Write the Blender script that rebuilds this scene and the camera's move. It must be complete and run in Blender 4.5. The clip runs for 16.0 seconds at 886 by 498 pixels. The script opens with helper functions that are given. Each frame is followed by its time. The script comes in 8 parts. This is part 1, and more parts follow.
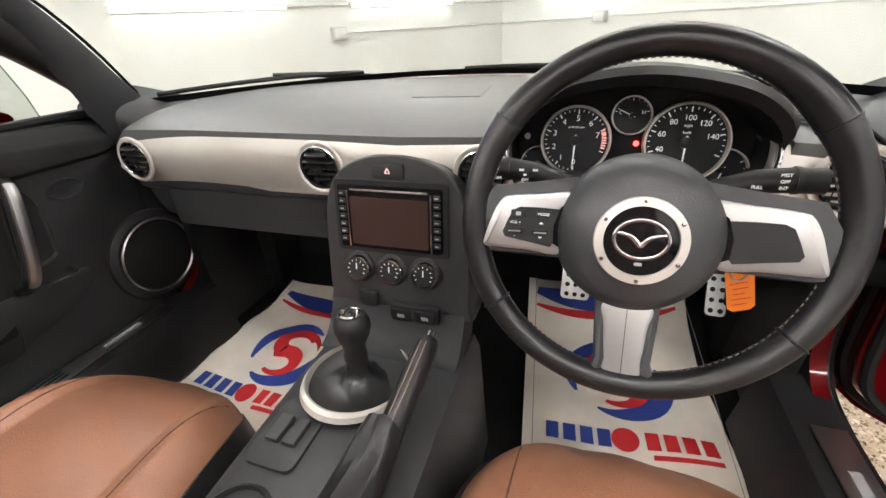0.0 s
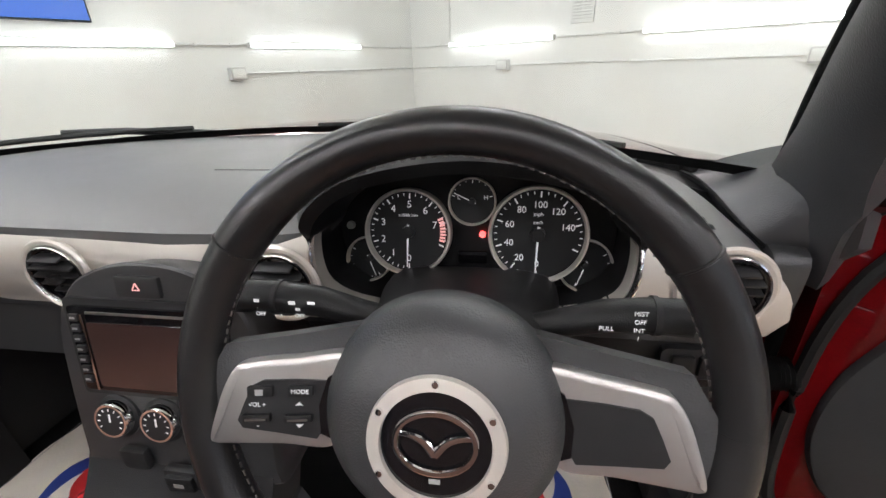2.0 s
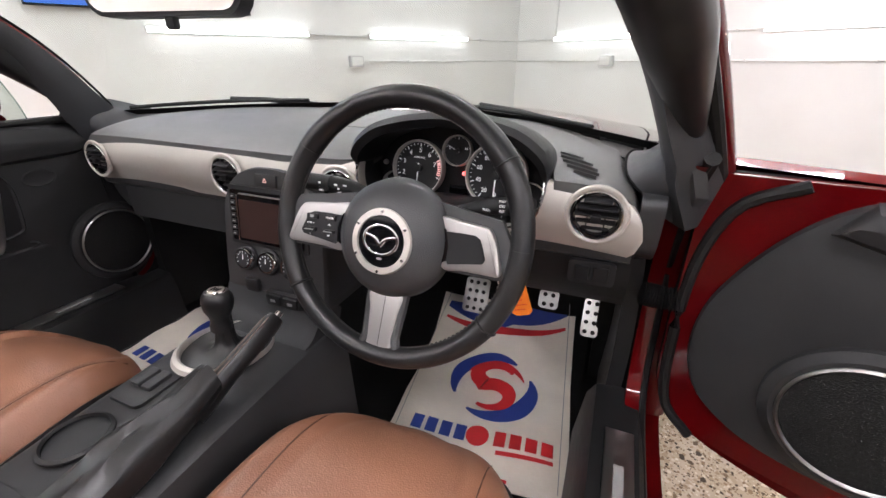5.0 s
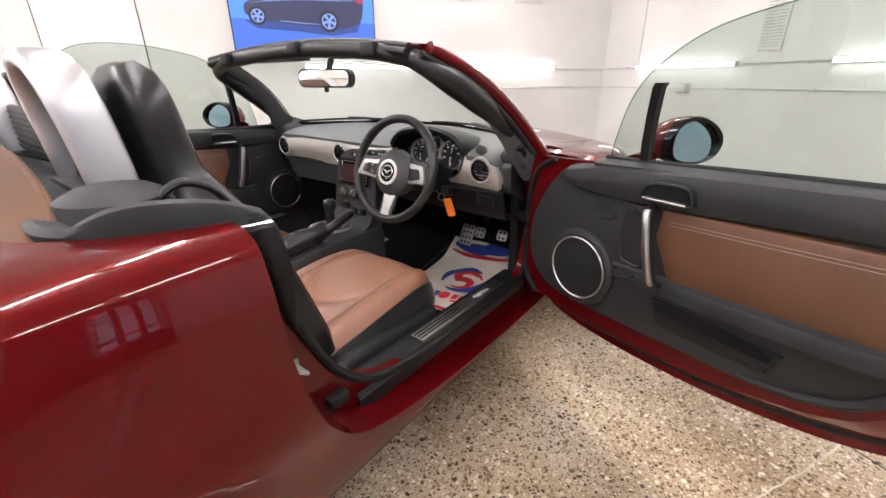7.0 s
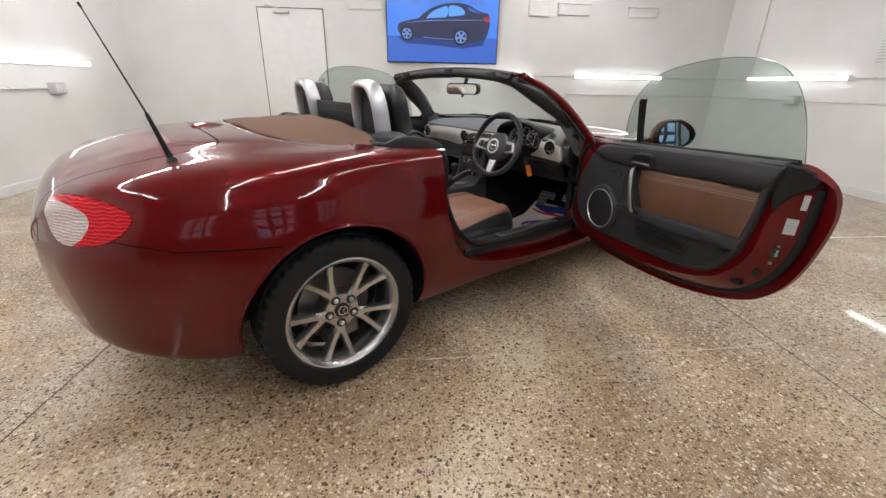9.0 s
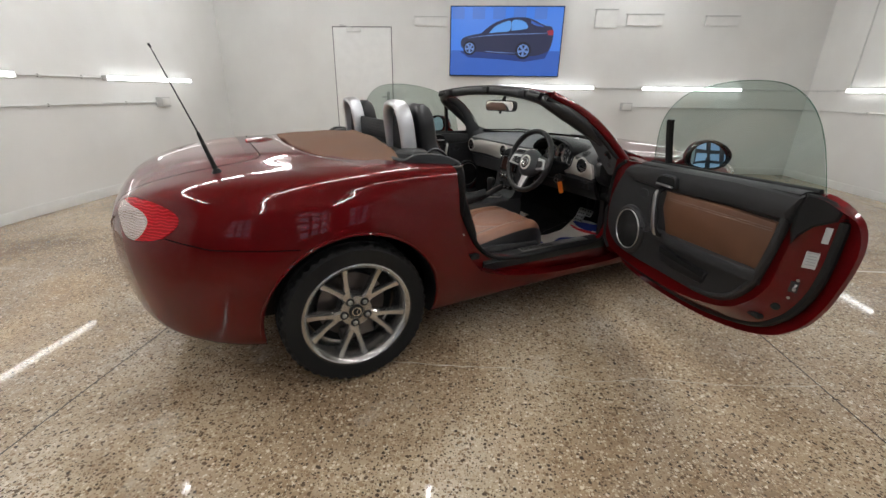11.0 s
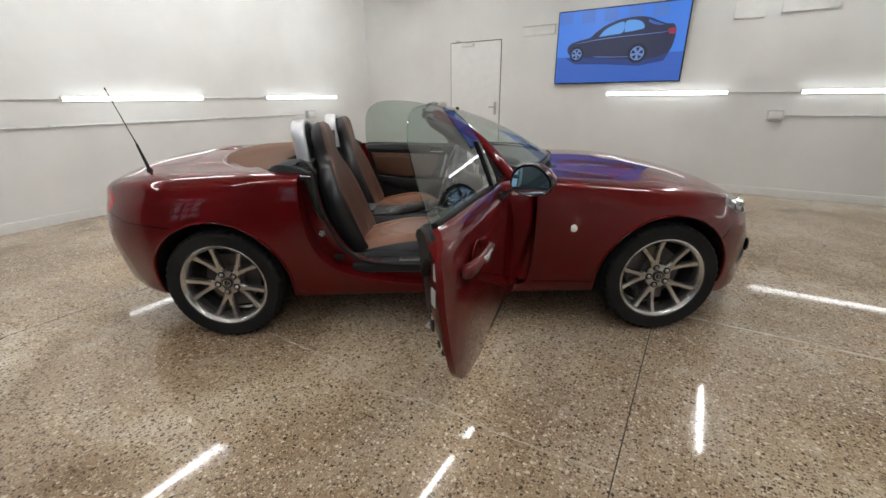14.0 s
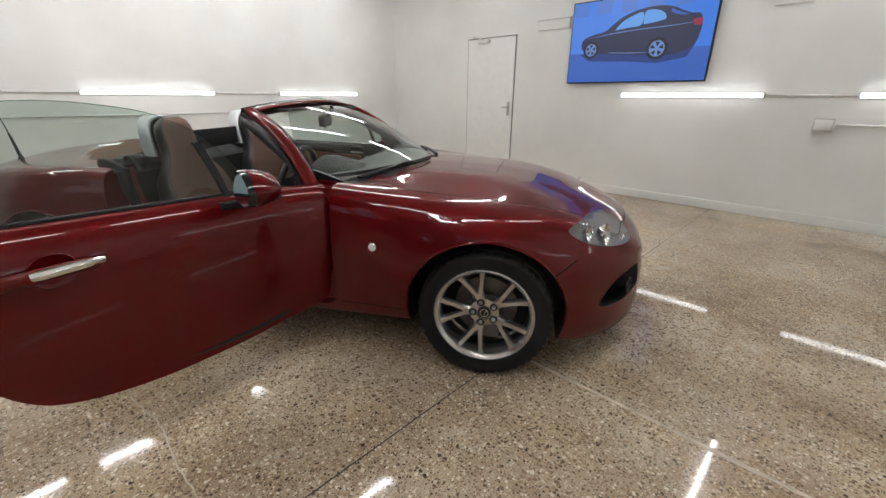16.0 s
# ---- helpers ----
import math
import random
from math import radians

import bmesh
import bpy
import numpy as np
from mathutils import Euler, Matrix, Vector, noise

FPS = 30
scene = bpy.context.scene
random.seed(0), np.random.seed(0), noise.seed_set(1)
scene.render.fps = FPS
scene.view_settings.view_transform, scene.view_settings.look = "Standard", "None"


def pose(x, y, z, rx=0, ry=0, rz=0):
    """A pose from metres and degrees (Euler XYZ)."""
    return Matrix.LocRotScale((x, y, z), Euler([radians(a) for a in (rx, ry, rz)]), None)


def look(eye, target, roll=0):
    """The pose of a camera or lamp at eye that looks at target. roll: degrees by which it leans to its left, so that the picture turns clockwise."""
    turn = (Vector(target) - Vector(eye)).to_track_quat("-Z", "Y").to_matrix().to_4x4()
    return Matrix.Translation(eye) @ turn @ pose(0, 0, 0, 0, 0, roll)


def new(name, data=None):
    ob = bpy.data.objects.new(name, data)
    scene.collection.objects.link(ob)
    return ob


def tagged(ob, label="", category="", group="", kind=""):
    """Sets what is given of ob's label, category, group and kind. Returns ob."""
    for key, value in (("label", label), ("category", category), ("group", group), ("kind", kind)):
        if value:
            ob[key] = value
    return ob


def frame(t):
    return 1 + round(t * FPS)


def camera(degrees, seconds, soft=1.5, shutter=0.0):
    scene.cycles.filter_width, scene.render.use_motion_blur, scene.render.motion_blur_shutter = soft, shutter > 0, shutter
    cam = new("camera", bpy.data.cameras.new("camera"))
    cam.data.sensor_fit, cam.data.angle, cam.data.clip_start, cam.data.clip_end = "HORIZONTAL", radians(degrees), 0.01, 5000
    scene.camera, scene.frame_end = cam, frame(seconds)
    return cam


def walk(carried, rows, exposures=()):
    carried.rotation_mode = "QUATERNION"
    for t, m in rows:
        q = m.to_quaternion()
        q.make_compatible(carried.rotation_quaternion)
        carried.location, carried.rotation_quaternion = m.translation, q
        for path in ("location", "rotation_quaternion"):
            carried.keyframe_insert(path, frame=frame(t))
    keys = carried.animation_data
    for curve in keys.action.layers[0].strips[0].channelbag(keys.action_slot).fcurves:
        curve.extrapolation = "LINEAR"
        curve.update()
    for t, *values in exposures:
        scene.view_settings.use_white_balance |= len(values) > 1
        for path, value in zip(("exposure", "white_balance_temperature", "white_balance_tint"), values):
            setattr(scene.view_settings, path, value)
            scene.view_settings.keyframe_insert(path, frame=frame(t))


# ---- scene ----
cam = camera(94.3, 16.0, soft=1.5)
PATH = [
    (0, (0.281, 0.789, 0.975), (-0.313, 2.447, 0.028), -3.7),
    (0.5, (0.317, 0.884, 0.978), (-0.177, 2.605, 0.086), -2.9),
    (1, (0.361, 0.979, 0.992), (-0.03, 2.749, 0.148), -2.3),
    (1.5, (0.376, 1.004, 0.99), (0.058, 2.801, 0.172), -2.0),
    (2, (0.38, 1.008, 0.989), (0.097, 2.814, 0.178), -1.9),
    (2.5, (0.387, 1.006, 0.986), (0.1, 2.812, 0.175), -1.8),
    (3, (0.394, 0.999, 0.982), (0.078, 2.799, 0.168), -1.5),
    (3.5, (0.411, 0.954, 0.968), (0.023, 2.737, 0.149), -0.8),
    (4, (0.456, 0.896, 0.974), (-0.019, 2.651, 0.141), -0.0),
    (6.5, (1.104, 0.375, 1.042), (0.059, 1.893, 0.266), -0.9),
    (7, (1.362, 0.178, 1.069), (0.229, 1.644, 0.316), -0.2),
    (7.5, (1.582, 0.003, 1.097), (0.365, 1.41, 0.362), 0.9),
    (8, (1.759, -0.238, 1.082), (0.451, 1.074, 0.327), 1.3),
    (8.5, (1.916, -0.404, 1.091), (0.514, 0.81, 0.343), 1.2),
    (9, (2.109, -0.535, 1.114), (0.642, 0.599, 0.366), 1.1),
    (11.5, (2.385, -0.251, 1.167), (0.683, 0.523, 0.458), 0.7),
    (12, (2.561, -0.038, 1.177), (0.803, 0.599, 0.468), 0.3),
    (12.5, (2.693, 0.196, 1.192), (0.885, 0.673, 0.484), -0.3),
    (13, (2.758, 0.521, 1.204), (0.915, 0.828, 0.493), -0.7),
    (13.5, (2.826, 0.843, 1.229), (0.954, 0.975, 0.54), -1.1),
    (14, (2.825, 1.138, 1.23), (0.949, 1.159, 0.537), -0.6),
    (14.5, (2.754, 1.482, 1.234), (0.883, 1.392, 0.534), -0.1),
    (15, (2.732, 1.841, 1.23), (0.873, 1.636, 0.522), 0.1),
    (15.5, (2.612, 2.152, 1.22), (0.759, 1.86, 0.525), 0.3),
    (16, (2.448, 2.476, 1.224), (0.612, 2.1, 0.528), 0.3),
]
EXPOSURES = [(0.0, 1.36, 6550, 12), (1.0, 1.21, 6480, 13), (2.0, 1.04, 6300, 14), (4.0, 1.05, 6250, 17), (6.5, 1.12, 6400, 18), (7.5, 0.92, 6450, 18), (9.0, 0.40, 6280, 12), (12.5, 0.02, 6280, 9), (16.0, 0.01, 6320, 9)]
walk(cam, [(t, look(eye, target, roll)) for t, eye, target, roll in PATH], EXPOSURES)

# ---- light ----
world = bpy.data.worlds.new("world")
scene.world = world
world.use_nodes = True
world.node_tree.nodes["Background"].inputs[0].default_value = (0.9, 0.95, 1.0, 1)
world.node_tree.nodes["Background"].inputs[1].default_value = 0.05
scene.view_settings.exposure = 0.0
STRIP_WALL, STRIP_CEILING = 5.5, 47.0

# ---- materials ----
def material(name, base, rough=0.5, metal=0.0, **more):
    """A Principled material; returns it with its nodes, links and shader."""
    m = bpy.data.materials.new(name)
    m.use_nodes = True
    n, l = m.node_tree.nodes, m.node_tree.links
    b = n["Principled BSDF"]
    b.inputs["Base Color"].default_value = (*base, 1)
    b.inputs["Roughness"].default_value = rough
    b.inputs["Metallic"].default_value = metal
    for key, value in more.items():
        b.inputs[key.replace("_", " ")].default_value = value
    return m, n, l, b


def texture(n, l, kind, scale, **more):
    t = n.new(kind)
    t.inputs["Scale"].default_value = scale
    for key, value in more.items():
        t.inputs[key].default_value = value
    c = n.new("ShaderNodeTexCoord")
    l.new(c.outputs["Object"], t.inputs["Vector"])
    return t


def ramp(n, l, source, stops):
    r = n.new("ShaderNodeValToRGB")
    e = r.color_ramp.elements
    while len(e) < len(stops):
        e.new(0.5)
    for i, (p, c) in enumerate(stops):
        e[i].position, e[i].color = p, (*c, 1) if len(c) == 3 else c
    l.new(source, r.inputs[0])
    return r


def bumped(n, l, b, source, strength, distance):
    p = n.new("ShaderNodeBump")
    p.inputs["Strength"].default_value, p.inputs["Distance"].default_value = strength, distance
    l.new(source, p.inputs["Height"])
    l.new(p.outputs[0], b.inputs["Normal"])
    return p


def grained(name, base, rough, grain=900.0, depth=0.0004, strength=0.5, vary=0.12, metal=0.0, **more):
    """Moulded plastic, leather or cloth: a fine bump and two scales of tone."""
    m, n, l, b = material(name, base, rough, metal, **more)
    t = texture(n, l, "ShaderNodeTexVoronoi", grain)
    bumped(n, l, b, t.outputs["Distance"], strength, depth)
    w = texture(n, l, "ShaderNodeTexNoise", 9.0, Detail=5.0)
    lo, hi = [tuple(max(0.0, c * k) for c in base) for k in (1 - vary, 1 + vary)]
    r = ramp(n, l, w.outputs[0], [(0.3, lo), (0.7, hi)])
    l.new(r.outputs[0], b.inputs["Base Color"])
    rr = ramp(n, l, w.outputs[0], [(0.3, (rough * 0.85,) * 3), (0.75, (min(1, rough * 1.12),) * 3)])
    l.new(rr.outputs[0], b.inputs["Roughness"])
    return m


def paint(name, base, flake):
    """Metallic car paint under a clear coat."""
    m, n, l, b = material(name, base, 0.42, 0.35, Coat_Weight=1.0, Coat_Roughness=0.004, Coat_IOR=1.40, Specular_IOR_Level=0.05, Specular_Tint=(0.50, 0.07, 0.09, 1))
    t = texture(n, l, "ShaderNodeTexVoronoi", 2600.0)
    r = ramp(n, l, t.outputs["Color"], [(0.2, base), (0.9, flake)])
    l.new(r.outputs[0], b.inputs["Base Color"])
    return m


def glow(name, colour, strength):
    m, n, l, b = material(name, (0.8, 0.8, 0.8), 0.4)
    b.inputs["Emission Color"].default_value = (*colour, 1)
    b.inputs["Emission Strength"].default_value = strength
    return m


def glassy(name, tint, rough=0.0, amount=1.0):
    """Thin clear pane: mostly see-through, with a mirror sheen that grows at grazing angles."""
    m = bpy.data.materials.new(name)
    m.use_nodes = True
    n, l = m.node_tree.nodes, m.node_tree.links
    n.remove(n["Principled BSDF"])
    clear, sheen, mix = n.new("ShaderNodeBsdfTransparent"), n.new("ShaderNodeBsdfGlossy"), n.new("ShaderNodeMixShader")
    clear.inputs[0].default_value = (*tint, 1)
    sheen.inputs["Roughness"].default_value = rough
    facing, power, scale = n.new("ShaderNodeLayerWeight"), n.new("ShaderNodeMath"), n.new("ShaderNodeMath")
    facing.inputs["Blend"].default_value = 0.5
    power.operation, power.inputs[1].default_value = "POWER", 4.0
    scale.operation, scale.inputs[1].default_value, scale.inputs[2].default_value = "MULTIPLY_ADD", 0.85, 0.07
    l.new(facing.outputs["Facing"], power.inputs[0])
    l.new(power.outputs[0], scale.inputs[0])
    l.new(scale.outputs[0], mix.inputs[0])
    l.new(clear.outputs[0], mix.inputs[1])
    l.new(sheen.outputs[0], mix.inputs[2])
    l.new(mix.outputs[0], n["Material Output"].inputs[0])
    return m


def wall_paint():
    m, n, l, b = material("white_wall_paint", (0.80, 0.80, 0.78), 0.35)
    t = texture(n, l, "ShaderNodeTexNoise", 1.3, Detail=6.0)
    r = ramp(n, l, t.outputs[0], [(0.35, (0.69, 0.685, 0.665)), (0.65, (0.75, 0.75, 0.73))])
    l.new(r.outputs[0], b.inputs["Base Color"])
    f = texture(n, l, "ShaderNodeTexNoise", 60.0, Detail=3.0)
    bumped(n, l, b, f.outputs[0], 0.25, 0.002)
    return m


def polished_concrete():
    """Ground concrete: pale paste, brown and grey aggregate of several sizes, stains, a polish that wears."""
    m, n, l, b = material("polished_concrete", (0.4, 0.33, 0.25), 0.2)
    big = texture(n, l, "ShaderNodeTexNoise", 0.9, Detail=7.0, Roughness=0.6)
    paste = ramp(n, l, big.outputs[0], [(0.30, (0.17, 0.124, 0.086)), (0.43, (0.34, 0.262, 0.186)), (0.55, (0.455, 0.378, 0.285)), (0.70, (0.70, 0.65, 0.57))])
    colour = paste.outputs[0]
    for scale, cut, seed, few in ((165.0, 0.44, 5.3, 0.38), (104.0, 0.45, 3.1, 0.36), (66.0, 0.42, 0.0, 0.46), (42.0, 0.34, 7.7, 0.66)):
        v = texture(n, l, "ShaderNodeTexVoronoi", scale, Randomness=1.0)
        mapping = n.new("ShaderNodeMapping")
        c = n.new("ShaderNodeTexCoord")
        l.new(c.outputs["Object"], mapping.inputs[0])
        mapping.inputs["Location"].default_value = (seed, seed * 0.7, 0)
        warp = n.new("ShaderNodeTexNoise")
        warp.inputs["Scale"].default_value = scale * 0.9
        l.new(mapping.outputs[0], warp.inputs["Vector"])
        add = n.new("ShaderNodeVectorMath")
        add.operation = "MULTIPLY_ADD"
        add.inputs[1].default_value = (0.6 / scale,) * 3
        l.new(warp.outputs["Color"], add.inputs[0])
        l.new(mapping.outputs[0], add.inputs[2])
        l.new(add.outputs[0], v.inputs["Vector"])
        edge = ramp(n, l, v.outputs["Distance"], [(cut - 0.05, (1, 1, 1)), (cut, (0, 0, 0))])
        split = n.new("ShaderNodeSeparateColor")
        l.new(v.outputs["Color"], split.inputs[0])
        pick = ramp(n, l, split.outputs[0], [(0.0, (0, 0, 0)), (few, (0, 0, 0)), (few + 0.01, (1, 1, 1))])
        keep = n.new("ShaderNodeMath")
        keep.operation = "MULTIPLY"
        l.new(edge.outputs[0], keep.inputs[0])
        l.new(pick.outputs[0], keep.inputs[1])
        stone = ramp(n, l, split.outputs[1], [(0.0, (0.052, 0.044, 0.038)), (0.18, (0.13, 0.096, 0.068)), (0.42, (0.27, 0.19, 0.125)), (0.70, (0.43, 0.35, 0.255)), (1.0, (0.70, 0.64, 0.54))])
        stone.color_ramp.interpolation = "LINEAR"
        mix = n.new("ShaderNodeMix")
        mix.data_type = "RGBA"
        l.new(keep.outputs[0], mix.inputs["Factor"])
        l.new(colour, mix.inputs[6])
        l.new(stone.outputs[0], mix.inputs[7])
        colour = mix.outputs[2]
    wide = texture(n, l, "ShaderNodeTexNoise", 0.55, Detail=5.0, Roughness=0.62, Distortion=0.8)
    stain = ramp(n, l, wide.outputs[0], [(0.34, (0.64, 0.56, 0.47)), (0.46, (1.0, 0.95, 0.86)), (0.56, (1.08, 1.07, 1.05)), (0.68, (1.28, 1.18, 0.99))])
    wash = n.new("ShaderNodeMix")
    wash.data_type, wash.blend_type = "RGBA", "MULTIPLY"
    wash.inputs["Factor"].default_value = 1.0
    l.new(colour, wash.inputs[6])
    l.new(stain.outputs[0], wash.inputs[7])
    scuff = texture(n, l, "ShaderNodeTexNoise", 2.6, Detail=9.0, Roughness=0.74, Distortion=0.25)
    pale = ramp(n, l, scuff.outputs[0], [(0.57, (0, 0, 0)), (0.68, (0.42, 0.42, 0.42))])
    worn = n.new("ShaderNodeMix")
    worn.data_type = "RGBA"
    worn.inputs[7].default_value = (0.62, 0.555, 0.46, 1)
    l.new(pale.outputs[0], worn.inputs["Factor"])
    l.new(wash.outputs[2], worn.inputs[6])
    l.new(worn.outputs[2], b.inputs["Base Color"])
    fine = texture(n, l, "ShaderNodeTexNoise", 3.0, Detail=8.0, Roughness=0.65)
    r = ramp(n, l, fine.outputs[0], [(0.3, (0.02,) * 3), (0.7, (0.085,) * 3)])
    l.new(r.outputs[0], b.inputs["Roughness"])
    b.inputs["Specular IOR Level"].default_value = 0.40
    f = texture(n, l, "ShaderNodeTexNoise", 25.0, Detail=3.0)
    bumped(n, l, b, f.outputs[0], 0.03, 0.002)
    return m


RED = paint("copper_red_paint", (0.068, 0.0014, 0.0024), (0.142, 0.0034, 0.0046))
BLACK = grained("black_moulded_plastic", (0.014, 0.014, 0.0145), 0.40)
DARK = grained("charcoal_trim_vinyl", (0.027, 0.0275, 0.029), 0.50, 700.0)
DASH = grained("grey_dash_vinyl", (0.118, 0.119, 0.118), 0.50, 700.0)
HUB = grained("wheel_hub_vinyl", (0.044, 0.045, 0.047), 0.42, 700.0)
TRIM = grained("black_pillar_vinyl", (0.046, 0.048, 0.052), 0.42, 700.0)
WHEEL_SILVER = grained("wheel_spoke_silver", (0.46, 0.45, 0.44), 0.34, 1500.0, 0.0001, 0.2, 0.05, 0.75)
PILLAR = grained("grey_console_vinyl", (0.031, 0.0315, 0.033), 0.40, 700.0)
CARPET = grained("black_carpet", (0.007, 0.007, 0.007), 0.95, 500.0, 0.002, 1.0)
RUBBER = grained("black_rubber", (0.009, 0.009, 0.009), 0.6, 300.0, 0.0004, 0.4)
TYRE = grained("tyre_rubber", (0.010, 0.010, 0.010), 0.7, 250.0, 0.0004, 0.4)
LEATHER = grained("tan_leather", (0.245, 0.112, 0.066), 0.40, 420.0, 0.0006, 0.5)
LEATHER_BLACK = grained("black_leather", (0.015, 0.015, 0.0155), 0.34, 900.0, 0.0002, 0.25)
CANVAS = grained("brown_canvas", (0.150, 0.078, 0.047), 0.9, 1100.0, 0.0008, 0.8)
ALLOY, _n, _l, _b = material("polished_alloy", (0.46, 0.45, 0.435), 0.24, 0.92)
SATIN = grained("satin_silver_trim", (0.65, 0.615, 0.565), 0.40, 1500.0, 0.0001, 0.2, 0.05, 0.42)
CHROME, _n, _l, _b = material("chrome", (0.82, 0.82, 0.82), 0.08, 1.0)
STEEL = grained("brushed_steel", (0.45, 0.45, 0.44), 0.35, 800.0, 0.0002, 0.3, 0.1, 1.0)
IRON = grained("brake_iron", (0.16, 0.14, 0.13), 0.45, 500.0, 0.0003, 0.3, 0.2, 0.9)
MIRROR, _n, _l, _b = material("mirror_glass", (0.33, 0.46, 0.56), 0.01, 1.0)
GLASS = glassy("clear_glass", (0.86, 0.93, 0.90))
SIDE_GLASS = glassy("tinted_side_glass", (0.62, 0.70, 0.66))
LAMP_GLASS = glassy("lamp_lens", (0.95, 0.96, 0.97))
RED_LENS, _n, _l, _b = material("red_lens", (0.46, 0.0015, 0.007), 0.14, 0.0, Coat_Weight=0.6, Coat_Roughness=0.01, Coat_IOR=1.35, Specular_IOR_Level=0.05)
_w = texture(_n, _l, "ShaderNodeTexWave", 30.0, Distortion=5.0, Detail=2.0)
_w.bands_direction = "Z"
_t = ramp(_n, _l, _w.outputs[0], [(0.15, (0.30, 0.0008, 0.004)), (0.75, (0.52, 0.002, 0.008)), (0.95, (0.66, 0.02, 0.035))])
_l.new(_t.outputs[0], _b.inputs["Base Color"])
WALL = wall_paint()
JOINT = grained("dusty_joint", (0.035, 0.028, 0.022), 0.8, 90.0, 0.0006, 0.4, 0.4)
DARK_WALL = grained("dark_grey_wall_paint", (0.10, 0.098, 0.105), 0.5, 60.0, 0.002, 0.25, 0.15)
PALE_JOINT = grained("pale_joint_filler", (0.52, 0.44, 0.34), 0.35, 140.0, 0.001, 0.5, 0.45)
CONCRETE = polished_concrete()
WHITE = grained("white_plastic", (0.72, 0.72, 0.70), 0.4, 300.0, 0.0002, 0.2, 0.04)
GREY_BOX = grained("grey_steel_box", (0.50, 0.50, 0.49), 0.4, 300.0, 0.0002, 0.2, 0.06)
GALV = grained("painted_conduit", (0.62, 0.62, 0.60), 0.4, 300.0, 0.0002, 0.2, 0.06)
TUBE_WALL = glow("wall_strip_glow", (1.0, 0.99, 0.97), STRIP_WALL)
TUBE_CEILING = glow("ceiling_strip_glow", (1.0, 0.985, 0.97), STRIP_CEILING)
ORANGE = grained("orange_card", (0.85, 0.22, 0.02), 0.5, 300.0, 0.0002, 0.2, 0.05)
# near-black: painted shade for gaps and openings, also the glass border's print
GAP, _n, _l, _b = material("shade_and_print_black", (0.004, 0.004, 0.004), 0.9)
MAT_PAPER = grained("cream_paper", (0.86, 0.80, 0.70), 0.7, 120.0, 0.001, 0.5, 0.08)
PRINT_BLUE = grained("blue_print", (0.03, 0.06, 0.30), 0.6, 200.0, 0.0002, 0.2)
PRINT_RED = grained("red_print", (0.62, 0.025, 0.03), 0.6, 200.0, 0.0002, 0.2)
DIAL = grained("dial_black", (0.012, 0.012, 0.013), 0.5, 900.0, 0.0001, 0.2)
# white print with a faint added glow that lifts figures and symbols
INK = glow("glowing_white_print", (0.8, 0.8, 0.8), 0.15)
INK_DIM = grained("grey_print", (0.30, 0.30, 0.30), 0.6, 400.0, 0.0001, 0.1)
# red print, likewise brightened by an added glow
INK_RED = glow("glowing_red_print", (0.9, 0.08, 0.03), 0.3)
WARN_RED = glow("warning_red", (1.0, 0.02, 0.02), 1.6)
BUTTON = grained("black_button", (0.022, 0.022, 0.023), 0.45, 900.0, 0.0001, 0.3)
GLOSS_BLACK, _n, _l, _b = material("gloss_black", (0.006, 0.006, 0.007), 0.06)
SCREEN_OFF, _n, _l, _b = material("unlit_screen", (0.045, 0.025, 0.022), 0.12)
CLOTH_MESH = grained("speaker_mesh", (0.012, 0.012, 0.012), 0.8, 420.0, 0.0012, 1.0)
HOOP = grained("satin_hoop_metal", (0.66, 0.67, 0.69), 0.42, 900.0, 0.0001, 0.2, 0.05, 0.9)
INK_DARK = grained("grey_thread", (0.085, 0.078, 0.074), 0.8, 900.0, 0.0002, 0.2)
STITCH = grained("pale_thread", (0.20, 0.15, 0.12), 0.8, 900.0, 0.0002, 0.2)
STICKER = grained("white_sticker", (0.48, 0.48, 0.47), 0.5, 300.0, 0.0001, 0.1, 0.05)
DOOR_TRIM = grained("black_door_vinyl", (0.026, 0.026, 0.0268), 0.5, 700.0)
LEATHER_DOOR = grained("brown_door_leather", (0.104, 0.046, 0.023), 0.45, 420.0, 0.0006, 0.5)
MIRROR_INNER, _n, _l, _b = material("cabin_mirror_glass", (0.72, 0.70, 0.66), 0.01, 1.0)

for _m in (BLACK, DARK, DOOR_TRIM, CARPET, RUBBER, TYRE, GAP, BUTTON, CLOTH_MESH, DIAL):
    _m.node_tree.nodes["Principled BSDF"].inputs["Specular IOR Level"].default_value = 0.24

# ---- mesh helpers ----
def mesh_of(name, verts, faces, mats, smooth=35.0):
    me = bpy.data.meshes.new(name)
    me.from_pydata([tuple(v) for v in verts], [], [tuple(f) for f in faces])
    for m in mats if isinstance(mats, (list, tuple)) else [mats]:
        me.materials.append(m)
    tidy(me, smooth)
    return me


def tidy(me, smooth=35.0):
    bm = bmesh.new()
    bm.from_mesh(me)
    bmesh.ops.remove_doubles(bm, verts=bm.verts, dist=1e-5)
    bmesh.ops.recalc_face_normals(bm, faces=bm.faces)
    bm.to_mesh(me)
    bm.free()
    me.polygons.foreach_set("use_smooth", [smooth > 0] * len(me.polygons))
    if smooth > 0:
        me.set_sharp_from_angle(angle=radians(smooth))
    me.update()


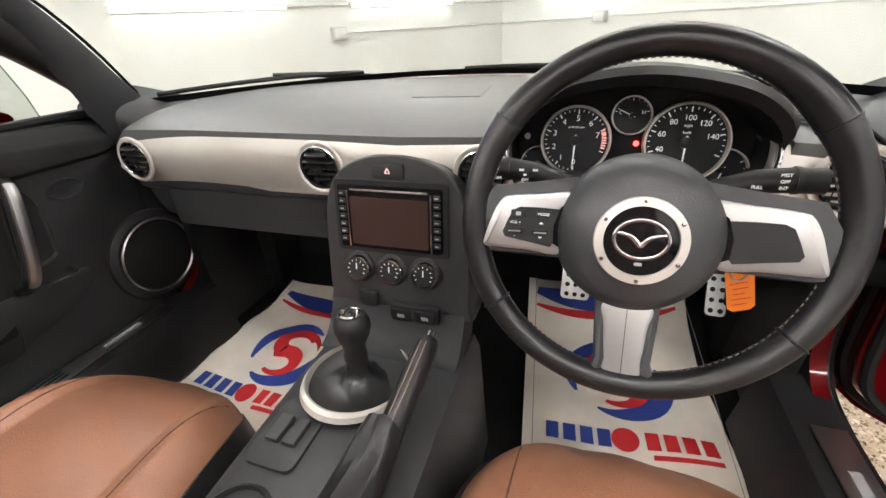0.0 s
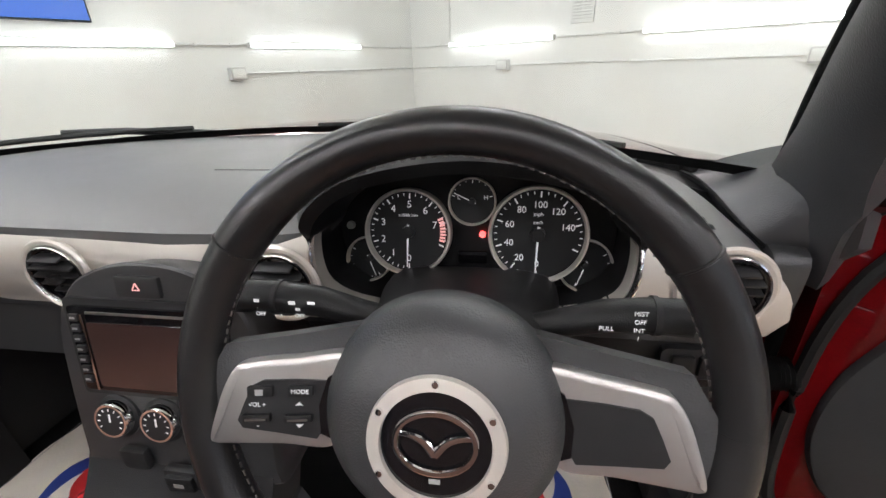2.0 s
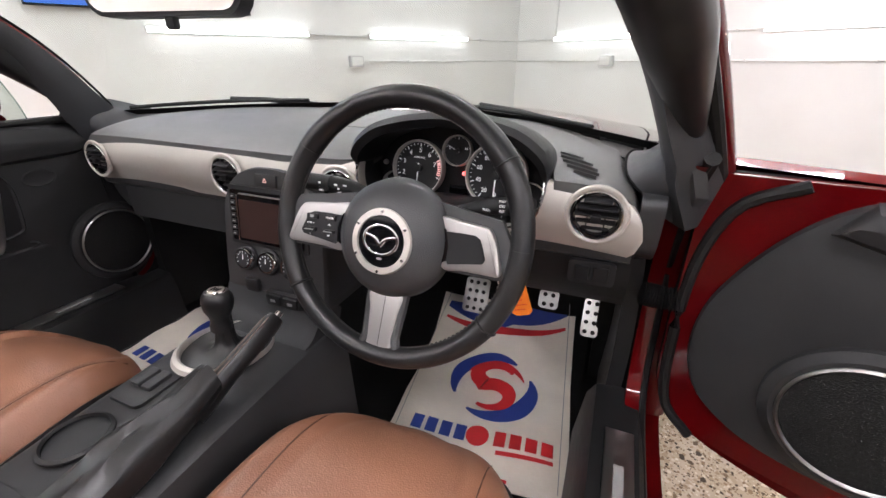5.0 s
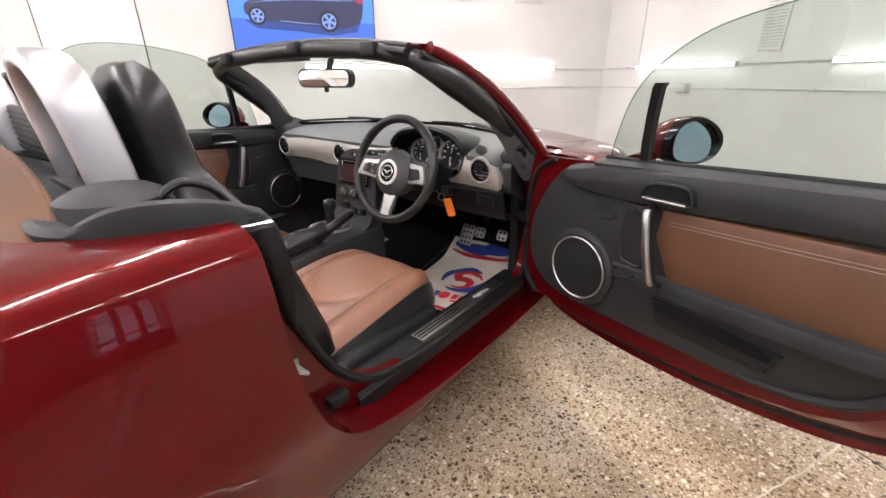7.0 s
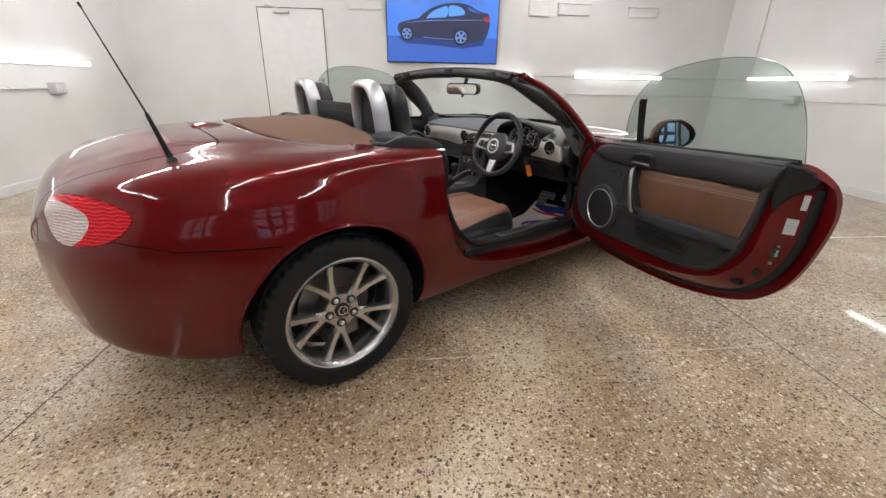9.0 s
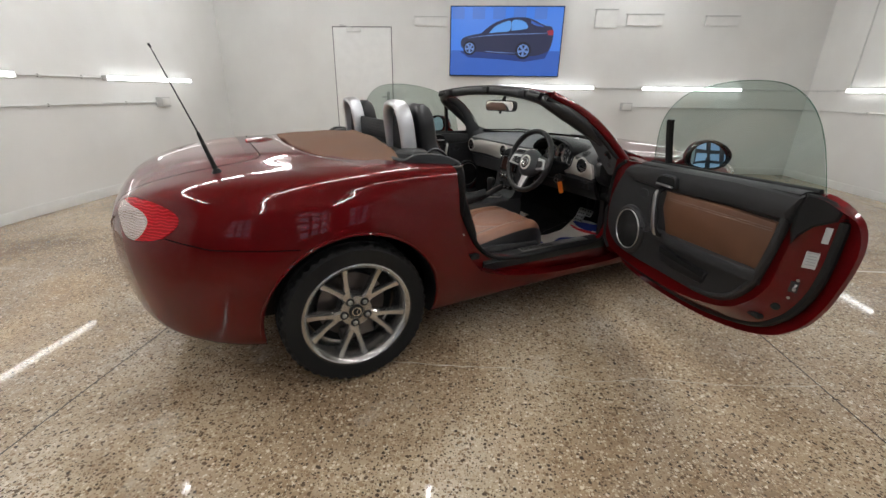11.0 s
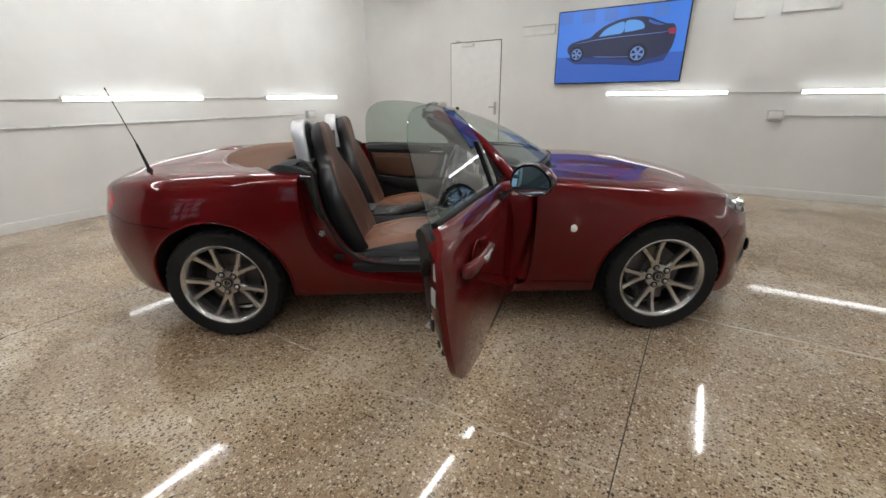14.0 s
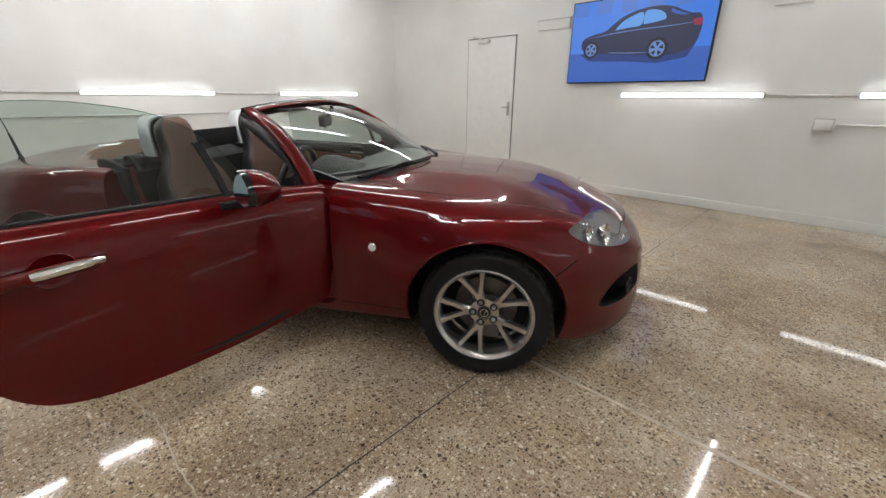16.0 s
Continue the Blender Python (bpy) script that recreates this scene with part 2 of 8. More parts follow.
class Form:
    """Collects verts and faces of one mesh."""

    def __init__(self):
        self.v, self.f = [], []

    def add(self, verts, faces, m=None):
        k = len(self.v)
        self.v += [(m @ Vector(p)) if m else Vector(p) for p in verts]
        self.f += [tuple(i + k for i in f) for f in faces]
        return self

    def box(self, c, s, r=0.004, m=None):
        """A box with centre c and size s, its edges bevelled by r."""
        bm = bmesh.new()
        bmesh.ops.create_cube(bm, size=1.0)
        for v in bm.verts:
            v.co = Vector((v.co.x * s[0], v.co.y * s[1], v.co.z * s[2]))
        if r > 0:
            bmesh.ops.bevel(bm, geom=bm.edges[:], offset=min(r, min(s) * 0.45), segments=2 if r < 0.012 else 4, affect="EDGES", profile=0.6)
        bm.verts.index_update()
        mm = Matrix.Translation(c) if m is None else m @ Matrix.Translation(c)
        self.add([v.co for v in bm.verts], [[v.index for v in f.verts] for f in bm.faces], mm)
        bm.free()
        return self

    def loft(self, rings, caps=True, closed=True, m=None):
        """Skin over rings of equal length."""
        n, k = len(rings[0]), len(rings)
        verts = [p for r in rings for p in r]
        faces = []
        for i in range(k - 1):
            for j in range(n if closed else n - 1):
                j2 = (j + 1) % n
                faces.append((i * n + j, i * n + j2, (i + 1) * n + j2, (i + 1) * n + j))
        if caps and closed:
            faces.append(tuple(range(n))[::-1])
            faces.append(tuple(range((k - 1) * n, k * n)))
        return self.add(verts, faces, m)

    def prism(self, poly, axis, a, b, m=None):
        """A polygon in the plane across the axis, drawn out from a to b."""
        def place(p, d):
            return {"x": (d, p[0], p[1]), "y": (p[0], d, p[1]), "z": (p[0], p[1], d)}[axis]
        return self.loft([[place(p, a) for p in poly], [place(p, b) for p in poly]], m=m)

    def lathe(self, profile, n=48, m=None, closed=False):
        """Profile of (radius, height) turned about z."""
        rings = []
        for i in range(n):
            a = 2 * math.pi * i / n
            rings.append([(r * math.cos(a), r * math.sin(a), h) for r, h in profile])
        rings.append(rings[0])
        return self.loft(rings, caps=False, closed=closed, m=m)

    def tube(self, points, radius, n=10, caps=True, m=None, flat=1.0, up=(0, 0, 1)):
        """A round or flattened bar along points; radius may be a list."""
        pts = [Vector(p) for p in points]
        rad = radius if isinstance(radius, (list, tuple)) else [radius] * len(pts)
        rings = []
        for i, p in enumerate(pts):
            d = (pts[min(i + 1, len(pts) - 1)] - pts[max(i - 1, 0)]).normalized()
            side = d.cross(Vector(up))
            side = side.normalized() if side.length > 1e-4 else Vector((1, 0, 0))
            top = side.cross(d).normalized()
            rings.append([p + side * math.cos(2 * math.pi * j / n) * rad[i] + top * math.sin(2 * math.pi * j / n) * rad[i] * flat for j in range(n)])
        return self.loft(rings, caps, m=m)

    def grid(self, fn, nu, nv, m=None):
        """An open sheet fn(u, v), u and v from 0 to 1."""
        verts = [fn(i / nu, j / nv) for i in range(nu + 1) for j in range(nv + 1)]
        faces = [(i * (nv + 1) + j, i * (nv + 1) + j + 1, (i + 1) * (nv + 1) + j + 1, (i + 1) * (nv + 1) + j) for i in range(nu) for j in range(nv)]
        return self.add(verts, faces, m)

    def shell(self, fn, nu, nv, thick, m=None):
        """A sheet with thickness: fn and its copy moved by the vector thick, closed all round."""
        t = Vector(thick)
        a = [Vector(fn(i / nu, j / nv)) for i in range(nu + 1) for j in range(nv + 1)]
        k, w = len(a), nv + 1
        faces = []
        for i in range(nu):
            for j in range(nv):
                q = (i * w + j, i * w + j + 1, (i + 1) * w + j + 1, (i + 1) * w + j)
                faces += [q, tuple(k + x for x in q[::-1])]
        for i in range(nu):
            faces += [(i * w, (i + 1) * w, k + (i + 1) * w, k + i * w), (i * w + nv, k + i * w + nv, k + (i + 1) * w + nv, (i + 1) * w + nv)]
        for j in range(nv):
            faces += [(j, k + j, k + j + 1, j + 1), (nu * w + j, nu * w + j + 1, k + nu * w + j + 1, k + nu * w + j)]
        return self.add(a + [p + t for p in a], faces, m)

    def mesh(self, name, mats, smooth=35.0):
        return mesh_of(name, self.v, self.f, mats, smooth)


def curve(knots):
    """A smooth function through (t, value) knots."""
    ts, vs = np.array([k[0] for k in knots], float), np.array([k[1] for k in knots], float)
    d = np.diff(vs) / np.diff(ts)
    g = np.zeros(len(ts))
    g[0], g[-1] = d[0], d[-1]
    for i in range(1, len(ts) - 1):
        if d[i - 1] * d[i] > 0:
            w1, w2 = 2 * (ts[i + 1] - ts[i]) + (ts[i] - ts[i - 1]), (ts[i + 1] - ts[i]) + 2 * (ts[i] - ts[i - 1])
            g[i] = (w1 + w2) / (w1 / d[i - 1] + w2 / d[i])

    def at(t):
        t = min(max(t, ts[0]), ts[-1])
        i = min(int(np.searchsorted(ts, t, side="right")) - 1, len(ts) - 2)
        h = ts[i + 1] - ts[i]
        s = (t - ts[i]) / h
        return float(vs[i] * (1 + 2 * s) * (1 - s) ** 2 + g[i] * h * s * (1 - s) ** 2 + vs[i + 1] * s * s * (3 - 2 * s) + g[i + 1] * h * s * s * (s - 1))
    return at


def through_points(points, n):
    """n points on a smooth line through the given ones (Catmull-Rom)."""
    p = [Vector(q) for q in points]
    p = [2 * p[0] - p[1]] + p + [2 * p[-1] - p[-2]]
    out, k = [], len(points) - 1
    for i in range(n):
        t = i / (n - 1) * k
        j = min(int(t), k - 1)
        s = t - j
        a, b, c, d = p[j:j + 4]
        out.append(0.5 * (2 * b + (c - a) * s + (2 * a - 5 * b + 4 * c - d) * s * s + (3 * b - a - 3 * c + d) * s ** 3))
    return out


def ring2(points, n):
    """A smooth closed outline through 2D points."""
    k = len(points)
    out = []
    for i in range(n):
        t = i / n * k
        j, s = int(t), t - int(t)
        a, b, c, d = [Vector((*points[(j + o) % k], 0)) for o in (-1, 0, 1, 2)]
        q = 0.5 * (2 * b + (c - a) * s + (2 * a - 5 * b + 4 * c - d) * s * s + (3 * b - a - 3 * c + d) * s ** 3)
        out.append((q.x, q.y))
    return out


def rounded(w, h, r, n=6, cx=0.0, cy=0.0):
    """A rectangle with rounded corners, as 2D points."""
    out = []
    for sx, sy, a0 in ((1, 1, 0), (-1, 1, 90), (-1, -1, 180), (1, -1, 270)):
        for i in range(n + 1):
            a = radians(a0 + 90 * i / n)
            out.append((cx + sx * (w / 2 - r) + r * math.cos(a), cy + sy * (h / 2 - r) + r * math.sin(a)))
    return out


def thing(name, label, category, m=None, group="", kind=""):
    ob = new(name)
    ob.empty_display_size = 0.05
    if m:
        ob.matrix_basis = m
    return tagged(ob, label, category, group, kind)


def part(name, form, mats, parent=None, label="", m=None, smooth=35.0):
    """One mesh object under a thing or part, in its parent's space."""
    me = form.mesh(name, mats, smooth) if isinstance(form, Form) else form
    ob = new(name, me)
    ob.parent = parent
    if m:
        ob.matrix_basis = m
    return tagged(ob, label)


def solid(name, form, mats, label, category, m=None, group="", kind="", smooth=35.0):
    """A thing of a single mesh."""
    ob = part(name, form, mats, None, "", m, smooth)
    return tagged(ob, label, category, group, kind)


def carve(me, cuts, name, smooth=35.0):
    """A mesh after boolean steps (operation, mesh), one at a time."""
    for op, cutter in cuts:
        ob, c = new("work", me), new("work", cutter)
        b = ob.modifiers.new("cut", "BOOLEAN")
        b.operation, b.object, b.solver, b.material_mode = op, c, "EXACT", "TRANSFER"
        bpy.context.view_layer.update()
        me = bpy.data.meshes.new_from_object(ob.evaluated_get(bpy.context.evaluated_depsgraph_get()))
        for o in (ob, c):
            bpy.data.objects.remove(o)
        bm = bmesh.new()
        bm.from_mesh(me)
        bmesh.ops.remove_doubles(bm, verts=bm.verts, dist=1e-5)
        bmesh.ops.dissolve_degenerate(bm, edges=bm.edges, dist=1e-6)
        bm.to_mesh(me)
        bm.free()
    me.name = name
    me.polygons.foreach_set("use_smooth", [True] * len(me.polygons))
    me.set_sharp_from_angle(angle=radians(smooth))
    return me


def lettering(text, size, m, mat, parent, name="lettering", depth=0.0003, align="CENTER"):
    """Raised letters in the built-in font, lying in the local x-y plane of m."""
    c = bpy.data.curves.new("letters", "FONT")
    c.body, c.size, c.extrude, c.align_x, c.align_y, c.resolution_u = text, size, depth, align, "CENTER", 3
    ob = new("letters", c)
    bpy.context.view_layer.update()
    me = bpy.data.meshes.new_from_object(ob.evaluated_get(bpy.context.evaluated_depsgraph_get()))
    bpy.data.objects.remove(ob)
    me.materials.clear()
    me.materials.append(mat)
    out = new(name, me)
    out.parent, out.matrix_basis = parent, m
    return out

# ---- room: u across, v along, turned against the car ----
ROOM_TURN = -32.2
ROOM = pose(0, 0, 0, 0, 0, ROOM_TURN)
U0, U1, V0, V1, HIGH = -4.82, 5.2, -3.24, 5.80, 2.92


def slab(name, c, s, mat, label, category, r=0.0):
    return solid(name, Form().box(c, s, r), mat, label, category, ROOM, kind="structure", smooth=0 if r == 0 else 35)


def build_room():
    cu, cv, lu, lv = (U0 + U1) / 2, (V0 + V1) / 2, U1 - U0, V1 - V0
    slab("floor", (cu, cv, -0.1), (lu + 0.4, lv + 0.4, 0.2), CONCRETE, "polished brown aggregate concrete showroom floor", "floor")
    slab("ceiling", (cu, cv, HIGH + 0.1), (lu + 0.4, lv + 0.4, 0.2), WALL, "plain white painted ceiling above the car", "ceiling")
    slab("wall_west", (U0 - 0.1, cv, HIGH / 2), (0.2, lv, HIGH), WALL, "white painted wall carrying the screen and strip lights", "wall")
    slab("wall_east", (U1 + 0.1, cv, HIGH / 2), (0.2, lv, HIGH), DARK_WALL, "dark grey painted wall with tall bright windows", "wall")
    slab("wall_south", (cu, V0 - 0.1, HIGH / 2), (lu + 0.4, 0.2, HIGH), WALL, "white painted wall with strip lights and conduit", "wall")
    slab("wall_north", (cu, V1 + 0.1, HIGH / 2), (lu + 0.4, 0.2, HIGH), WALL, "white painted wall with strip lights and a vent", "wall")
    for c, s in (((U0 + 0.008, cv, 0.05), (0.016, lv, 0.1)), ((cu, V0 + 0.008, 0.05), (lu - 0.034, 0.016, 0.1)), ((cu, V1 - 0.008, 0.05), (lu - 0.034, 0.016, 0.1))):
        slab("baseboard", c, s, WHITE, "low white painted skirting board along the wall", "baseboard", 0.003)


build_room()


def wall_place(wall, along, z, off=0.0):
    """A pose on a wall: local x along it, y out of it into the room, z up."""
    if wall == "west":
        return ROOM @ pose(U0 + off, along, z, 0, 0, -90)
    if wall == "north":
        return ROOM @ pose(along, V1 - off, z, 0, 0, 180)
    return ROOM @ pose(along, V0 + off, z)


def strip_light(m, length, glow_mat, label, group):
    t = thing("strip_light", label, "strip light", m, group)
    part("housing", Form().box((0, 0.012, 0), (length, 0.024, 0.05), 0.004), WHITE, t)
    part("diffuser", Form().box((0, 0.040, 0), (length - 0.03, 0.034, 0.044), 0.012), glow_mat, t, "glowing white diffuser")
    for s in (-1, 1):
        part("end_cap", Form().box((s * (length / 2 - 0.006), 0.038, 0), (0.012, 0.044, 0.052), 0.003), WHITE, t)


for wall, a, b in (("west", 1.19, 2.66), ("west", 3.36, 4.82), ("north", -4.09, -2.58), ("north", -1.65, -0.14), ("south", -3.87, -2.42), ("south", -1.48, 0.0)):
    strip_light(wall_place(wall, (a + b) / 2, 1.25, 0.01), b - a, TUBE_WALL, "lit white strip light fixed along the white wall", "wall strip lights")
for v, starts in ((-2.06, (-4.1, -2.3, -0.69 + 0.1, 1.2, 3.0)), (0.54, (-4.0, -2.06, -0.3, 1.5, 3.3)), (3.1, (-4.6, -2.15, -0.35, 1.45, 3.2))):
    for u in starts:
        strip_light(ROOM @ pose(u + 0.75, v, HIGH, 90, 0, 0) @ pose(0, 0, 0, 180), 1.5, TUBE_CEILING, "lit white strip light fixed under the ceiling", "ceiling strip lights")


def conduit(m, length, drop=False):
    t = thing("conduit", "thin pale painted cable conduit clipped to the wall", "conduit", m)
    axis = [(0, 0.012, -length / 2), (0, 0.012, length / 2)] if drop else [(-length / 2, 0.012, 0), (length / 2, 0.012, 0)]
    part("pipe", Form().tube(axis, 0.009, 8, up=(0, 1, 0)), GALV, t)
    k = max(2, int(length / 0.9))
    for i in range(k):
        d = (i + 0.5) / k * length - length / 2
        part("clip", Form().box((0, 0.012, d) if drop else (d, 0.012, 0), (0.03, 0.024, 0.016) if drop else (0.016, 0.024, 0.03), 0.003), GALV, t)


def socket_box(m):
    t = thing("socket_box", "grey metal electrical box mounted on the wall", "socket box", m, "wall boxes")
    part("case", Form().box((0, 0.04, 0), (0.16, 0.08, 0.12), 0.008), GREY_BOX, t)
    part("cover", Form().box((0, 0.083, 0), (0.13, 0.008, 0.09), 0.003), WHITE, t)


for wall, a, b, z in (("west", 2.67, 3.35, 1.25), ("west", 4.83, V1, 1.25), ("west", 3.28, V1, 0.985), ("north", U0, -4.1, 1.25), ("north", -2.57, -1.66, 1.25), ("north", U0, -3.34, 0.985), ("north", -3.14, -0.36, 0.985), ("north", -0.13, 2.5, 1.25), ("south", -2.41, -1.49, 1.25), ("south", -3.15, 2.5, 0.985), ("south", 0.01, 2.5, 1.25)):
    conduit(wall_place(wall, (a + b) / 2, z, 0.0), b - a)
conduit(wall_place("north", -4.1, (1.25 + HIGH) / 2, 0.0), HIGH - 1.25, True)
for wall, a in (("west", 3.18), ("north", -3.24), ("north", -0.26), ("south", -3.25)):
    socket_box(wall_place(wall, a, 0.985, 0.0))


def floor_joint(c, s, mat, label):
    solid("floor_joint", Form().box(c, s, 0.0), mat, label, "floor joint", ROOM, kind="structure", smooth=0)


for v in (-0.66, 2.41, 5.48):
    floor_joint(((U0 + U1) / 2, v, 0.0006), (U1 - U0, 0.0048, 0.0014), JOINT, "narrow dark saw cut joint in the concrete floor")


floor_joint((-0.787, (2.41 + V1) / 2, 0.0005), (0.016, V1 - 2.41, 0.0012), PALE_JOINT, "pale filled joint crossing the concrete floor")


def screen_tv():
    t = thing("wall_screen", "large flat wall screen showing a dark blue saloon car", "television", wall_place("west", 1.265, 1.87, 0.0))
    part("case", Form().box((0, 0.045, 0), (1.66, 0.05, 0.95), 0.008), BLACK, t)
    part("panel", Form().box((0, 0.072, 0), (1.63, 0.008, 0.92), 0.002), SCREEN_BLUE, t, "lit blue picture")
    return t


SCREEN_BLUE = glow("screen_blue", (0.05, 0.20, 0.72), 0.9)
tv = screen_tv()

# ---- the car: x to its right, y ahead, z up; rear axle at y = 0 ----
AXLE = 2.33
TAIL, NOSE = -0.866, 3.13
car = thing("roadster", "dark red two-seat roadster, roof down, driver's door wide open", "car")

def rear(points):
    """The stations behind y = -0.5 drawn in a little."""
    return [(-0.5 + (y + 0.5) * 0.95 if y < -0.5 else y, v) for y, v in points]


top_centre = curve(rear([(-0.885, 0.545), (-0.87, 0.63), (-0.845, 0.705), (-0.80, 0.782), (-0.74, 0.835), (-0.6, 0.884), (-0.5, 0.905), (-0.3, 0.925), (-0.1, 0.928), (0.2, 0.925), (0.5, 0.91), (1.0, 0.9), (1.5, 0.87), (1.75, 0.866), (2.0, 0.864), (2.28, 0.852), (2.5, 0.822), (2.65, 0.787), (2.75, 0.758), (2.85, 0.725), (3.0, 0.655), (3.08, 0.57), (3.13, 0.44)]))
half_width = curve(rear([(-0.885, 0.12), (-0.87, 0.22), (-0.845, 0.33), (-0.81, 0.42), (-0.77, 0.515), (-0.735, 0.57), (-0.68, 0.638), (-0.6, 0.705), (-0.45, 0.79), (-0.3, 0.837), (0.0, 0.86), (0.3, 0.856), (0.6, 0.846), (1.0, 0.838), (1.6, 0.838), (2.0, 0.848), (2.3, 0.86), (2.45, 0.85), (2.62, 0.80), (2.75, 0.735), (2.85, 0.66), (2.93, 0.585), (3.0, 0.50), (3.05, 0.42), (3.09, 0.32), (3.12, 0.20), (3.13, 0.12)]))
top_edge = curve(rear([(-0.885, 0.535), (-0.87, 0.60), (-0.845, 0.66), (-0.80, 0.725), (-0.74, 0.773), (-0.6, 0.818), (-0.4, 0.845), (-0.1, 0.86), (0.2, 0.864), (0.5, 0.858), (1.0, 0.848), (1.5, 0.845), (1.75, 0.824), (2.0, 0.800), (2.25, 0.778), (2.45, 0.757), (2.62, 0.728), (2.75, 0.695), (2.85, 0.655), (3.0, 0.57), (3.08, 0.50), (3.13, 0.42)]))
shoulder = curve(rear([(-0.885, 0.53), (-0.86, 0.62), (-0.83, 0.67), (-0.78, 0.70), (-0.65, 0.735), (-0.4, 0.765), (-0.1, 0.785), (0.2, 0.79), (0.5, 0.785), (1.0, 0.775), (1.6, 0.768), (1.8, 0.754), (2.0, 0.740), (2.25, 0.721), (2.45, 0.698), (2.62, 0.66), (2.75, 0.62), (2.85, 0.58), (3.0, 0.51), (3.08, 0.465), (3.13, 0.41)]))
bottom = curve(rear([(-0.885, 0.42), (-0.86, 0.36), (-0.80, 0.305), (-0.65, 0.25), (-0.4, 0.215), (0.0, 0.205), (2.0, 0.205), (2.6, 0.17), (2.9, 0.14), (3.04, 0.15), (3.1, 0.20), (3.13, 0.31)]))


def section(y):
    """Half outline of the body at y, from under the middle, out and up to the top of the middle."""
    w, zb, zs, zt, zc = half_width(y), bottom(y), shoulder(y), top_edge(y), top_centre(y)
    zw = zb + (zs - zb) * 0.56
    tuck = 0.035 * min(1.0, max(0.0, (2.75 - y) / 0.3))
    k = min(1.0, max(0.0, (y + 0.65) / 1.0)) * min(1.0, max(0.0, (2.65 - y) / 1.05))
    k = k * k * (3 - 2 * k)
    side = through_points([(w - 0.075 - tuck, zb, 0), (w - 0.03 - tuck, zb + 0.02, 0), (w - 0.008 - tuck * 0.6, zb + (zw - zb) * 0.45, 0), (w, zw, 0), (w - 0.012 + 0.008 * k, zw + (zs - zw) * 0.62, 0), (w - 0.045 + 0.026 * k, zs + 0.018 * k, 0), (w * (0.87 + 0.05 * k), zt + 0.012 * k, 0), (w * 0.66, zt + 0.48 * (zc - zt), 0), (w * 0.38, zt + 0.85 * (zc - zt), 0), (0.0, zc, 0)], 46)
    out = []
    for p in side:
        d = min(math.hypot(y - y0, p.y - 0.30) for y0 in (0.0, 2.33))
        flare = 0.011 * math.exp(-((d - 0.37) / 0.085) ** 2) * min(1.0, max(0.0, (p.x - 0.5) / 0.2)) * min(1.0, max(0.0, (p.y - 0.22) / 0.1))
        out.append((max(p.x + flare, 0.0), p.y))
    return [(0.0, zb), ((w - 0.1) * 0.5, zb)] + out


def body_solid():
    ys = sorted(set([TAIL + (NOSE - TAIL) * (0.5 - 0.5 * math.cos(math.pi * i / 90)) for i in range(91)] + [0.02 + 0.03 * i for i in range(88)]))
    rings = []
    for y in ys:
        half = section(y)
        rings.append([(x, y, z) for x, z in half] + [(-x, y, z) for x, z in half[-2:0:-1]])
    return Form().loft(rings).mesh("body", [RED], 40)


def cutter(poly, axis, a, b, mat):
    return Form().prism(poly, axis, a, b).mesh("cutter", [mat], 0)


def disc_cutter(y, z, r, x0, x1, mat):
    return cutter([(y + r * math.cos(2 * math.pi * i / 72), z + r * math.sin(2 * math.pi * i / 72)) for i in range(72)], "x", x0, x1, mat)


DOOR_LINE = ring2([(0.450, 0.96), (0.450, 0.86), (0.451, 0.76), (0.457, 0.66), (0.479, 0.555), (0.527, 0.455), (0.61, 0.375), (0.77, 0.318), (0.97, 0.282), (1.25, 0.262), (1.50, 0.262), (1.595, 0.28), (1.622, 0.36), (1.63, 0.52), (1.632, 0.68), (1.632, 0.82), (1.63, 0.95), (1.60, 1.1), (1.0, 1.12), (0.46, 1.1)], 200)
APERTURE = ring2([(0.500, 0.97), (0.505, 0.84), (0.525, 0.72), (0.572, 0.59), (0.642, 0.47), (0.75, 0.398), (0.95, 0.376), (1.2, 0.374), (1.40, 0.376), (1.490, 0.41), (1.525, 0.52), (1.538, 0.66), (1.505, 0.765), (1.44, 0.835), (1.36, 0.92), (1.30, 1.1), (1.0, 1.12), (0.56, 1.1)], 150)


def inset(poly, d):
    """The outline moved inwards by d."""
    n, out = len(poly), []
    area = sum(poly[i][0] * poly[(i + 1) % n][1] - poly[(i + 1) % n][0] * poly[i][1] for i in range(n))
    s = 1 if area > 0 else -1
    for i in range(n):
        a, b = Vector(poly[i - 1]), Vector(poly[(i + 1) % n])
        t = (b - a).normalized()
        out.append((poly[i][0] - s * t.y * d, poly[i][1] + s * t.x * d))
    return out


def strip_cutter(line, width, z0, z1, mat):
    """A thin upright wall along a plan line, for a shut line."""
    pts = [Vector((*p, 0)) for p in line]
    left, right = [], []
    for i, p in enumerate(pts):
        t = (pts[min(i + 1, len(pts) - 1)] - pts[max(i - 1, 0)]).normalized()
        left.append((p.x - t.y * width / 2, p.y + t.x * width / 2))
        right.append((p.x + t.y * width / 2, p.y - t.x * width / 2))
    return Form().prism(left + right[::-1], "z", z0, z1).mesh("cutter", [mat], 0)


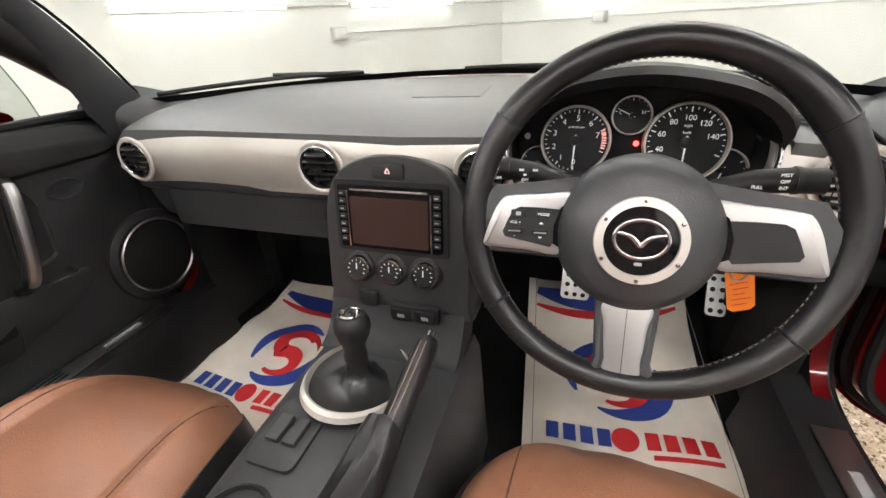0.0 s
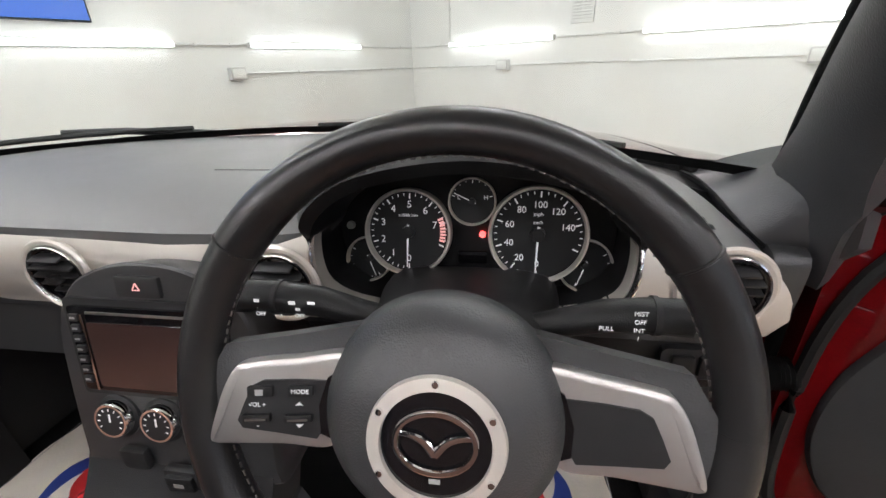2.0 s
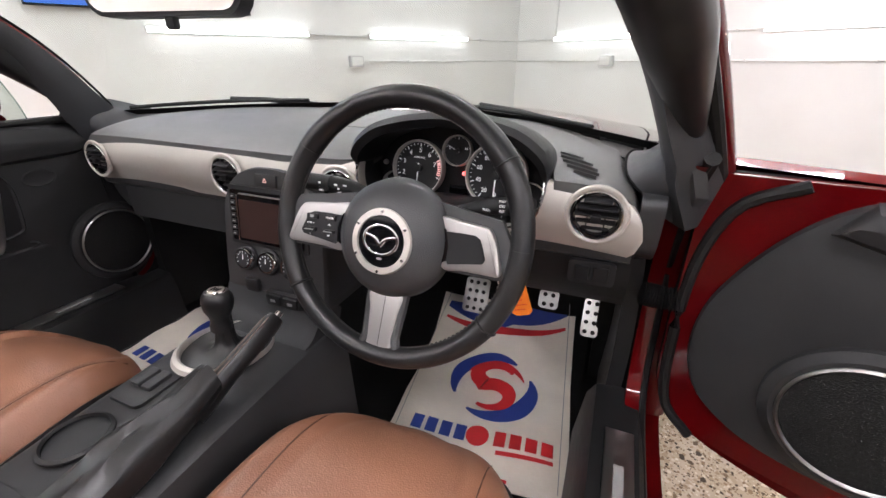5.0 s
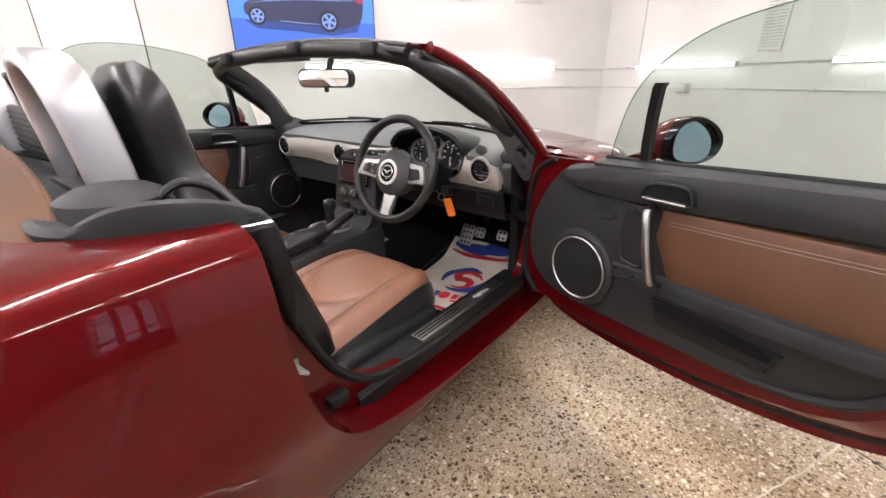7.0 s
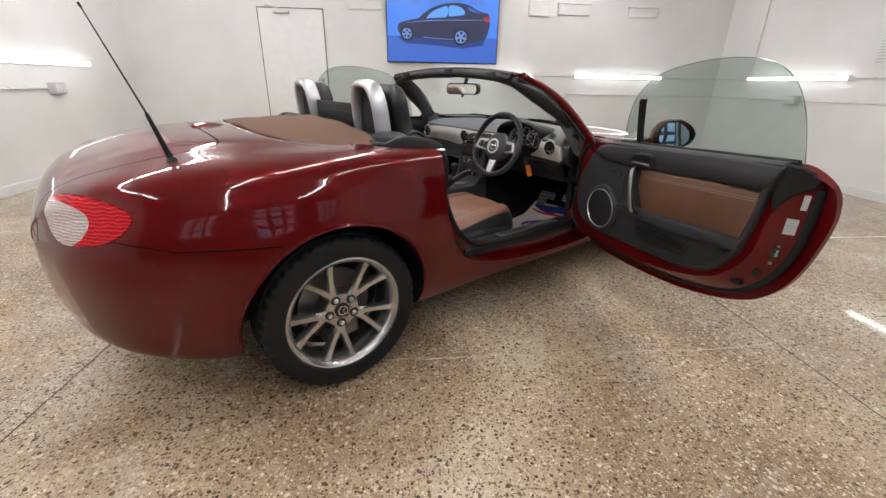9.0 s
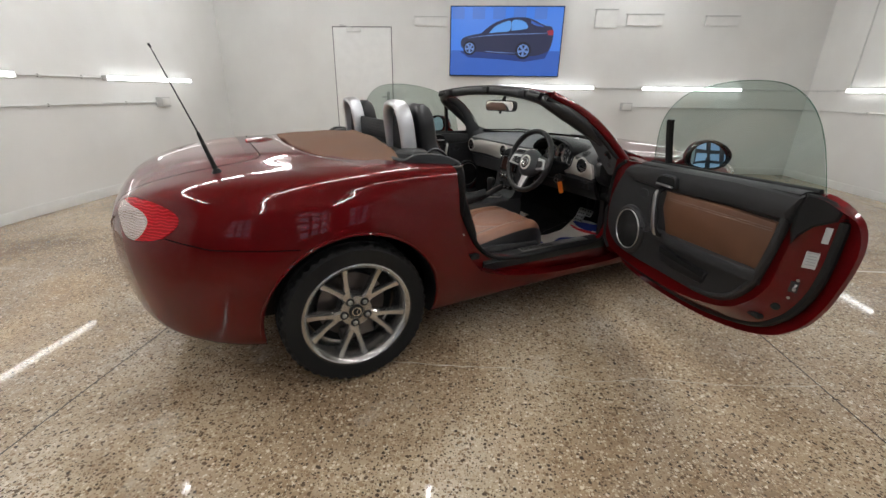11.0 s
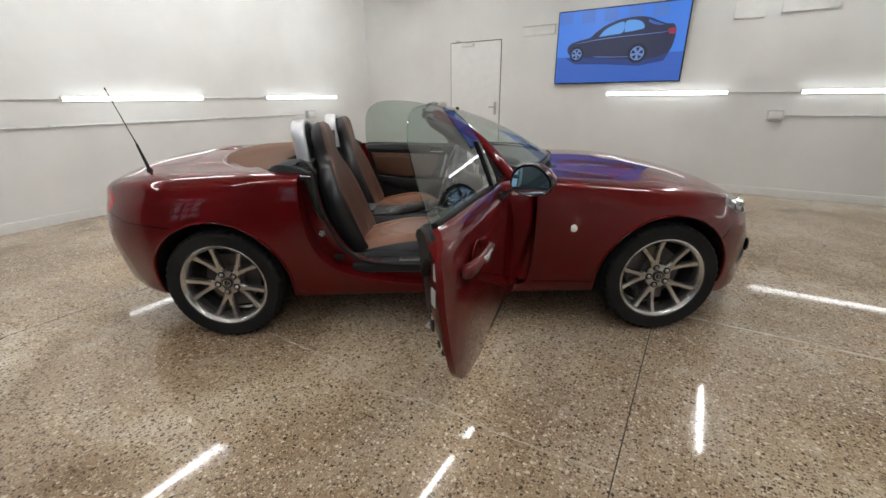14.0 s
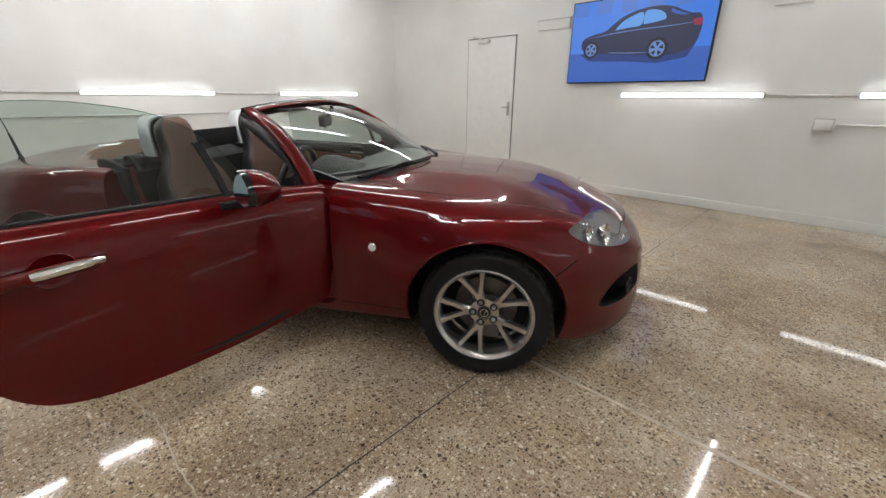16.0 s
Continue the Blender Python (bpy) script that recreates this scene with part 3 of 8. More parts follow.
HOOD_LINE = [(p.x, p.y) for p in through_points([(0.66, 1.70, 0), (0.675, 1.95, 0), (0.67, 2.2, 0), (0.64, 2.45, 0), (0.585, 2.66, 0), (0.50, 2.83, 0), (0.36, 2.945, 0), (0.18, 2.995, 0), (0.0, 3.005, 0)], 40)]
HOOD_LINE = HOOD_LINE + [(-x, y) for x, y in HOOD_LINE[-2::-1]]
BOOT_LINE = [(p.x, p.y) for p in through_points([(-0.013, -0.2757, 0), (0.30, -0.262, 0), (0.43, -0.26, 0), (0.485, -0.31, 0), (0.50, -0.45, 0), (0.475, -0.60, 0), (0.42, -0.72, 0), (0.36, -0.80, 0), (0.3, -0.95, 0)], 40)]
LAMP_LINE = ring2([(2.665, 0.695), (2.76, 0.717), (2.88, 0.692), (2.965, 0.632), (2.978, 0.600), (2.93, 0.588), (2.82, 0.608), (2.725, 0.645)], 48)
TAIL_LINE = ring2([(0.692, 0.712), (0.680, 0.755), (0.615, 0.790), (0.52, 0.797), (0.450, 0.775), (0.452, 0.70), (0.53, 0.652), (0.65, 0.665)], 48)
FOG_LINE = ring2([(2.84, 0.33), (2.90, 0.43), (3.0, 0.465), (3.06, 0.44), (3.05, 0.36), (2.95, 0.315)], 30)


OPEN_LINE = ring2([(0.452, 0.96), (0.450, 0.86), (0.451, 0.76), (0.457, 0.66), (0.479, 0.560), (0.527, 0.462), (0.61, 0.385), (0.77, 0.328), (0.97, 0.294), (1.25, 0.278), (1.50, 0.285), (1.61, 0.310), (1.650, 0.38), (1.658, 0.52), (1.658, 0.68), (1.656, 0.82), (1.65, 0.95), (1.60, 1.1), (1.0, 1.12), (0.46, 1.1)], 200)


def belt(y):
    """Height of the driver's door at the window line."""
    return 0.852 + 0.052 * min(1.0, max(0.0, (1.62 - y) / 1.1))


DOOR_WIDE = curve([(0.38, 0.824), (0.45, 0.833), (0.52, 0.843), (0.62, 0.847), (0.8, 0.846), (1.1, 0.843), (1.5, 0.842), (1.72, 0.843)])
DOOR_LOW = curve([(0.443, 0.750), (0.448, 0.702), (0.457, 0.655), (0.481, 0.560), (0.530, 0.461), (0.61, 0.387), (0.77, 0.328), (0.97, 0.294), (1.25, 0.278), (1.50, 0.285), (1.60, 0.306), (1.635, 0.345), (1.655, 0.45)])
DOOR_HIGH = curve([(0.443, 0.752), (0.446, 0.790), (0.453, 0.822), (0.464, 0.845), (0.480, 0.861), (0.500, 0.877), (0.520, 0.890), (0.540, 0.902), (0.60, 0.94)])
DOOR_DROP = curve([(0.0, 0.160), (0.003, 0.135), (0.012, 0.080), (0.030, 0.034), (0.052, 0.008), (0.070, 0.0)])


def door_top(y):
    return min(belt(y), DOOR_HIGH(y)) if y < 0.6 else belt(y)


def door_ring(x, rear_in, low_in, front_in):
    """The door's outline at one depth, drawn in from its rear, bottom and front edges."""
    out = []
    for y, z in OPEN_LINE:
        a, b, c = min(1.0, max(0.0, (1.05 - y) / 0.5)), min(1.0, max(0.0, (0.62 - z) / 0.30)), min(1.0, max(0.0, (y - 1.40) / 0.2))
        y2 = y + rear_in * a - front_in * c
        drop = DOOR_DROP(min(0.07, max(0.0, DOOR_WIDE(y2) - x)))
        out.append((x, y2, min(z + low_in * b, door_top(y2) - 0.006, belt(y2) - drop - 0.008)))
    return out


def driver_door():
    """The door's outer skin, a curved sheet that rolls in at the window line."""
    rings = []
    for i in range(71):
        y = 0.4432 + 1.2115 * (i / 70) ** 1.9
        w, zt = DOOR_WIDE(y), belt(y)
        line = through_points([(w - 0.030, 0.25, 0), (w - 0.023, 0.31, 0), (w - 0.011, 0.42, 0), (w - 0.002, 0.55, 0), (w, 0.66, 0), (w - 0.003, zt - 0.135, 0), (w - 0.012, zt - 0.080, 0), (w - 0.030, zt - 0.034, 0), (w - 0.052, zt - 0.008, 0), (w - 0.070, zt, 0)], 120)
        low, high = DOOR_LOW(y), door_top(y)
        a = max(0, next((k for k, p in enumerate(line) if p.y >= low), 119) - 1)
        a += (low - line[a].y) / max(1e-6, line[min(119, a + 1)].y - line[a].y)
        b = max([k for k, p in enumerate(line) if p.y <= high + 1e-6] + [int(a)])
        b = max(a, b + ((high - line[b].y) / max(1e-6, line[b + 1].y - line[b].y) if b < 119 else 0.0))
        q = min(1.0, max(0.0, (y - 1.36) / 0.30))
        flare = 0.064 * q * q * (3 - 2 * q)
        outer = []
        for k in range(34):
            f = min(119.0, max(0.0, a + (b - a) * k / 33))
            p = line[int(f)].lerp(line[min(119, int(f) + 1)], f - int(f))
            z = min(max(p.y, low), high)
            outer.append((p.x + flare * (0.45 + 0.55 * min(1.0, max(0.0, (z - 0.28) / 0.3))), z))
        rings.append([(x, y, z) for x, z in outer] + [(x - 0.020, y, z - 0.008 * max(0.0, (z - high + 0.06) / 0.06)) for x, z in outer[::-1]])
    return Form().loft(rings).mesh("door", [RED], 40)


def door_pressing():
    """The red inner pressing with its slanted shut face."""
    return Form().loft([door_ring(0.735, 0.125, 0.075, 0.02), door_ring(0.752, 0.100, 0.062, 0.02), door_ring(0.790, 0.052, 0.036, 0.02), door_ring(0.800, 0.046, 0.030, 0.018), door_ring(0.818, 0.044, 0.028, 0.016)], m=door_space(1))


def build_body():
    raw = body_solid()
    cabin = Form().prism(rounded(1.40, 1.52, 0.10, 6, 0.0, 0.97), "z", 0.215, 2.0).mesh("cutter", [CARPET], 0)
    cuts = [("DIFFERENCE", cabin), ("DIFFERENCE", Form().prism(rounded(1.26, 0.5, 0.08, 4, 0, 1.75), "z", 0.218, 0.74).mesh("cutter", [CARPET], 0))]
    for y in (0.0, AXLE):
        for s in (-1, 1):
            cuts.append(("DIFFERENCE", disc_cutter(y, 0.300, 0.358, min(s * 0.5, s * 1.1), max(s * 0.5, s * 1.1), BLACK)))
    for s in (-1, 1):
        a, b = sorted((s * 0.725, s * 1.1))
        cuts.append(("DIFFERENCE", cutter(DOOR_LINE, "x", a, b, RED)))
        a, b = sorted((s * 0.62, s * 1.1))
        cuts.append(("DIFFERENCE", cutter(APERTURE, "x", a, b, RED)))
        a, b = sorted((s * 0.36, s * 1.1))
        cuts.append(("DIFFERENCE", cutter(LAMP_LINE, "x", a, b, STEEL)))
        cuts.append(("DIFFERENCE", cutter([(s * x, z) for x, z in TAIL_LINE], "y", -1.2, -0.40, BLACK)))
        a, b = sorted((s * 0.42, s * 1.1))
        cuts.append(("DIFFERENCE", cutter(FOG_LINE, "x", a, b, BLACK)))
        cuts.append(("DIFFERENCE", strip_cutter([(s * x, y) for x, y in BOOT_LINE], 0.005, 0.62, 1.1, GAP)))
        a, b = sorted((s * 0.74, s * 1.1))
        cuts.append(("DIFFERENCE", cutter([(1.642, 0.2852), (2.083, 0.2841), (2.083, 0.2885), (1.642, 0.2896)], "x", a, b, GAP)))
        cuts.append(("DIFFERENCE", cutter([(-0.66, 0.685), (-0.48, 0.643), (-0.2, 0.628), (-0.2, 0.632), (-0.48, 0.647), (-0.66, 0.689)], "x", *sorted((s * 0.64, s * 1.1)), GAP)))
        cuts.append(("DIFFERENCE", cutter([(2.60, 0.50), (2.78, 0.615), (2.78, 0.620), (2.60, 0.505)], "x", a, b, GAP)))
    cuts.append(("DIFFERENCE", strip_cutter(HOOD_LINE, 0.005, 0.55, 1.2, GAP)))
    cuts.append(("DIFFERENCE", Form().prism(rounded(0.62, 0.17, 0.07, 6, 0, 0.36), "y", 2.92, 3.3).mesh("cutter", [BLACK], 0)))
    cuts.sort(key=lambda cut: len(cut[1].vertices))
    shell = carve(raw, cuts, "body_shell", 32)
    part("body_shell", shell, None, car, "glossy dark copper red body panels")
    pieces = {}
    for s in (-1, 1):
        a, b = sorted((s * 0.735, s * 0.815))
        inner = carve(raw, [("INTERSECT", cutter(inset(DOOR_LINE, 0.026), "x", a, b, RED))], "door", 32)
        a, b = sorted((s * 0.752, s * 1.1))
        cap = carve(raw, [("INTERSECT", cutter([(y, max(z, 0.735)) for y, z in inset(DOOR_LINE, 0.005)], "x", a, b, RED))], "door", 32)
        a, b = sorted((s * 0.803, s * 1.1))
        pieces["door", s] = driver_door() if s > 0 else carve(raw, [("INTERSECT", cutter(inset(DOOR_LINE, 0.004), "x", a, b, RED)), ("UNION", inner), ("UNION", cap)], "door", 32)
        a, b = sorted((s * 0.40, s * 1.1))
        pieces["lamp", s] = carve(raw, [("INTERSECT", cutter(inset(LAMP_LINE, 0.002), "x", a, b, BLACK))], "headlamp", 32)
        lens = cutter(inset([(s * x, z) for x, z in TAIL_LINE], 0.002), "y", -1.2, -0.42, BLACK)
        split = [cutter([(s * x, z) for x, z in ring2([(0.420, 0.772), (0.50, 0.776), (0.575, 0.760), (0.607, 0.730), (0.607, 0.696), (0.580, 0.662), (0.50, 0.630), (0.420, 0.690)], 40)], "y", -1.3, 0.0, BLACK)]
        pieces["tail", s] = carve(raw, [("INTERSECT", lens), ("DIFFERENCE", split[0])], "tail_lamp", 32)
        pieces["clear", s] = carve(raw, [("INTERSECT", lens), ("INTERSECT", split[0])], "reversing_lens", 32)
    return pieces


CLEAR_LENS, _n, _l, _b = material("milky_lens", (0.55, 0.47, 0.46), 0.18, 0.7, Coat_Weight=0.8, Coat_Roughness=0.01)
_w = texture(_n, _l, "ShaderNodeTexWave", 34.0, Distortion=4.0, Detail=2.0)
_w.bands_direction = "Z"
bumped(_n, _l, _b, _w.outputs[0], 0.25, 0.008)
_t = ramp(_n, _l, _w.outputs[0], [(0.2, (0.50, 0.38, 0.38)), (0.8, (0.70, 0.62, 0.62))])
_l.new(_t.outputs[0], _b.inputs["Base Color"])
PIECES = build_body()
HINGE, SWING = (0.775, 1.575, 0.0), 70.0
PIVOT = (0.812, 1.4865, 0.0)


def moved(me, m):
    me.transform(m)
    return me


door_open = part("door", moved(PIECES["door", 1], Matrix.Translation((-HINGE[0], -HINGE[1], 0))), None, car, "open dark red door with black and tan trim", pose(*PIVOT, 0, 0, SWING))
door_shut = part("door", moved(PIECES["door", -1], Matrix.Translation((HINGE[0], -HINGE[1], 0))), None, car, "closed dark red door with black and tan trim", pose(-HINGE[0], HINGE[1], 0))
for s in (-1, 1):
    for key, mat, name, label in (("tail", RED_LENS, "tail_lamp", "red oval tail lamp with a clear middle"), ("clear", CLEAR_LENS, "reversing_lens", "clear milky part of the tail lamp"), ("lamp", LAMP_GLASS, "headlamp", "clear swept-back headlamp")):
        me = PIECES[key, s]
        me.materials.clear()
        me.materials.append(mat)
        me.polygons.foreach_set("material_index", [0] * len(me.polygons))
        part(name, me, None, car, label)


def wheel_meshes():
    turn = pose(0, 0, 0, 0, 90, 0)
    tyre = Form().lathe([(0.222, -0.085), (0.228, -0.098), (0.25, -0.103), (0.285, -0.102), (0.299, -0.09), (0.3035, -0.075), (0.3045, -0.056), (0.298, -0.055), (0.298, -0.047), (0.3055, -0.046), (0.3065, -0.020), (0.299, -0.019), (0.299, -0.010), (0.3065, -0.009), (0.3065, 0.009), (0.299, 0.010), (0.299, 0.019), (0.3065, 0.020), (0.3055, 0.046), (0.298, 0.047), (0.298, 0.055), (0.3045, 0.056), (0.3035, 0.075), (0.299, 0.09), (0.285, 0.102), (0.25, 0.103), (0.228, 0.098), (0.222, 0.085)], 192, turn, closed=True)
    rim = Form().lathe([(0.210, -0.09), (0.226, -0.092), (0.226, -0.08), (0.205, -0.07), (0.203, 0.06), (0.212, 0.080), (0.226, 0.088), (0.2265, 0.094), (0.220, 0.096), (0.210, 0.090), (0.199, 0.066), (0.196, -0.06)], 96, turn, closed=True)
    spokes = []
    for i in range(5):
        f = Form()
        mid = radians(72 * i)

        def ring(r, a, wd, h):
            c, t = Vector((math.cos(a), math.sin(a), 0)), Vector((-math.sin(a), math.cos(a), 0))
            return [c * r + t * (wd * e) + Vector((0, 0, h + g)) for e, g in ((-1.0, -0.036), (-1.0, -0.008), (-0.66, 0.0), (0.66, 0.0), (1.0, -0.008), (1.0, -0.036))]
        f.loft([ring(0.030 + 0.068 * k / 6, mid, 0.0275 - 0.004 * math.sin(math.pi * k / 6) + 0.002 * (k == 6), 0.050 + 0.006 * k / 6) for k in range(7)], m=turn)
        for s in (-1, 1):
            rings = []
            for k in range(9):
                q = k / 8
                off = 0.0105 + (0.207 * math.sin(radians(16.8)) - 0.0105) * q ** 1.1
                r = 0.088 + 0.122 * q
                rings.append(ring(math.hypot(r, off), mid + s * math.atan2(off, r), 0.0150 - 0.0026 * math.sin(math.pi * q) + 0.002 * q ** 4, 0.054 + 0.028 * q - 0.006 * math.sin(math.pi * q)))
            f.loft(rings, m=turn)
        spokes.append(f)
    hub = Form().lathe([(0.0, 0.0), (0.072, 0.0), (0.074, 0.03), (0.066, 0.050), (0.036, 0.054), (0.034, 0.048), (0.0, 0.048)], 48, turn)
    cap = Form().lathe([(0.0, 0.056), (0.026, 0.056), (0.030, 0.052), (0.030, 0.045)], 40, turn)
    mark = Form().lathe([(0.0165, 0.0565), (0.0165, 0.0585), (0.0195, 0.0585), (0.0195, 0.0565)], 32, turn, closed=True)
    for s in (-1, 1):
        mark.tube([(0, 0.0, 0.0575), (s * 0.008, 0.005, 0.0575), (s * 0.016, 0.008, 0.0575)], 0.0022, 6, m=turn)
    nuts = []
    for i in range(5):
        a = radians(72 * i)
        nuts.append(Form().lathe([(0.0, 0.064), (0.007, 0.064), (0.010, 0.060), (0.010, 0.052), (0.0145, 0.052), (0.0150, 0.04)], 6, turn @ pose(0.052 * math.cos(a), 0.052 * math.sin(a), 0)))
    wells = [Form().lathe([(0.0, 0.0545), (0.0175, 0.0545), (0.0195, 0.050)], 20, turn @ pose(0.052 * math.cos(radians(72 * i)), 0.052 * math.sin(radians(72 * i)), 0)) for i in range(5)]
    disc = Form().lathe([(0.06, -0.02), (0.145, -0.02), (0.145, -0.042), (0.06, -0.042)], 64, turn, closed=True)
    disc.lathe([(0.0, 0.0), (0.07, 0.0), (0.075, -0.03)], 32, turn)
    drum = Form().lathe([(0.0, -0.06), (0.192, -0.06), (0.192, -0.052), (0.0, -0.052)], 48, turn)
    caliper = Form().box((0.125, 0, -0.032), (0.07, 0.15, 0.06), 0.015, turn @ pose(0, 0, 0, 0, 0, 15))
    rubber = tyre.mesh("tyre", [TYRE], 30)
    for v in rubber.vertices:
        r, k = math.hypot(v.co.y, v.co.z), round(math.degrees(math.atan2(v.co.z, v.co.y)) / 1.875)
        if r > 0.2975 and abs(v.co.x) > 0.05 and k % 4 < 2:
            v.co.y, v.co.z = v.co.y * (r - 0.006) / r, v.co.z * (r - 0.006) / r
    return rubber, rim.mesh("rim", [ALLOY], 35), [s.mesh("spoke", [ALLOY], 30) for s in spokes], hub.mesh("hub", [ALLOY], 35), cap.mesh("centre_cap", [BLACK], 30), mark.mesh("emblem", [CHROME], 30), [u.mesh("wheel_nut", [STEEL], 30) for u in nuts], [u.mesh("nut_well", [BUTTON], 30) for u in wells], disc.mesh("brake_disc", [IRON], 30), caliper.mesh("brake_caliper", [IRON], 30), drum.mesh("backing_plate", [RUBBER], 30)


def build_wheels():
    tyre, rim, spokes, hub, cap, mark, nuts, wells, disc, caliper, drum = wheel_meshes()
    for y, track, spin in ((0.0, 0.745, -9), (AXLE, 0.742, -17)):
        for s in (-1, 1):
            m = pose(s * track, y, 0.305, 0, 0, 0 if s > 0 else 180) @ pose(0, 0, 0, spin)
            w = part("wheel", hub, None, car, "five twin-spoke alloy wheel with black tyre", m)
            part("tyre", tyre, None, w, "black rubber tyre")
            part("rim", rim, None, w)
            for me in spokes:
                part("spoke", me, None, w)
            part("centre_cap", cap, None, w, "black cap with a silver emblem")
            part("emblem", mark, None, w)
            for me in nuts:
                part("wheel_nut", me, None, w)
            for me in wells:
                part("nut_well", me, None, w)
            part("brake_disc", disc, None, w, "grey iron disc")
            part("brake_caliper", caliper, None, w)
            part("backing_plate", drum, None, w)


build_wheels()


def body_x(y, z):
    """How far out the body's side stands at y and z."""
    half = section(y)
    out = [x0 + (x1 - x0) * (z - z0) / (z1 - z0) for (x0, z0), (x1, z1) in zip(half, half[1:]) if min(z0, z1) <= z <= max(z0, z1) and abs(z1 - z0) > 1e-6]
    return max(out) if out else half_width(y) - 0.05


def build_arch_lips():
    for y0, r in ((0.0, 0.362), (AXLE, 0.362)):
        for s in (-1, 1):
            line = []
            for i in range(41):
                a = radians(-8 + 196 * i / 40)
                y, z = y0 + r * math.cos(a), 0.300 + r * math.sin(a)
                line.append((s * (body_x(y, z) - 0.001), y, z))
            part("arch_lip", Form().tube(line, 0.0085, 8, flat=0.7), RED, car)


build_arch_lips()

# ---- windscreen ----
def screen_line(u, v):
    """The windscreen: u across from -1 to 1, v from the cowl (0) to the header (1)."""
    xb, xt = 0.695 * u, 0.530 * u
    yb, yt = 1.88 - 0.36 * u * u, 1.165 - 0.035 * u * u
    zb, zt = 0.870 - 0.012 * u * u, 1.190 - 0.034 * u * u
    bow = 0.020 * math.sin(math.pi * v)
    return Vector((xb + (xt - xb) * v, yb + (yt - yb) * v + bow, zb + (zt - zb) * v + bow * 1.6))


TRIM_X = curve([(0, 0.040), (0.2, -0.004), (0.5, 0.004), (1, 0.012)])
TRIM_Y = curve([(0, -0.155), (0.2, -0.100), (0.35, -0.075), (0.6, -0.056), (1, -0.048)])
TRIM_Z = curve([(0, -0.045), (0.2, -0.026), (0.35, -0.034), (1, -0.030)])


def build_screen():
    glass = part("windscreen", Form().grid(lambda a, b: screen_line(1.05 * (2 * a - 1), b), 30, 16), GLASS, car, "clear raked windscreen glass")
    glass.visible_shadow = False
    for s in (-1, 1):
        pts = [screen_line(s * 1.02, i / 14) for i in range(-1, 15)]
        f = Form().tube([p + Vector((s * 0.034, 0.004, -0.004)) for p in pts], [0.035 - 0.004 * i / 15 for i in range(16)], 16, flat=0.75)
        part("windscreen_pillar", f, RED, car)
        rings = []
        for i in range(21):
            v = -0.16 + 1.16 * i / 20
            u = 0.978 + 0.012 * min(1.0, max(0.0, v) / 0.2) - 0.24 * max(0.0, 0.02 - v) ** 1.2 / 0.18 ** 1.2 * 0.42 - 0.01 * max(0.0, v - 0.3)
            edge = screen_line(s * u, v) + Vector((0, -0.004, -0.006))
            k = max(0.0, min(1.0, (v + 0.16) / 1.16))
            back = screen_line(s * (0.95 + 0.06 * min(1.0, k / 0.2)), v) + Vector((s * TRIM_X(k), TRIM_Y(k), TRIM_Z(k)))
            out = screen_line(s * 1.07, v) + Vector((s * 0.012, -0.012, -0.010))
            mid = edge.lerp(back, 0.5) + Vector((-s * 0.006, 0.010, -0.010)) * (1 - k) + Vector((-s * 0.010, -0.006, -0.010)) * k
            rings.append([edge, edge.lerp(mid, 0.35) + Vector((-s * 0.003, 0, -0.003)), mid, mid.lerp(back, 0.6) + Vector((-s * 0.004, -0.002, 0)), back, back + Vector((s * 0.018, 0.012, 0.006)), out, edge.lerp(out, 0.5) + Vector((0, 0, 0.004))])
        part("pillar_trim", Form().loft(rings), TRIM, car, "black padded pillar lining")
        seam = through_points([(0.652, 1.69, 0.828), (0.634, 1.60, 0.842), (0.624, 1.52, 0.843), (0.630, 1.462, 0.826), (0.660, 1.452, 0.800), (0.698, 1.474, 0.772)], 18)
        high = through_points([(0.672, 1.675, 0.842), (0.680, 1.59, 0.875), (0.682, 1.49, 0.905), (0.686, 1.43, 0.905), (0.702, 1.41, 0.870), (0.722, 1.425, 0.815)], 18)
        foot = []
        for a, b in zip(seam, high):
            foot.append([a.lerp(b, t) + Vector((0.010, 0.004, -0.008)) * math.sin(math.pi * t) for t in (0.0, 0.2, 0.4, 0.6, 0.8, 1.0)] + [b + Vector((0.02, 0.01, -0.004)), a + Vector((0.025, 0.02, -0.03))])
        part("pillar_foot", Form().loft([[(s * p.x, p.y, p.z) for p in row] for row in foot]), TRIM, car)
        part("foot_seam", Form().tube([(s * p.x, p.y - 0.001, p.z + 0.001) for p in seam], 0.0022, 6), GAP, car)
        h = Form().tube([p + Vector((s * 0.044, -0.036, -0.018)) for p in pts], 0.011, 10)
        part("pillar_seal", h, RUBBER, car)
    edge = [screen_line(-0.992, i / 12) for i in range(13)] + [screen_line(-0.992 + 1.984 * i / 20, 0.995) for i in range(1, 21)] + [screen_line(0.992, 1 - i / 12) for i in range(1, 13)]
    part("glass_seal", Form().tube([p + Vector((0, 0, 0.003)) for p in edge], 0.004, 8, flat=0.5), RUBBER, car)
    frit = Form().shell(lambda a, b: screen_line(0.97 * (2 * a - 1), -0.006 + 0.036 * b) + Vector((0, -0.006, 0.0)), 40, 2, (0, 0.003, 0))
    part("glass_border", frit, GAP, car, "black printed border along the windscreen's foot")
    top = [screen_line(1.05 * (2 * i / 30 - 1), 1.0) for i in range(31)]
    part("windscreen_header", Form().tube([p + Vector((0, 0.012, 0.002)) for p in top], 0.030, 14, flat=0.42), RED, car)
    rail = Form().tube([p + Vector((0, -0.030, -0.012)) for p in top], 0.038, 16, flat=0.55)
    rail.tube([p + Vector((0, -0.050, 0.004)) for p in top], 0.010, 10)
    part("header_trim", rail, BLACK, car, "black header rail with roof latch sockets")
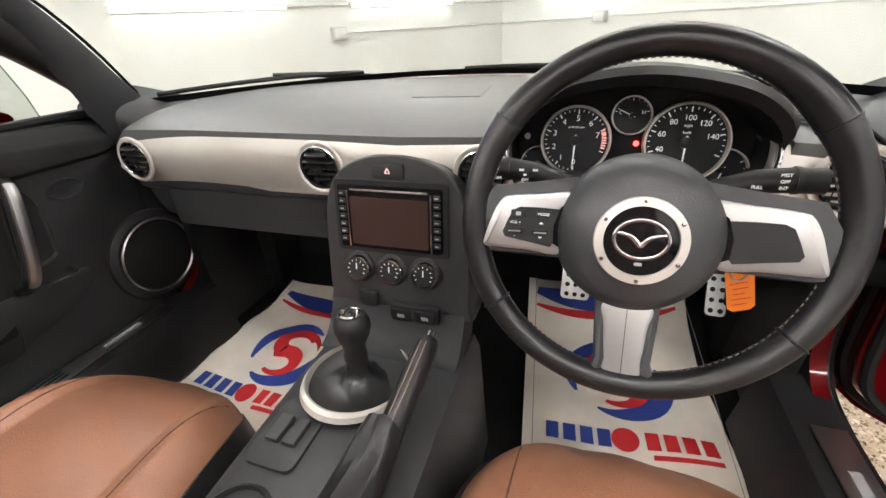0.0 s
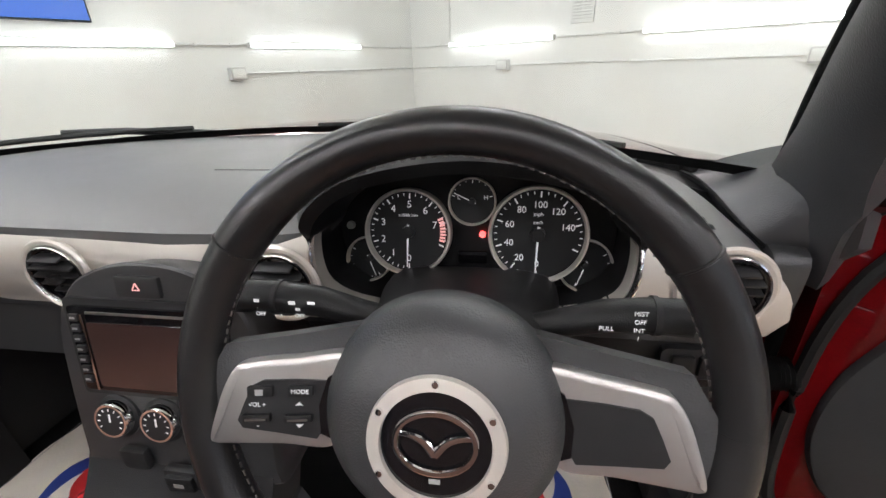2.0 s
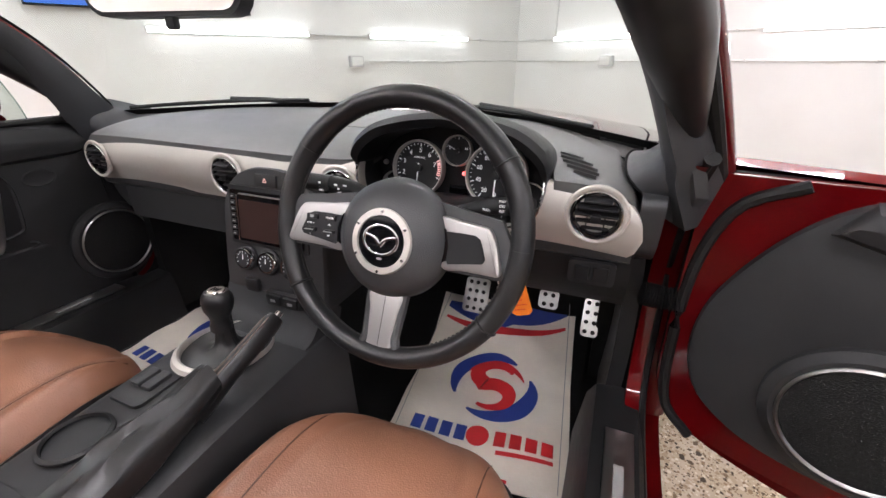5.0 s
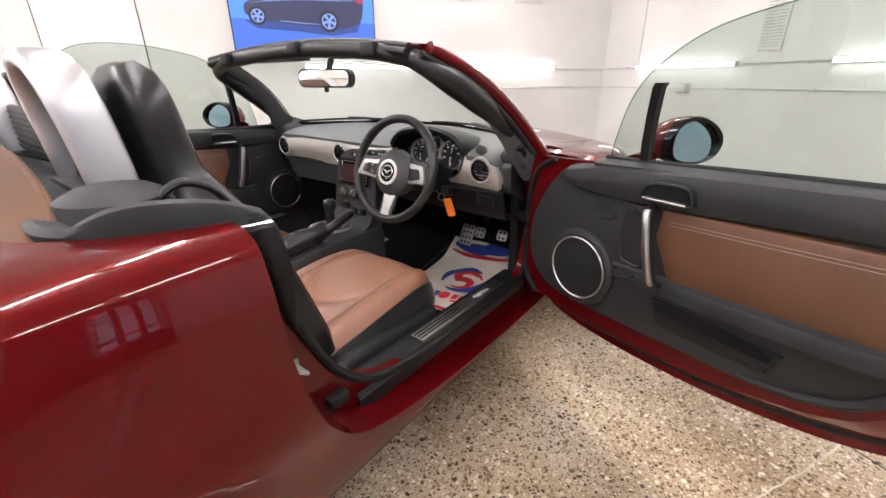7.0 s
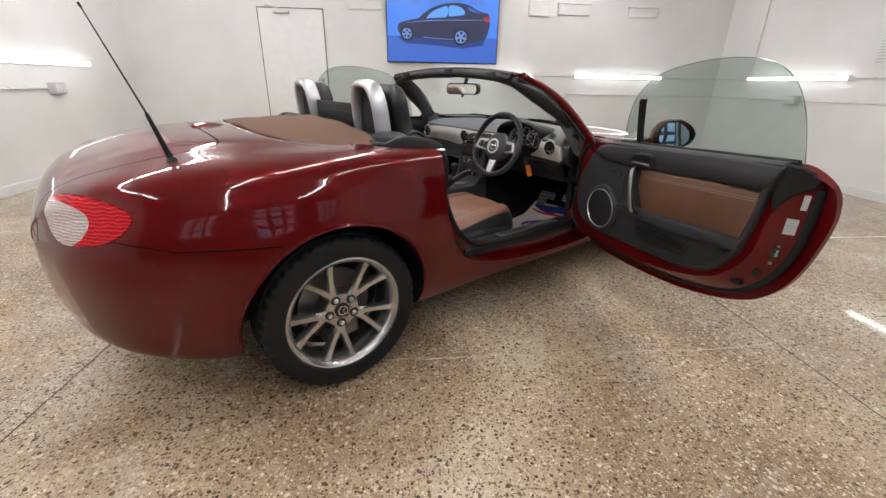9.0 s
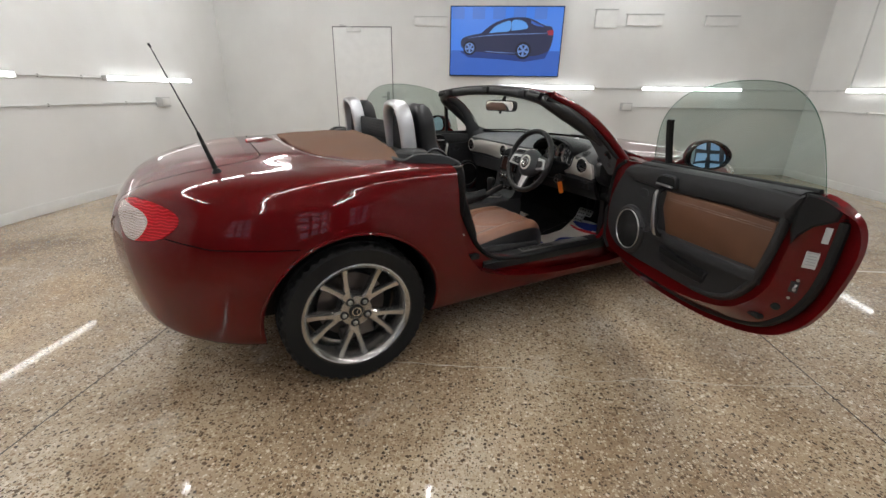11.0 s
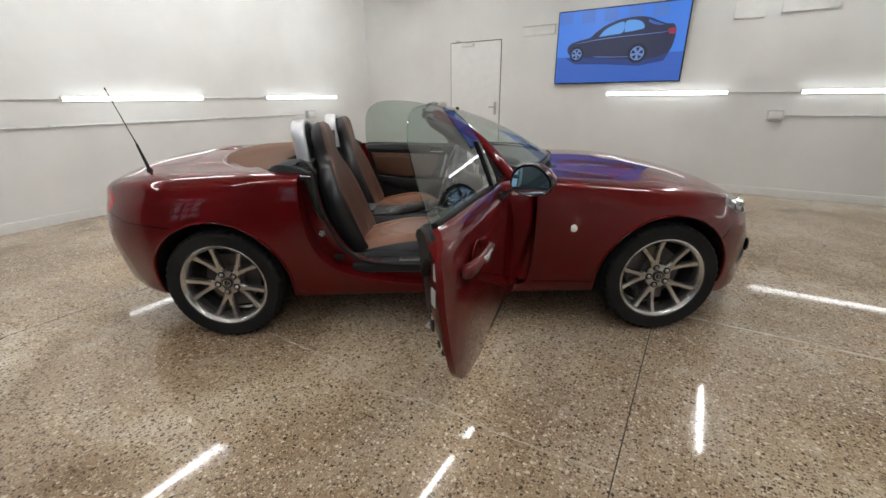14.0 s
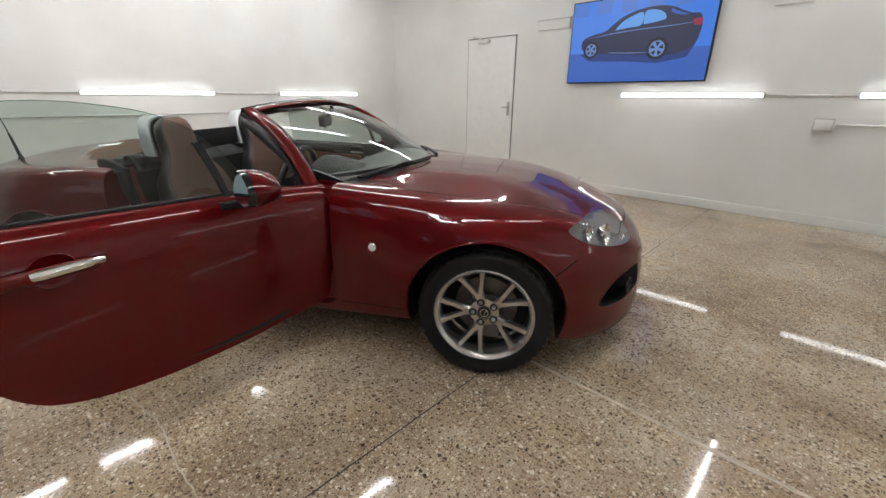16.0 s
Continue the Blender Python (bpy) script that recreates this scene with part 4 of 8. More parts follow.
    bend = [screen_line(0.985, v) + Vector((0.046, -0.052, -0.034)) for v in (0.16, 0.30, 0.45, 0.60, 0.72, 0.82, 0.90)] + [screen_line(0.965, 0.965) + Vector((0.026, -0.046, -0.022)), screen_line(0.885, 1.0) + Vector((0, -0.042, -0.018)), screen_line(0.72, 1.0) + Vector((0, -0.042, -0.016)), screen_line(0.36, 1.0) + Vector((0, -0.042, -0.016)), screen_line(0.0, 1.0) + Vector((0, -0.042, -0.016))]
    loop = bend + [Vector((-p.x, p.y, p.z)) for p in bend[-2::-1]]
    part("frame_rail", Form().tube(through_points(loop, 90), [(0.027 + 0.011 * min(1.0, max(0.0, (abs(i - 44.5) - 20) / 8))) * min(1.0, 0.15 + (min(i, 89 - i) / 13) ** 0.7) for i in range(90)], 14, flat=1.0), LEATHER_BLACK, car, "thick black padded rail round the screen frame")
    for x in (-0.41, 0.02, 0.41):
        u = x / 0.53
        p = screen_line(u, 1.0) + Vector((0, -0.070, -0.012))
        f = Form().box(p, (0.055, 0.03, 0.036), 0.006)
        part("latch_socket", f, BUTTON, car)
    for x in (-0.27, 0.25):
        p = screen_line(x / 0.53, 1.0) + Vector((0, -0.022, -0.034))
        part("sun_visor", Form().box((p.x, p.y + 0.05, p.z + 0.005), (0.34, 0.12, 0.014), 0.006, None), DARK, car)
    # inner mirror
    m = pose(0.0, 1.227, 1.083, -1, 0, 15)
    mir = part("rear_view_mirror", Form().prism(rounded(0.235, 0.066, 0.028, 6), "y", -0.012, 0.02), BLACK, car, "black framed cabin mirror", m)
    part("mirror_glass", Form().prism(rounded(0.222, 0.054, 0.023, 6), "y", -0.0145, -0.012), MIRROR_INNER, mir)
    part("mirror_arm", Form().tube([(0, 0.01, 0.01), (0.0, 0.035, 0.05), (0.0, 0.05, 0.085)], 0.012, 10), BLACK, mir)
    part("mirror_knob", Form().box((0.0, 0.0, -0.04), (0.014, 0.014, 0.018), 0.004), BLACK, mir)


build_screen()


def build_wipers():
    part("cowl_panel", Form().shell(lambda a, b: (-0.70 + 1.40 * a, (1.92 - 0.10 * (2 * a - 1) ** 2) * (1 - b) + (1.83 - 0.33 * (2 * a - 1) ** 2) * b, 0.855 + 0.010 * b - 0.004 * (2 * a - 1) ** 2 - 0.042 * (2 * a - 1) ** 4), 30, 6, (0, 0, -0.02)), BLACK, car, "black plastic cowl below the windscreen")
    for x0, x1, yo in ((0.56, -0.02, -0.006), (-0.28, -0.68, 0.0)):
        def on(u, v):
            p = screen_line(u / 0.70, v)
            return p + Vector((0, 0.012, 0.012 + yo))
        w = part("wiper", Form().tube([on(x0 + (x1 - x0) * i / 10, 0.012 + 0.012 * math.sin(math.pi * i / 10)) for i in range(11)], 0.0065, 8, flat=0.8), RUBBER, car, "black windscreen wiper at rest")
        part("wiper_arm", Form().tube([on(x0 + 0.02, -0.02) + Vector((0, 0.02, -0.006)), on(x0 * 0.7 + x1 * 0.3, 0.012) + Vector((0, 0.015, 0.004)), on((x0 + x1) / 2, 0.024) + Vector((0, 0.005, 0.008))], [0.013, 0.010, 0.007], 8, flat=0.7), BLACK, w)
        part("wiper_pivot", Form().lathe([(0.0, 0.03), (0.016, 0.026), (0.020, 0.0)], 16, Matrix.Translation(on(x0 + 0.02, -0.03) + Vector((0, 0.03, -0.055)))), BLACK, w)


build_wipers()


# ---- dashboard ----
DASH_TOP = curve([(1.385, 0.828), (1.42, 0.842), (1.50, 0.859), (1.60, 0.867), (1.72, 0.869), (1.86, 0.866)])


def dash_point(a, b):
    """Upper dashboard: a across, b from the silver band to the glass."""
    x = -0.665 + 1.33 * a
    q = abs(x) / 0.69
    y1 = 1.86 - (0.32 if x > 0 else 0.27) * q * q
    k = min(1.0, max(0.0, (0.182 - abs(x - 0.345)) / 0.03))
    y0 = 1.385 + 0.012 * q + 0.115 * k * k * (3 - 2 * k) + 0.085 * max(0.0, (q - 0.90) / 0.10) ** 2
    y = y0 + (y1 - y0) * b
    drop = (0.05 if x > 0 else 0.02) * max(0.0, (q - 0.55) / 0.45) ** 2
    return Vector((x, y, DASH_TOP(y) - drop * (0.35 + 0.65 * b) - 0.075 * max(0.0, (q - 0.885) / 0.08) ** 2))


def band_profile(v):
    """The silver band's face: v from the top (0) to the bottom (1): y and z."""
    return 1.392 - 0.020 * math.sin(math.pi * min(1.0, v * 1.05)) + 0.022 * v, 0.828 - 0.120 * v


def band(x0, x1, end0, end1):
    """A stretch of the silver band; an end is rounded, straight or a function of height."""
    def fn(a, b):
        y, z = band_profile(b)
        left = x0(z) if callable(x0) else x0
        right = x1(z) if callable(x1) else x1
        x = left + (right - left) * a
        d = 1.0
        for e, edge in ((end0, left), (end1, right)):
            if e:
                q = min(1.0, abs(x - edge) / 0.055)
                d = min(d, math.sqrt(max(0.0, 1 - (1 - q) ** 2)))
        v = 0.5 + (b - 0.5) * max(d, 0.02)
        y, z = band_profile(v)
        bend = 0.012 * (abs(x) / 0.65) ** 2
        return (x, y + bend, z - 0.02 * max(0, (abs(x) - 0.4) / 0.25) ** 2 * (1 - v * 0.2))
    return Form().shell(fn, 44, 16, (0, 0.02, 0))


BOWL = ring2([(-0.167, 0.80), (-0.166, 0.835), (-0.150, 0.868), (-0.10, 0.897), (0.0, 0.912), (0.10, 0.897), (0.150, 0.868), (0.166, 0.835), (0.167, 0.80), (0.156, 0.765), (0.12, 0.742), (0.05, 0.728), (-0.05, 0.728), (-0.12, 0.742), (-0.156, 0.765)], 90)
BOWL_X = 0.345


def bowl_side(s):
    """The edge of the dial opening on one side, as a function of height."""
    rows = sorted((z, abs(x)) for x, z in BOWL if x * s > 0 and z < 0.84)
    c = curve(rows)
    return lambda z: BOWL_X + s * (c(max(z, rows[0][0])) - 0.003)


def air_vent(name, x, y, z, r, tilt, parent):
    m = pose(x, y, z, 90 + tilt, 0, 0)
    v = part(name, Form().lathe([(r * 1.30, -0.0015), (r * 1.24, 0.0015), (r * 1.16, 0.0016), (r * 1.08, -0.0005), (r * 1.04, -0.006), (r * 1.00, -0.024)], 44, m), SATIN, parent, "round air vent with a silver ring and black slats")
    part("vent_ring", Form().lathe([(r * 1.06, -0.004), (r * 1.05, 0.0022), (r * 1.01, 0.0030), (r * 0.975, 0.001), (r * 0.95, -0.02)], 44, m), CHROME, v)
    part("vent_barrel", Form().lathe([(r * 0.97, 0.001), (r * 0.90, 0.0015), (r * 0.86, -0.004), (r * 0.84, -0.024)], 44, m), GLOSS_BLACK, v)
    # black disc painted as the shade behind the slats
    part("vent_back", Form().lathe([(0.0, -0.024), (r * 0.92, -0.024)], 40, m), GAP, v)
    for i in range(-2, 3):
        h = i * r * 0.33
        w = math.sqrt(max(0.0, (r * 0.86) ** 2 - h * h))
        part("slat", Form().box((0, h, -0.004), (2 * w, 0.0028, 0.016), 0.0008, m @ pose(0, 0, 0, 18)), BUTTON, v)
    for i in (-1, 1):
        part("upright_slat", Form().box((i * r * 0.36, 0, -0.012), (0.002, r * 1.55, 0.010), 0.0006, m), BUTTON, v)
    part("vent_tab", Form().box((0, -r * 0.1, 0.004), (r * 0.42, r * 0.30, 0.012), 0.003, m), BLACK, v)
    return v


def dash_z(x, y):
    q = abs(x) / 0.69
    y1, y0 = 1.86 - 0.32 * q * q, 1.385 + 0.012 * q
    b = min(1.0, max(0.0, (y - y0) / (y1 - y0)))
    return DASH_TOP(y) - 0.05 * max(0.0, (q - 0.55) / 0.45) ** 2 * (0.35 + 0.65 * b)


def build_dash():
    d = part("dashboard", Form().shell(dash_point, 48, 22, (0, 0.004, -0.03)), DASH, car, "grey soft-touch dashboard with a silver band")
    lower = Form().shell(lambda a, b: (-0.655 + 1.31 * a, *[(1.414, 0.722), (1.418, 0.70), (1.432, 0.69), (1.44, 0.655), (1.455, 0.62), (1.50, 0.585), (1.62, 0.56)][min(6, round(b * 6))]), 30, 6, (0, 0.02, 0.004))
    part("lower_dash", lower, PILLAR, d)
    for s in (-1, 1):
        part("dash_end", Form().prism(ring2([(1.436, 0.805), (1.428, 0.77), (1.440, 0.72), (1.48, 0.685), (1.58, 0.655), (1.66, 0.70), (1.68, 0.77), (1.60, 0.80), (1.50, 0.808)], 40), "x", *sorted((s * 0.655, s * 0.690))), PILLAR, d)
    part("silver_band", band(-0.662, bowl_side(-1), True, False), SATIN, d, "satin silver trim band")
    part("silver_band", band(bowl_side(1), 0.664, False, True), SATIN, d, "satin silver trim band")
    for s in (-1, 1):
        air_vent("air_vent", s * 0.142, 1.372, 0.776, 0.036, 0, d)
        air_vent("air_vent", s * 0.594, 1.384, 0.784 if s > 0 else 0.771, 0.036, 0, d)
    part("glovebox_lid", Form().prism(rounded(0.44, 0.085, 0.012, 4, -0.37, 0.652), "y", 1.425, 1.46), PILLAR, d)
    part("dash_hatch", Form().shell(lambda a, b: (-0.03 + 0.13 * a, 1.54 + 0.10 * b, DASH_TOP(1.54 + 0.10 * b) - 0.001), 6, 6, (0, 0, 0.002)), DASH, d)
    for s in (-1, 1):
        for x, y, k in ((0.520, 1.486, 0.70), (0.523, 1.470, 0.95), (0.529, 1.454, 1.0), (0.538, 1.438, 0.90), (0.550, 1.423, 0.62)):
            pts = [(x + 0.056 * k * j / 6, y - 0.016 * k * j / 6) for j in range(7)]
            f = Form().loft([[Vector((s * px, py + dy, dash_z(px, py + dy) + 0.0016)) for px, py in pts] for dy in (-0.0048, 0.0, 0.0048)], caps=False, closed=False)
            # flat near-black strip, the slot's inner shade given as colour
            part("demister_slot", f, GAP, d)
    # storage slot beside the console, on the passenger's side
    # the slot's depth is a black block, its shade put into the colour
    part("side_slot", Form().box((-0.145, 1.41, 0.655), (0.05, 0.02, 0.06), 0.006), GAP, d)
    for i in range(5):
        part("slat", Form().box((-0.145, 1.399, 0.633 + 0.011 * i), (0.05, 0.008, 0.003), 0.001), BLACK, d)
    part("knee_panel", Form().shell(lambda a, b: (0.12 + 0.54 * a, 1.425 + 0.05 * b * b, 0.705 - 0.115 * b), 16, 10, (0, 0.02, 0)), BLACK, d)
    part("switch_panel", Form().prism(rounded(0.075, 0.04, 0.008, 4, 0.60, 0.672), "y", 1.415, 1.44), BUTTON, d)
    for x in (0.585, 0.615):
        part("switch", Form().box((x, 1.413, 0.672), (0.024, 0.008, 0.026), 0.003), BLACK, d)
    return d


dash = build_dash()


def dial(parent, x, z, r, y, marks, red=False):
    m = pose(x, y, z, 78, 0, 0)
    g = part("gauge", Form().lathe([(0.0, 0.0), (r * 0.97, 0.0)], 48, m), DIAL, parent, "black round dial with white figures")
    # pale satin base stands in for the bright reflection of a chrome ring
    part("bezel", Form().lathe([(r * 0.975, 0.0), (r * 0.975, 0.006), (r * 1.0, 0.0105), (r * 1.035, 0.0105), (r * 1.06, 0.005), (r * 1.06, -0.006)], 48, m), SATIN, g, "chrome ring, its bright reflection put into satin silver")
    f = Form()
    n, a0, a1 = marks["ticks"], marks["from"], marks["to"]
    for i in range(n + 1):
        a = radians(a0 + (a1 - a0) * i / n)
        big = i % marks["major"] == 0
        f.box((r * (0.90 - (0.04 if big else 0.0)), 0, 0.0008), (r * (0.13 if big else 0.06), r * (0.030 if big else 0.018), 0.0006), 0.0, m @ pose(0, 0, 0, 0, 0, math.degrees(a)))
    part("scale", f, INK, g, smooth=0)
    for k, text in enumerate(marks["labels"]):
        a = radians(a0 + (a1 - a0) * k / (len(marks["labels"]) - 1))
        if text:
            lettering(text, r * marks.get("size", 0.24), m @ pose(r * marks.get("at", 0.66) * math.cos(a), r * marks.get("at", 0.66) * math.sin(a), 0.0008), INK, g, "figure")
    for text, tx, ty, sz in marks.get("extra", ()):
        lettering(text, r * sz, m @ pose(r * tx, r * ty, 0.0008), INK, g, "figure")
    if red:
        q = Form()
        for i in range(8):
            a = radians(22 - 36 * i / 7)
            q.box((r * 0.84, 0, 0.0012), (r * 0.13, r * 0.052, 0.0006), 0.0, m @ pose(0, 0, 0, 0, 0, math.degrees(a)))
        part("red_line", q, INK_RED, g, "red warning arc", smooth=0)
    na = radians(marks["needle"])
    needle = Form().tube([(-r * 0.18 * math.cos(na), -r * 0.18 * math.sin(na), 0.005), (r * 0.86 * math.cos(na), r * 0.86 * math.sin(na), 0.005)], [r * 0.028, r * 0.012], 6, m=m)
    part("needle", needle, INK, g)
    part("needle_hub", Form().lathe([(0.0, 0.009), (r * 0.14, 0.008), (r * 0.16, 0.0)], 24, m), BLACK, g)
    return g


def build_cluster():
    cx = BOWL_X
    rings = []
    for y, k, dz, low in ((1.62, 1.00, -0.035, 0.09), (1.50, 1.05, -0.010, 0.06), (1.425, 1.085, 0.0, 0.03), (1.385, 1.085, -0.001, 0.012), (1.373, 1.05, -0.006, -0.003), (1.380, 1.0, -0.014, 0.0), (1.44, 0.97, -0.018, 0.05), (1.475, 0.96, -0.020, 0.08)):
        ring = []
        for x, z in BOWL:
            t = min(1.0, max(0.0, (z - 0.815) / 0.035))
            t = t * t * (3 - 2 * t)
            flush = band_profile((0.826 - z) / 0.108)[0] + low
            kk = 1 + (k - 1) * (0.15 + 0.85 * t)
            ring.append((cx + x * kk, y * t + flush * (1 - t), 0.80 + (z - 0.80) * kk + dz * t))
        rings.append(ring)
    c = part("instrument_binnacle", Form().loft(rings, caps=False), BLACK, dash, "black hooded binnacle round chrome-ringed dials")
    part("dial_panel", Form().prism([(x * 0.975, z) for x, z in BOWL], "y", 1.466, 1.48, Matrix.Translation((cx, 0, -0.012))), DIAL, c)
    for s in (-1, 1):
        line = sorted([(x, z) for x, z in BOWL if x * s > 0 and z < 0.828], key=lambda p: -p[1])
        part("binnacle_edge", Form().tube([(cx + x, band_profile((0.826 - z) / 0.108)[0] - 0.003, z) for x, z in line], 0.0018, 8), CHROME, c)
    tach = {"ticks": 32, "major": 4, "from": 270, "to": -22, "labels": ["0", "1", "2", "3", "4", "5", "6", "7", ""], "needle": 268, "extra": [("x1000r/min", 0.0, 0.40, 0.10)]}
    speed = {"ticks": 32, "major": 4, "from": 270, "to": -22, "labels": ["0", "20", "40", "60", "80", "100", "120", "140", ""], "needle": 268, "size": 0.20, "at": 0.64, "extra": [("mph", 0.0, 0.44, 0.12), ("km/h", 0.0, 0.26, 0.10)]}
    small = {"ticks": 8, "major": 4, "from": 165, "to": 15, "labels": ["L", "", "H"], "needle": 155, "size": 0.28, "at": 0.62}
    dial(c, cx - 0.075, 0.811, 0.049, 1.452, tach, True)
    dial(c, cx + 0.075, 0.811, 0.053, 1.452, speed)
    dial(c, cx, 0.847, 0.026, 1.460, small)
    dial(c, cx - 0.130, 0.770, 0.027, 1.462, {"ticks": 6, "major": 3, "from": 150, "to": 300, "labels": ["", ""], "needle": 292})
    dial(c, cx + 0.132, 0.770, 0.030, 1.462, {"ticks": 6, "major": 3, "from": 30, "to": -110, "labels": ["", ""], "needle": 250})
    part("warning_lamp", Form().lathe([(0.0, 0.002), (0.004, 0.002), (0.004, 0.0)], 12, pose(cx + 0.012, 1.462, 0.806, 78)), WARN_RED, c, "lit red warning lamp")
    part("display", Form().box((cx, 1.463, 0.775), (0.035, 0.004, 0.016), 0.002), GLOSS_BLACK, c)
    part("indicator_knob", Form().lathe([(0.0, 0.006), (0.0045, 0.006), (0.005, 0.0)], 12, pose(cx - 0.148, 1.46, 0.815, 78)), STEEL, c)


build_cluster()


# ---- centre console ----
def console_y(z):
    return 1.338 - 0.030 * (0.80 - z) / 0.2


def build_console():
    outline = ring2([(-0.122, 0.575), (-0.120, 0.68), (-0.112, 0.745), (-0.085, 0.788), (-0.04, 0.810), (0.005, 0.815), (0.05, 0.810), (0.095, 0.788), (0.122, 0.745), (0.129, 0.68), (0.131, 0.575), (0.124, 0.548), (0.0, 0.545), (-0.115, 0.548)], 80)
    rings = [[(x * k + 0.004, console_y(z) + dy, 0.69 + (z - 0.69) * (kz if z > 0.69 else k)) for x, z in outline] for k, kz, dy in ((1.02, 0.70, 0.12), (1.02, 0.88, 0.035), (1.015, 0.96, 0.010), (1.0, 0.975, 0.003), (0.975, 0.96, 0.0))]
    c = part("centre_console", Form().loft(rings), PILLAR, car, "black console with a screen and three round knobs")
    part("console_crease", Form().tube([(0.004 + x, console_y(0.772) - 0.0005, 0.772 - 0.5 * x * x) for x in [-0.096 + 0.024 * i for i in range(9)]], 0.0012, 6), GAP, c)
    tilt = pose(0.005, console_y(0.715), 0.715, 90 - 8.5, 0, 0)
    part("hazard_switch", Form().box((0, 0, 0.0), (0.052, 0.024, 0.008), 0.003, pose(0.005, console_y(0.785), 0.788, 90 - 8.5)), BUTTON, c)
    tri = Form()
    for i in range(3):
        a, b = radians(90 + 120 * i), radians(210 + 120 * i)
        tri.tube([(0.005 * math.cos(a), 0.005 * math.sin(a), 0.0045), (0.005 * math.cos(b), 0.005 * math.sin(b), 0.0045)], 0.0007, 6, m=pose(0.005, console_y(0.785), 0.788, 90 - 8.5))
    part("hazard_mark", tri, INK_RED, c, "small red triangle")
    r = part("head_unit", Form().prism(rounded(0.192, 0.118, 0.006, 4), "z", -0.02, 0.004, tilt), BUTTON, c, "double height head unit with a blank screen")
    part("unit_frame", Form().prism(rounded(0.176, 0.102, 0.004, 4), "z", 0.0, 0.008, tilt), GLOSS_BLACK, r)
    part("disc_slot", Form().box((0, 0.044, 0.008), (0.130, 0.003, 0.002), 0.0005, tilt), STEEL, r)
    part("screen", Form().prism(rounded(0.132, 0.078, 0.003, 4, 0, -0.006), "z", 0.006, 0.0095, tilt), SCREEN_OFF, r, "unlit dark screen")
    for s in (-1, 1):
        part("trim_strip", Form().box((s * 0.0705, -0.004, 0.009), (0.003, 0.092, 0.002), 0.0007, tilt), CHROME, r)
        for i in range(7):
            part("button", Form().box((s * 0.080, 0.038 - 0.0125 * i, 0.0085), (0.011, 0.0085, 0.004), 0.001, tilt), BUTTON, r)
            part("button_mark", Form().box((s * 0.080, 0.038 - 0.0125 * i, 0.0108), (0.006, 0.0022, 0.0006), 0.0, tilt), INK_DIM, r, smooth=0)
    for i, x in enumerate((-0.056, 0.003, 0.062)):
        m = pose(x, console_y(0.628) - 0.002, 0.628, 90 - 12, 0, 0)
        k = part("knob", Form().lathe([(0.0225, -0.004), (0.0225, 0.010), (0.0205, 0.013), (0.018, 0.013)], 40, m), CHROME, c, "round heater knob with a silver rim")
        part("knob_face", Form().lathe([(0.0, 0.0125), (0.0185, 0.0125), (0.0185, 0.004)], 40, m), BUTTON, k)
        f = Form()
        for j in range(9):
            a = radians(210 - 30 * j)
            f.box((0.0145, 0, 0.0130), (0.003, 0.0011, 0.0005), 0.0, m @ pose(0, 0, 0, 0, 0, math.degrees(a)))
        f.box((0, 0.004, 0.013), (0.002, 0.010, 0.0006), 0.0, m)
        part("knob_marks", f, INK, k, smooth=0)
        part("knob_ring", Form().lathe([(0.027, -0.002), (0.027, 0.002), (0.0225, 0.004)], 40, m), BUTTON, k)
    # foot of the console sweeping down to the tunnel
    def foot(a, b):
        x = -0.118 + 0.245 * a
        y = 1.308 - 0.07 * b
        z = 0.575 - 0.075 * (1 - (1 - b) ** 2.2)
        return (x, y, z)
    part("console_foot", Form().shell(foot, 16, 10, (0, 0.05, -0.05)), DARK, c)
    part("lighter_socket", Form().box((-0.042, 1.298, 0.575), (0.034, 0.012, 0.030), 0.007), BUTTON, c)
    part("seat_heater_panel", Form().box((0.045, 1.290, 0.562), (0.085, 0.012, 0.030), 0.004), BUTTON, c)
    for x in (0.024, 0.066):
        b = part("seat_heater_switch", Form().box((x, 1.283, 0.561), (0.034, 0.008, 0.022), 0.003), BLACK, c)
        part("switch_mark", Form().box((x, 1.2785, 0.561), (0.012, 0.0006, 0.006), 0.0), INK_DIM, b, smooth=0)
    return c


console = build_console()


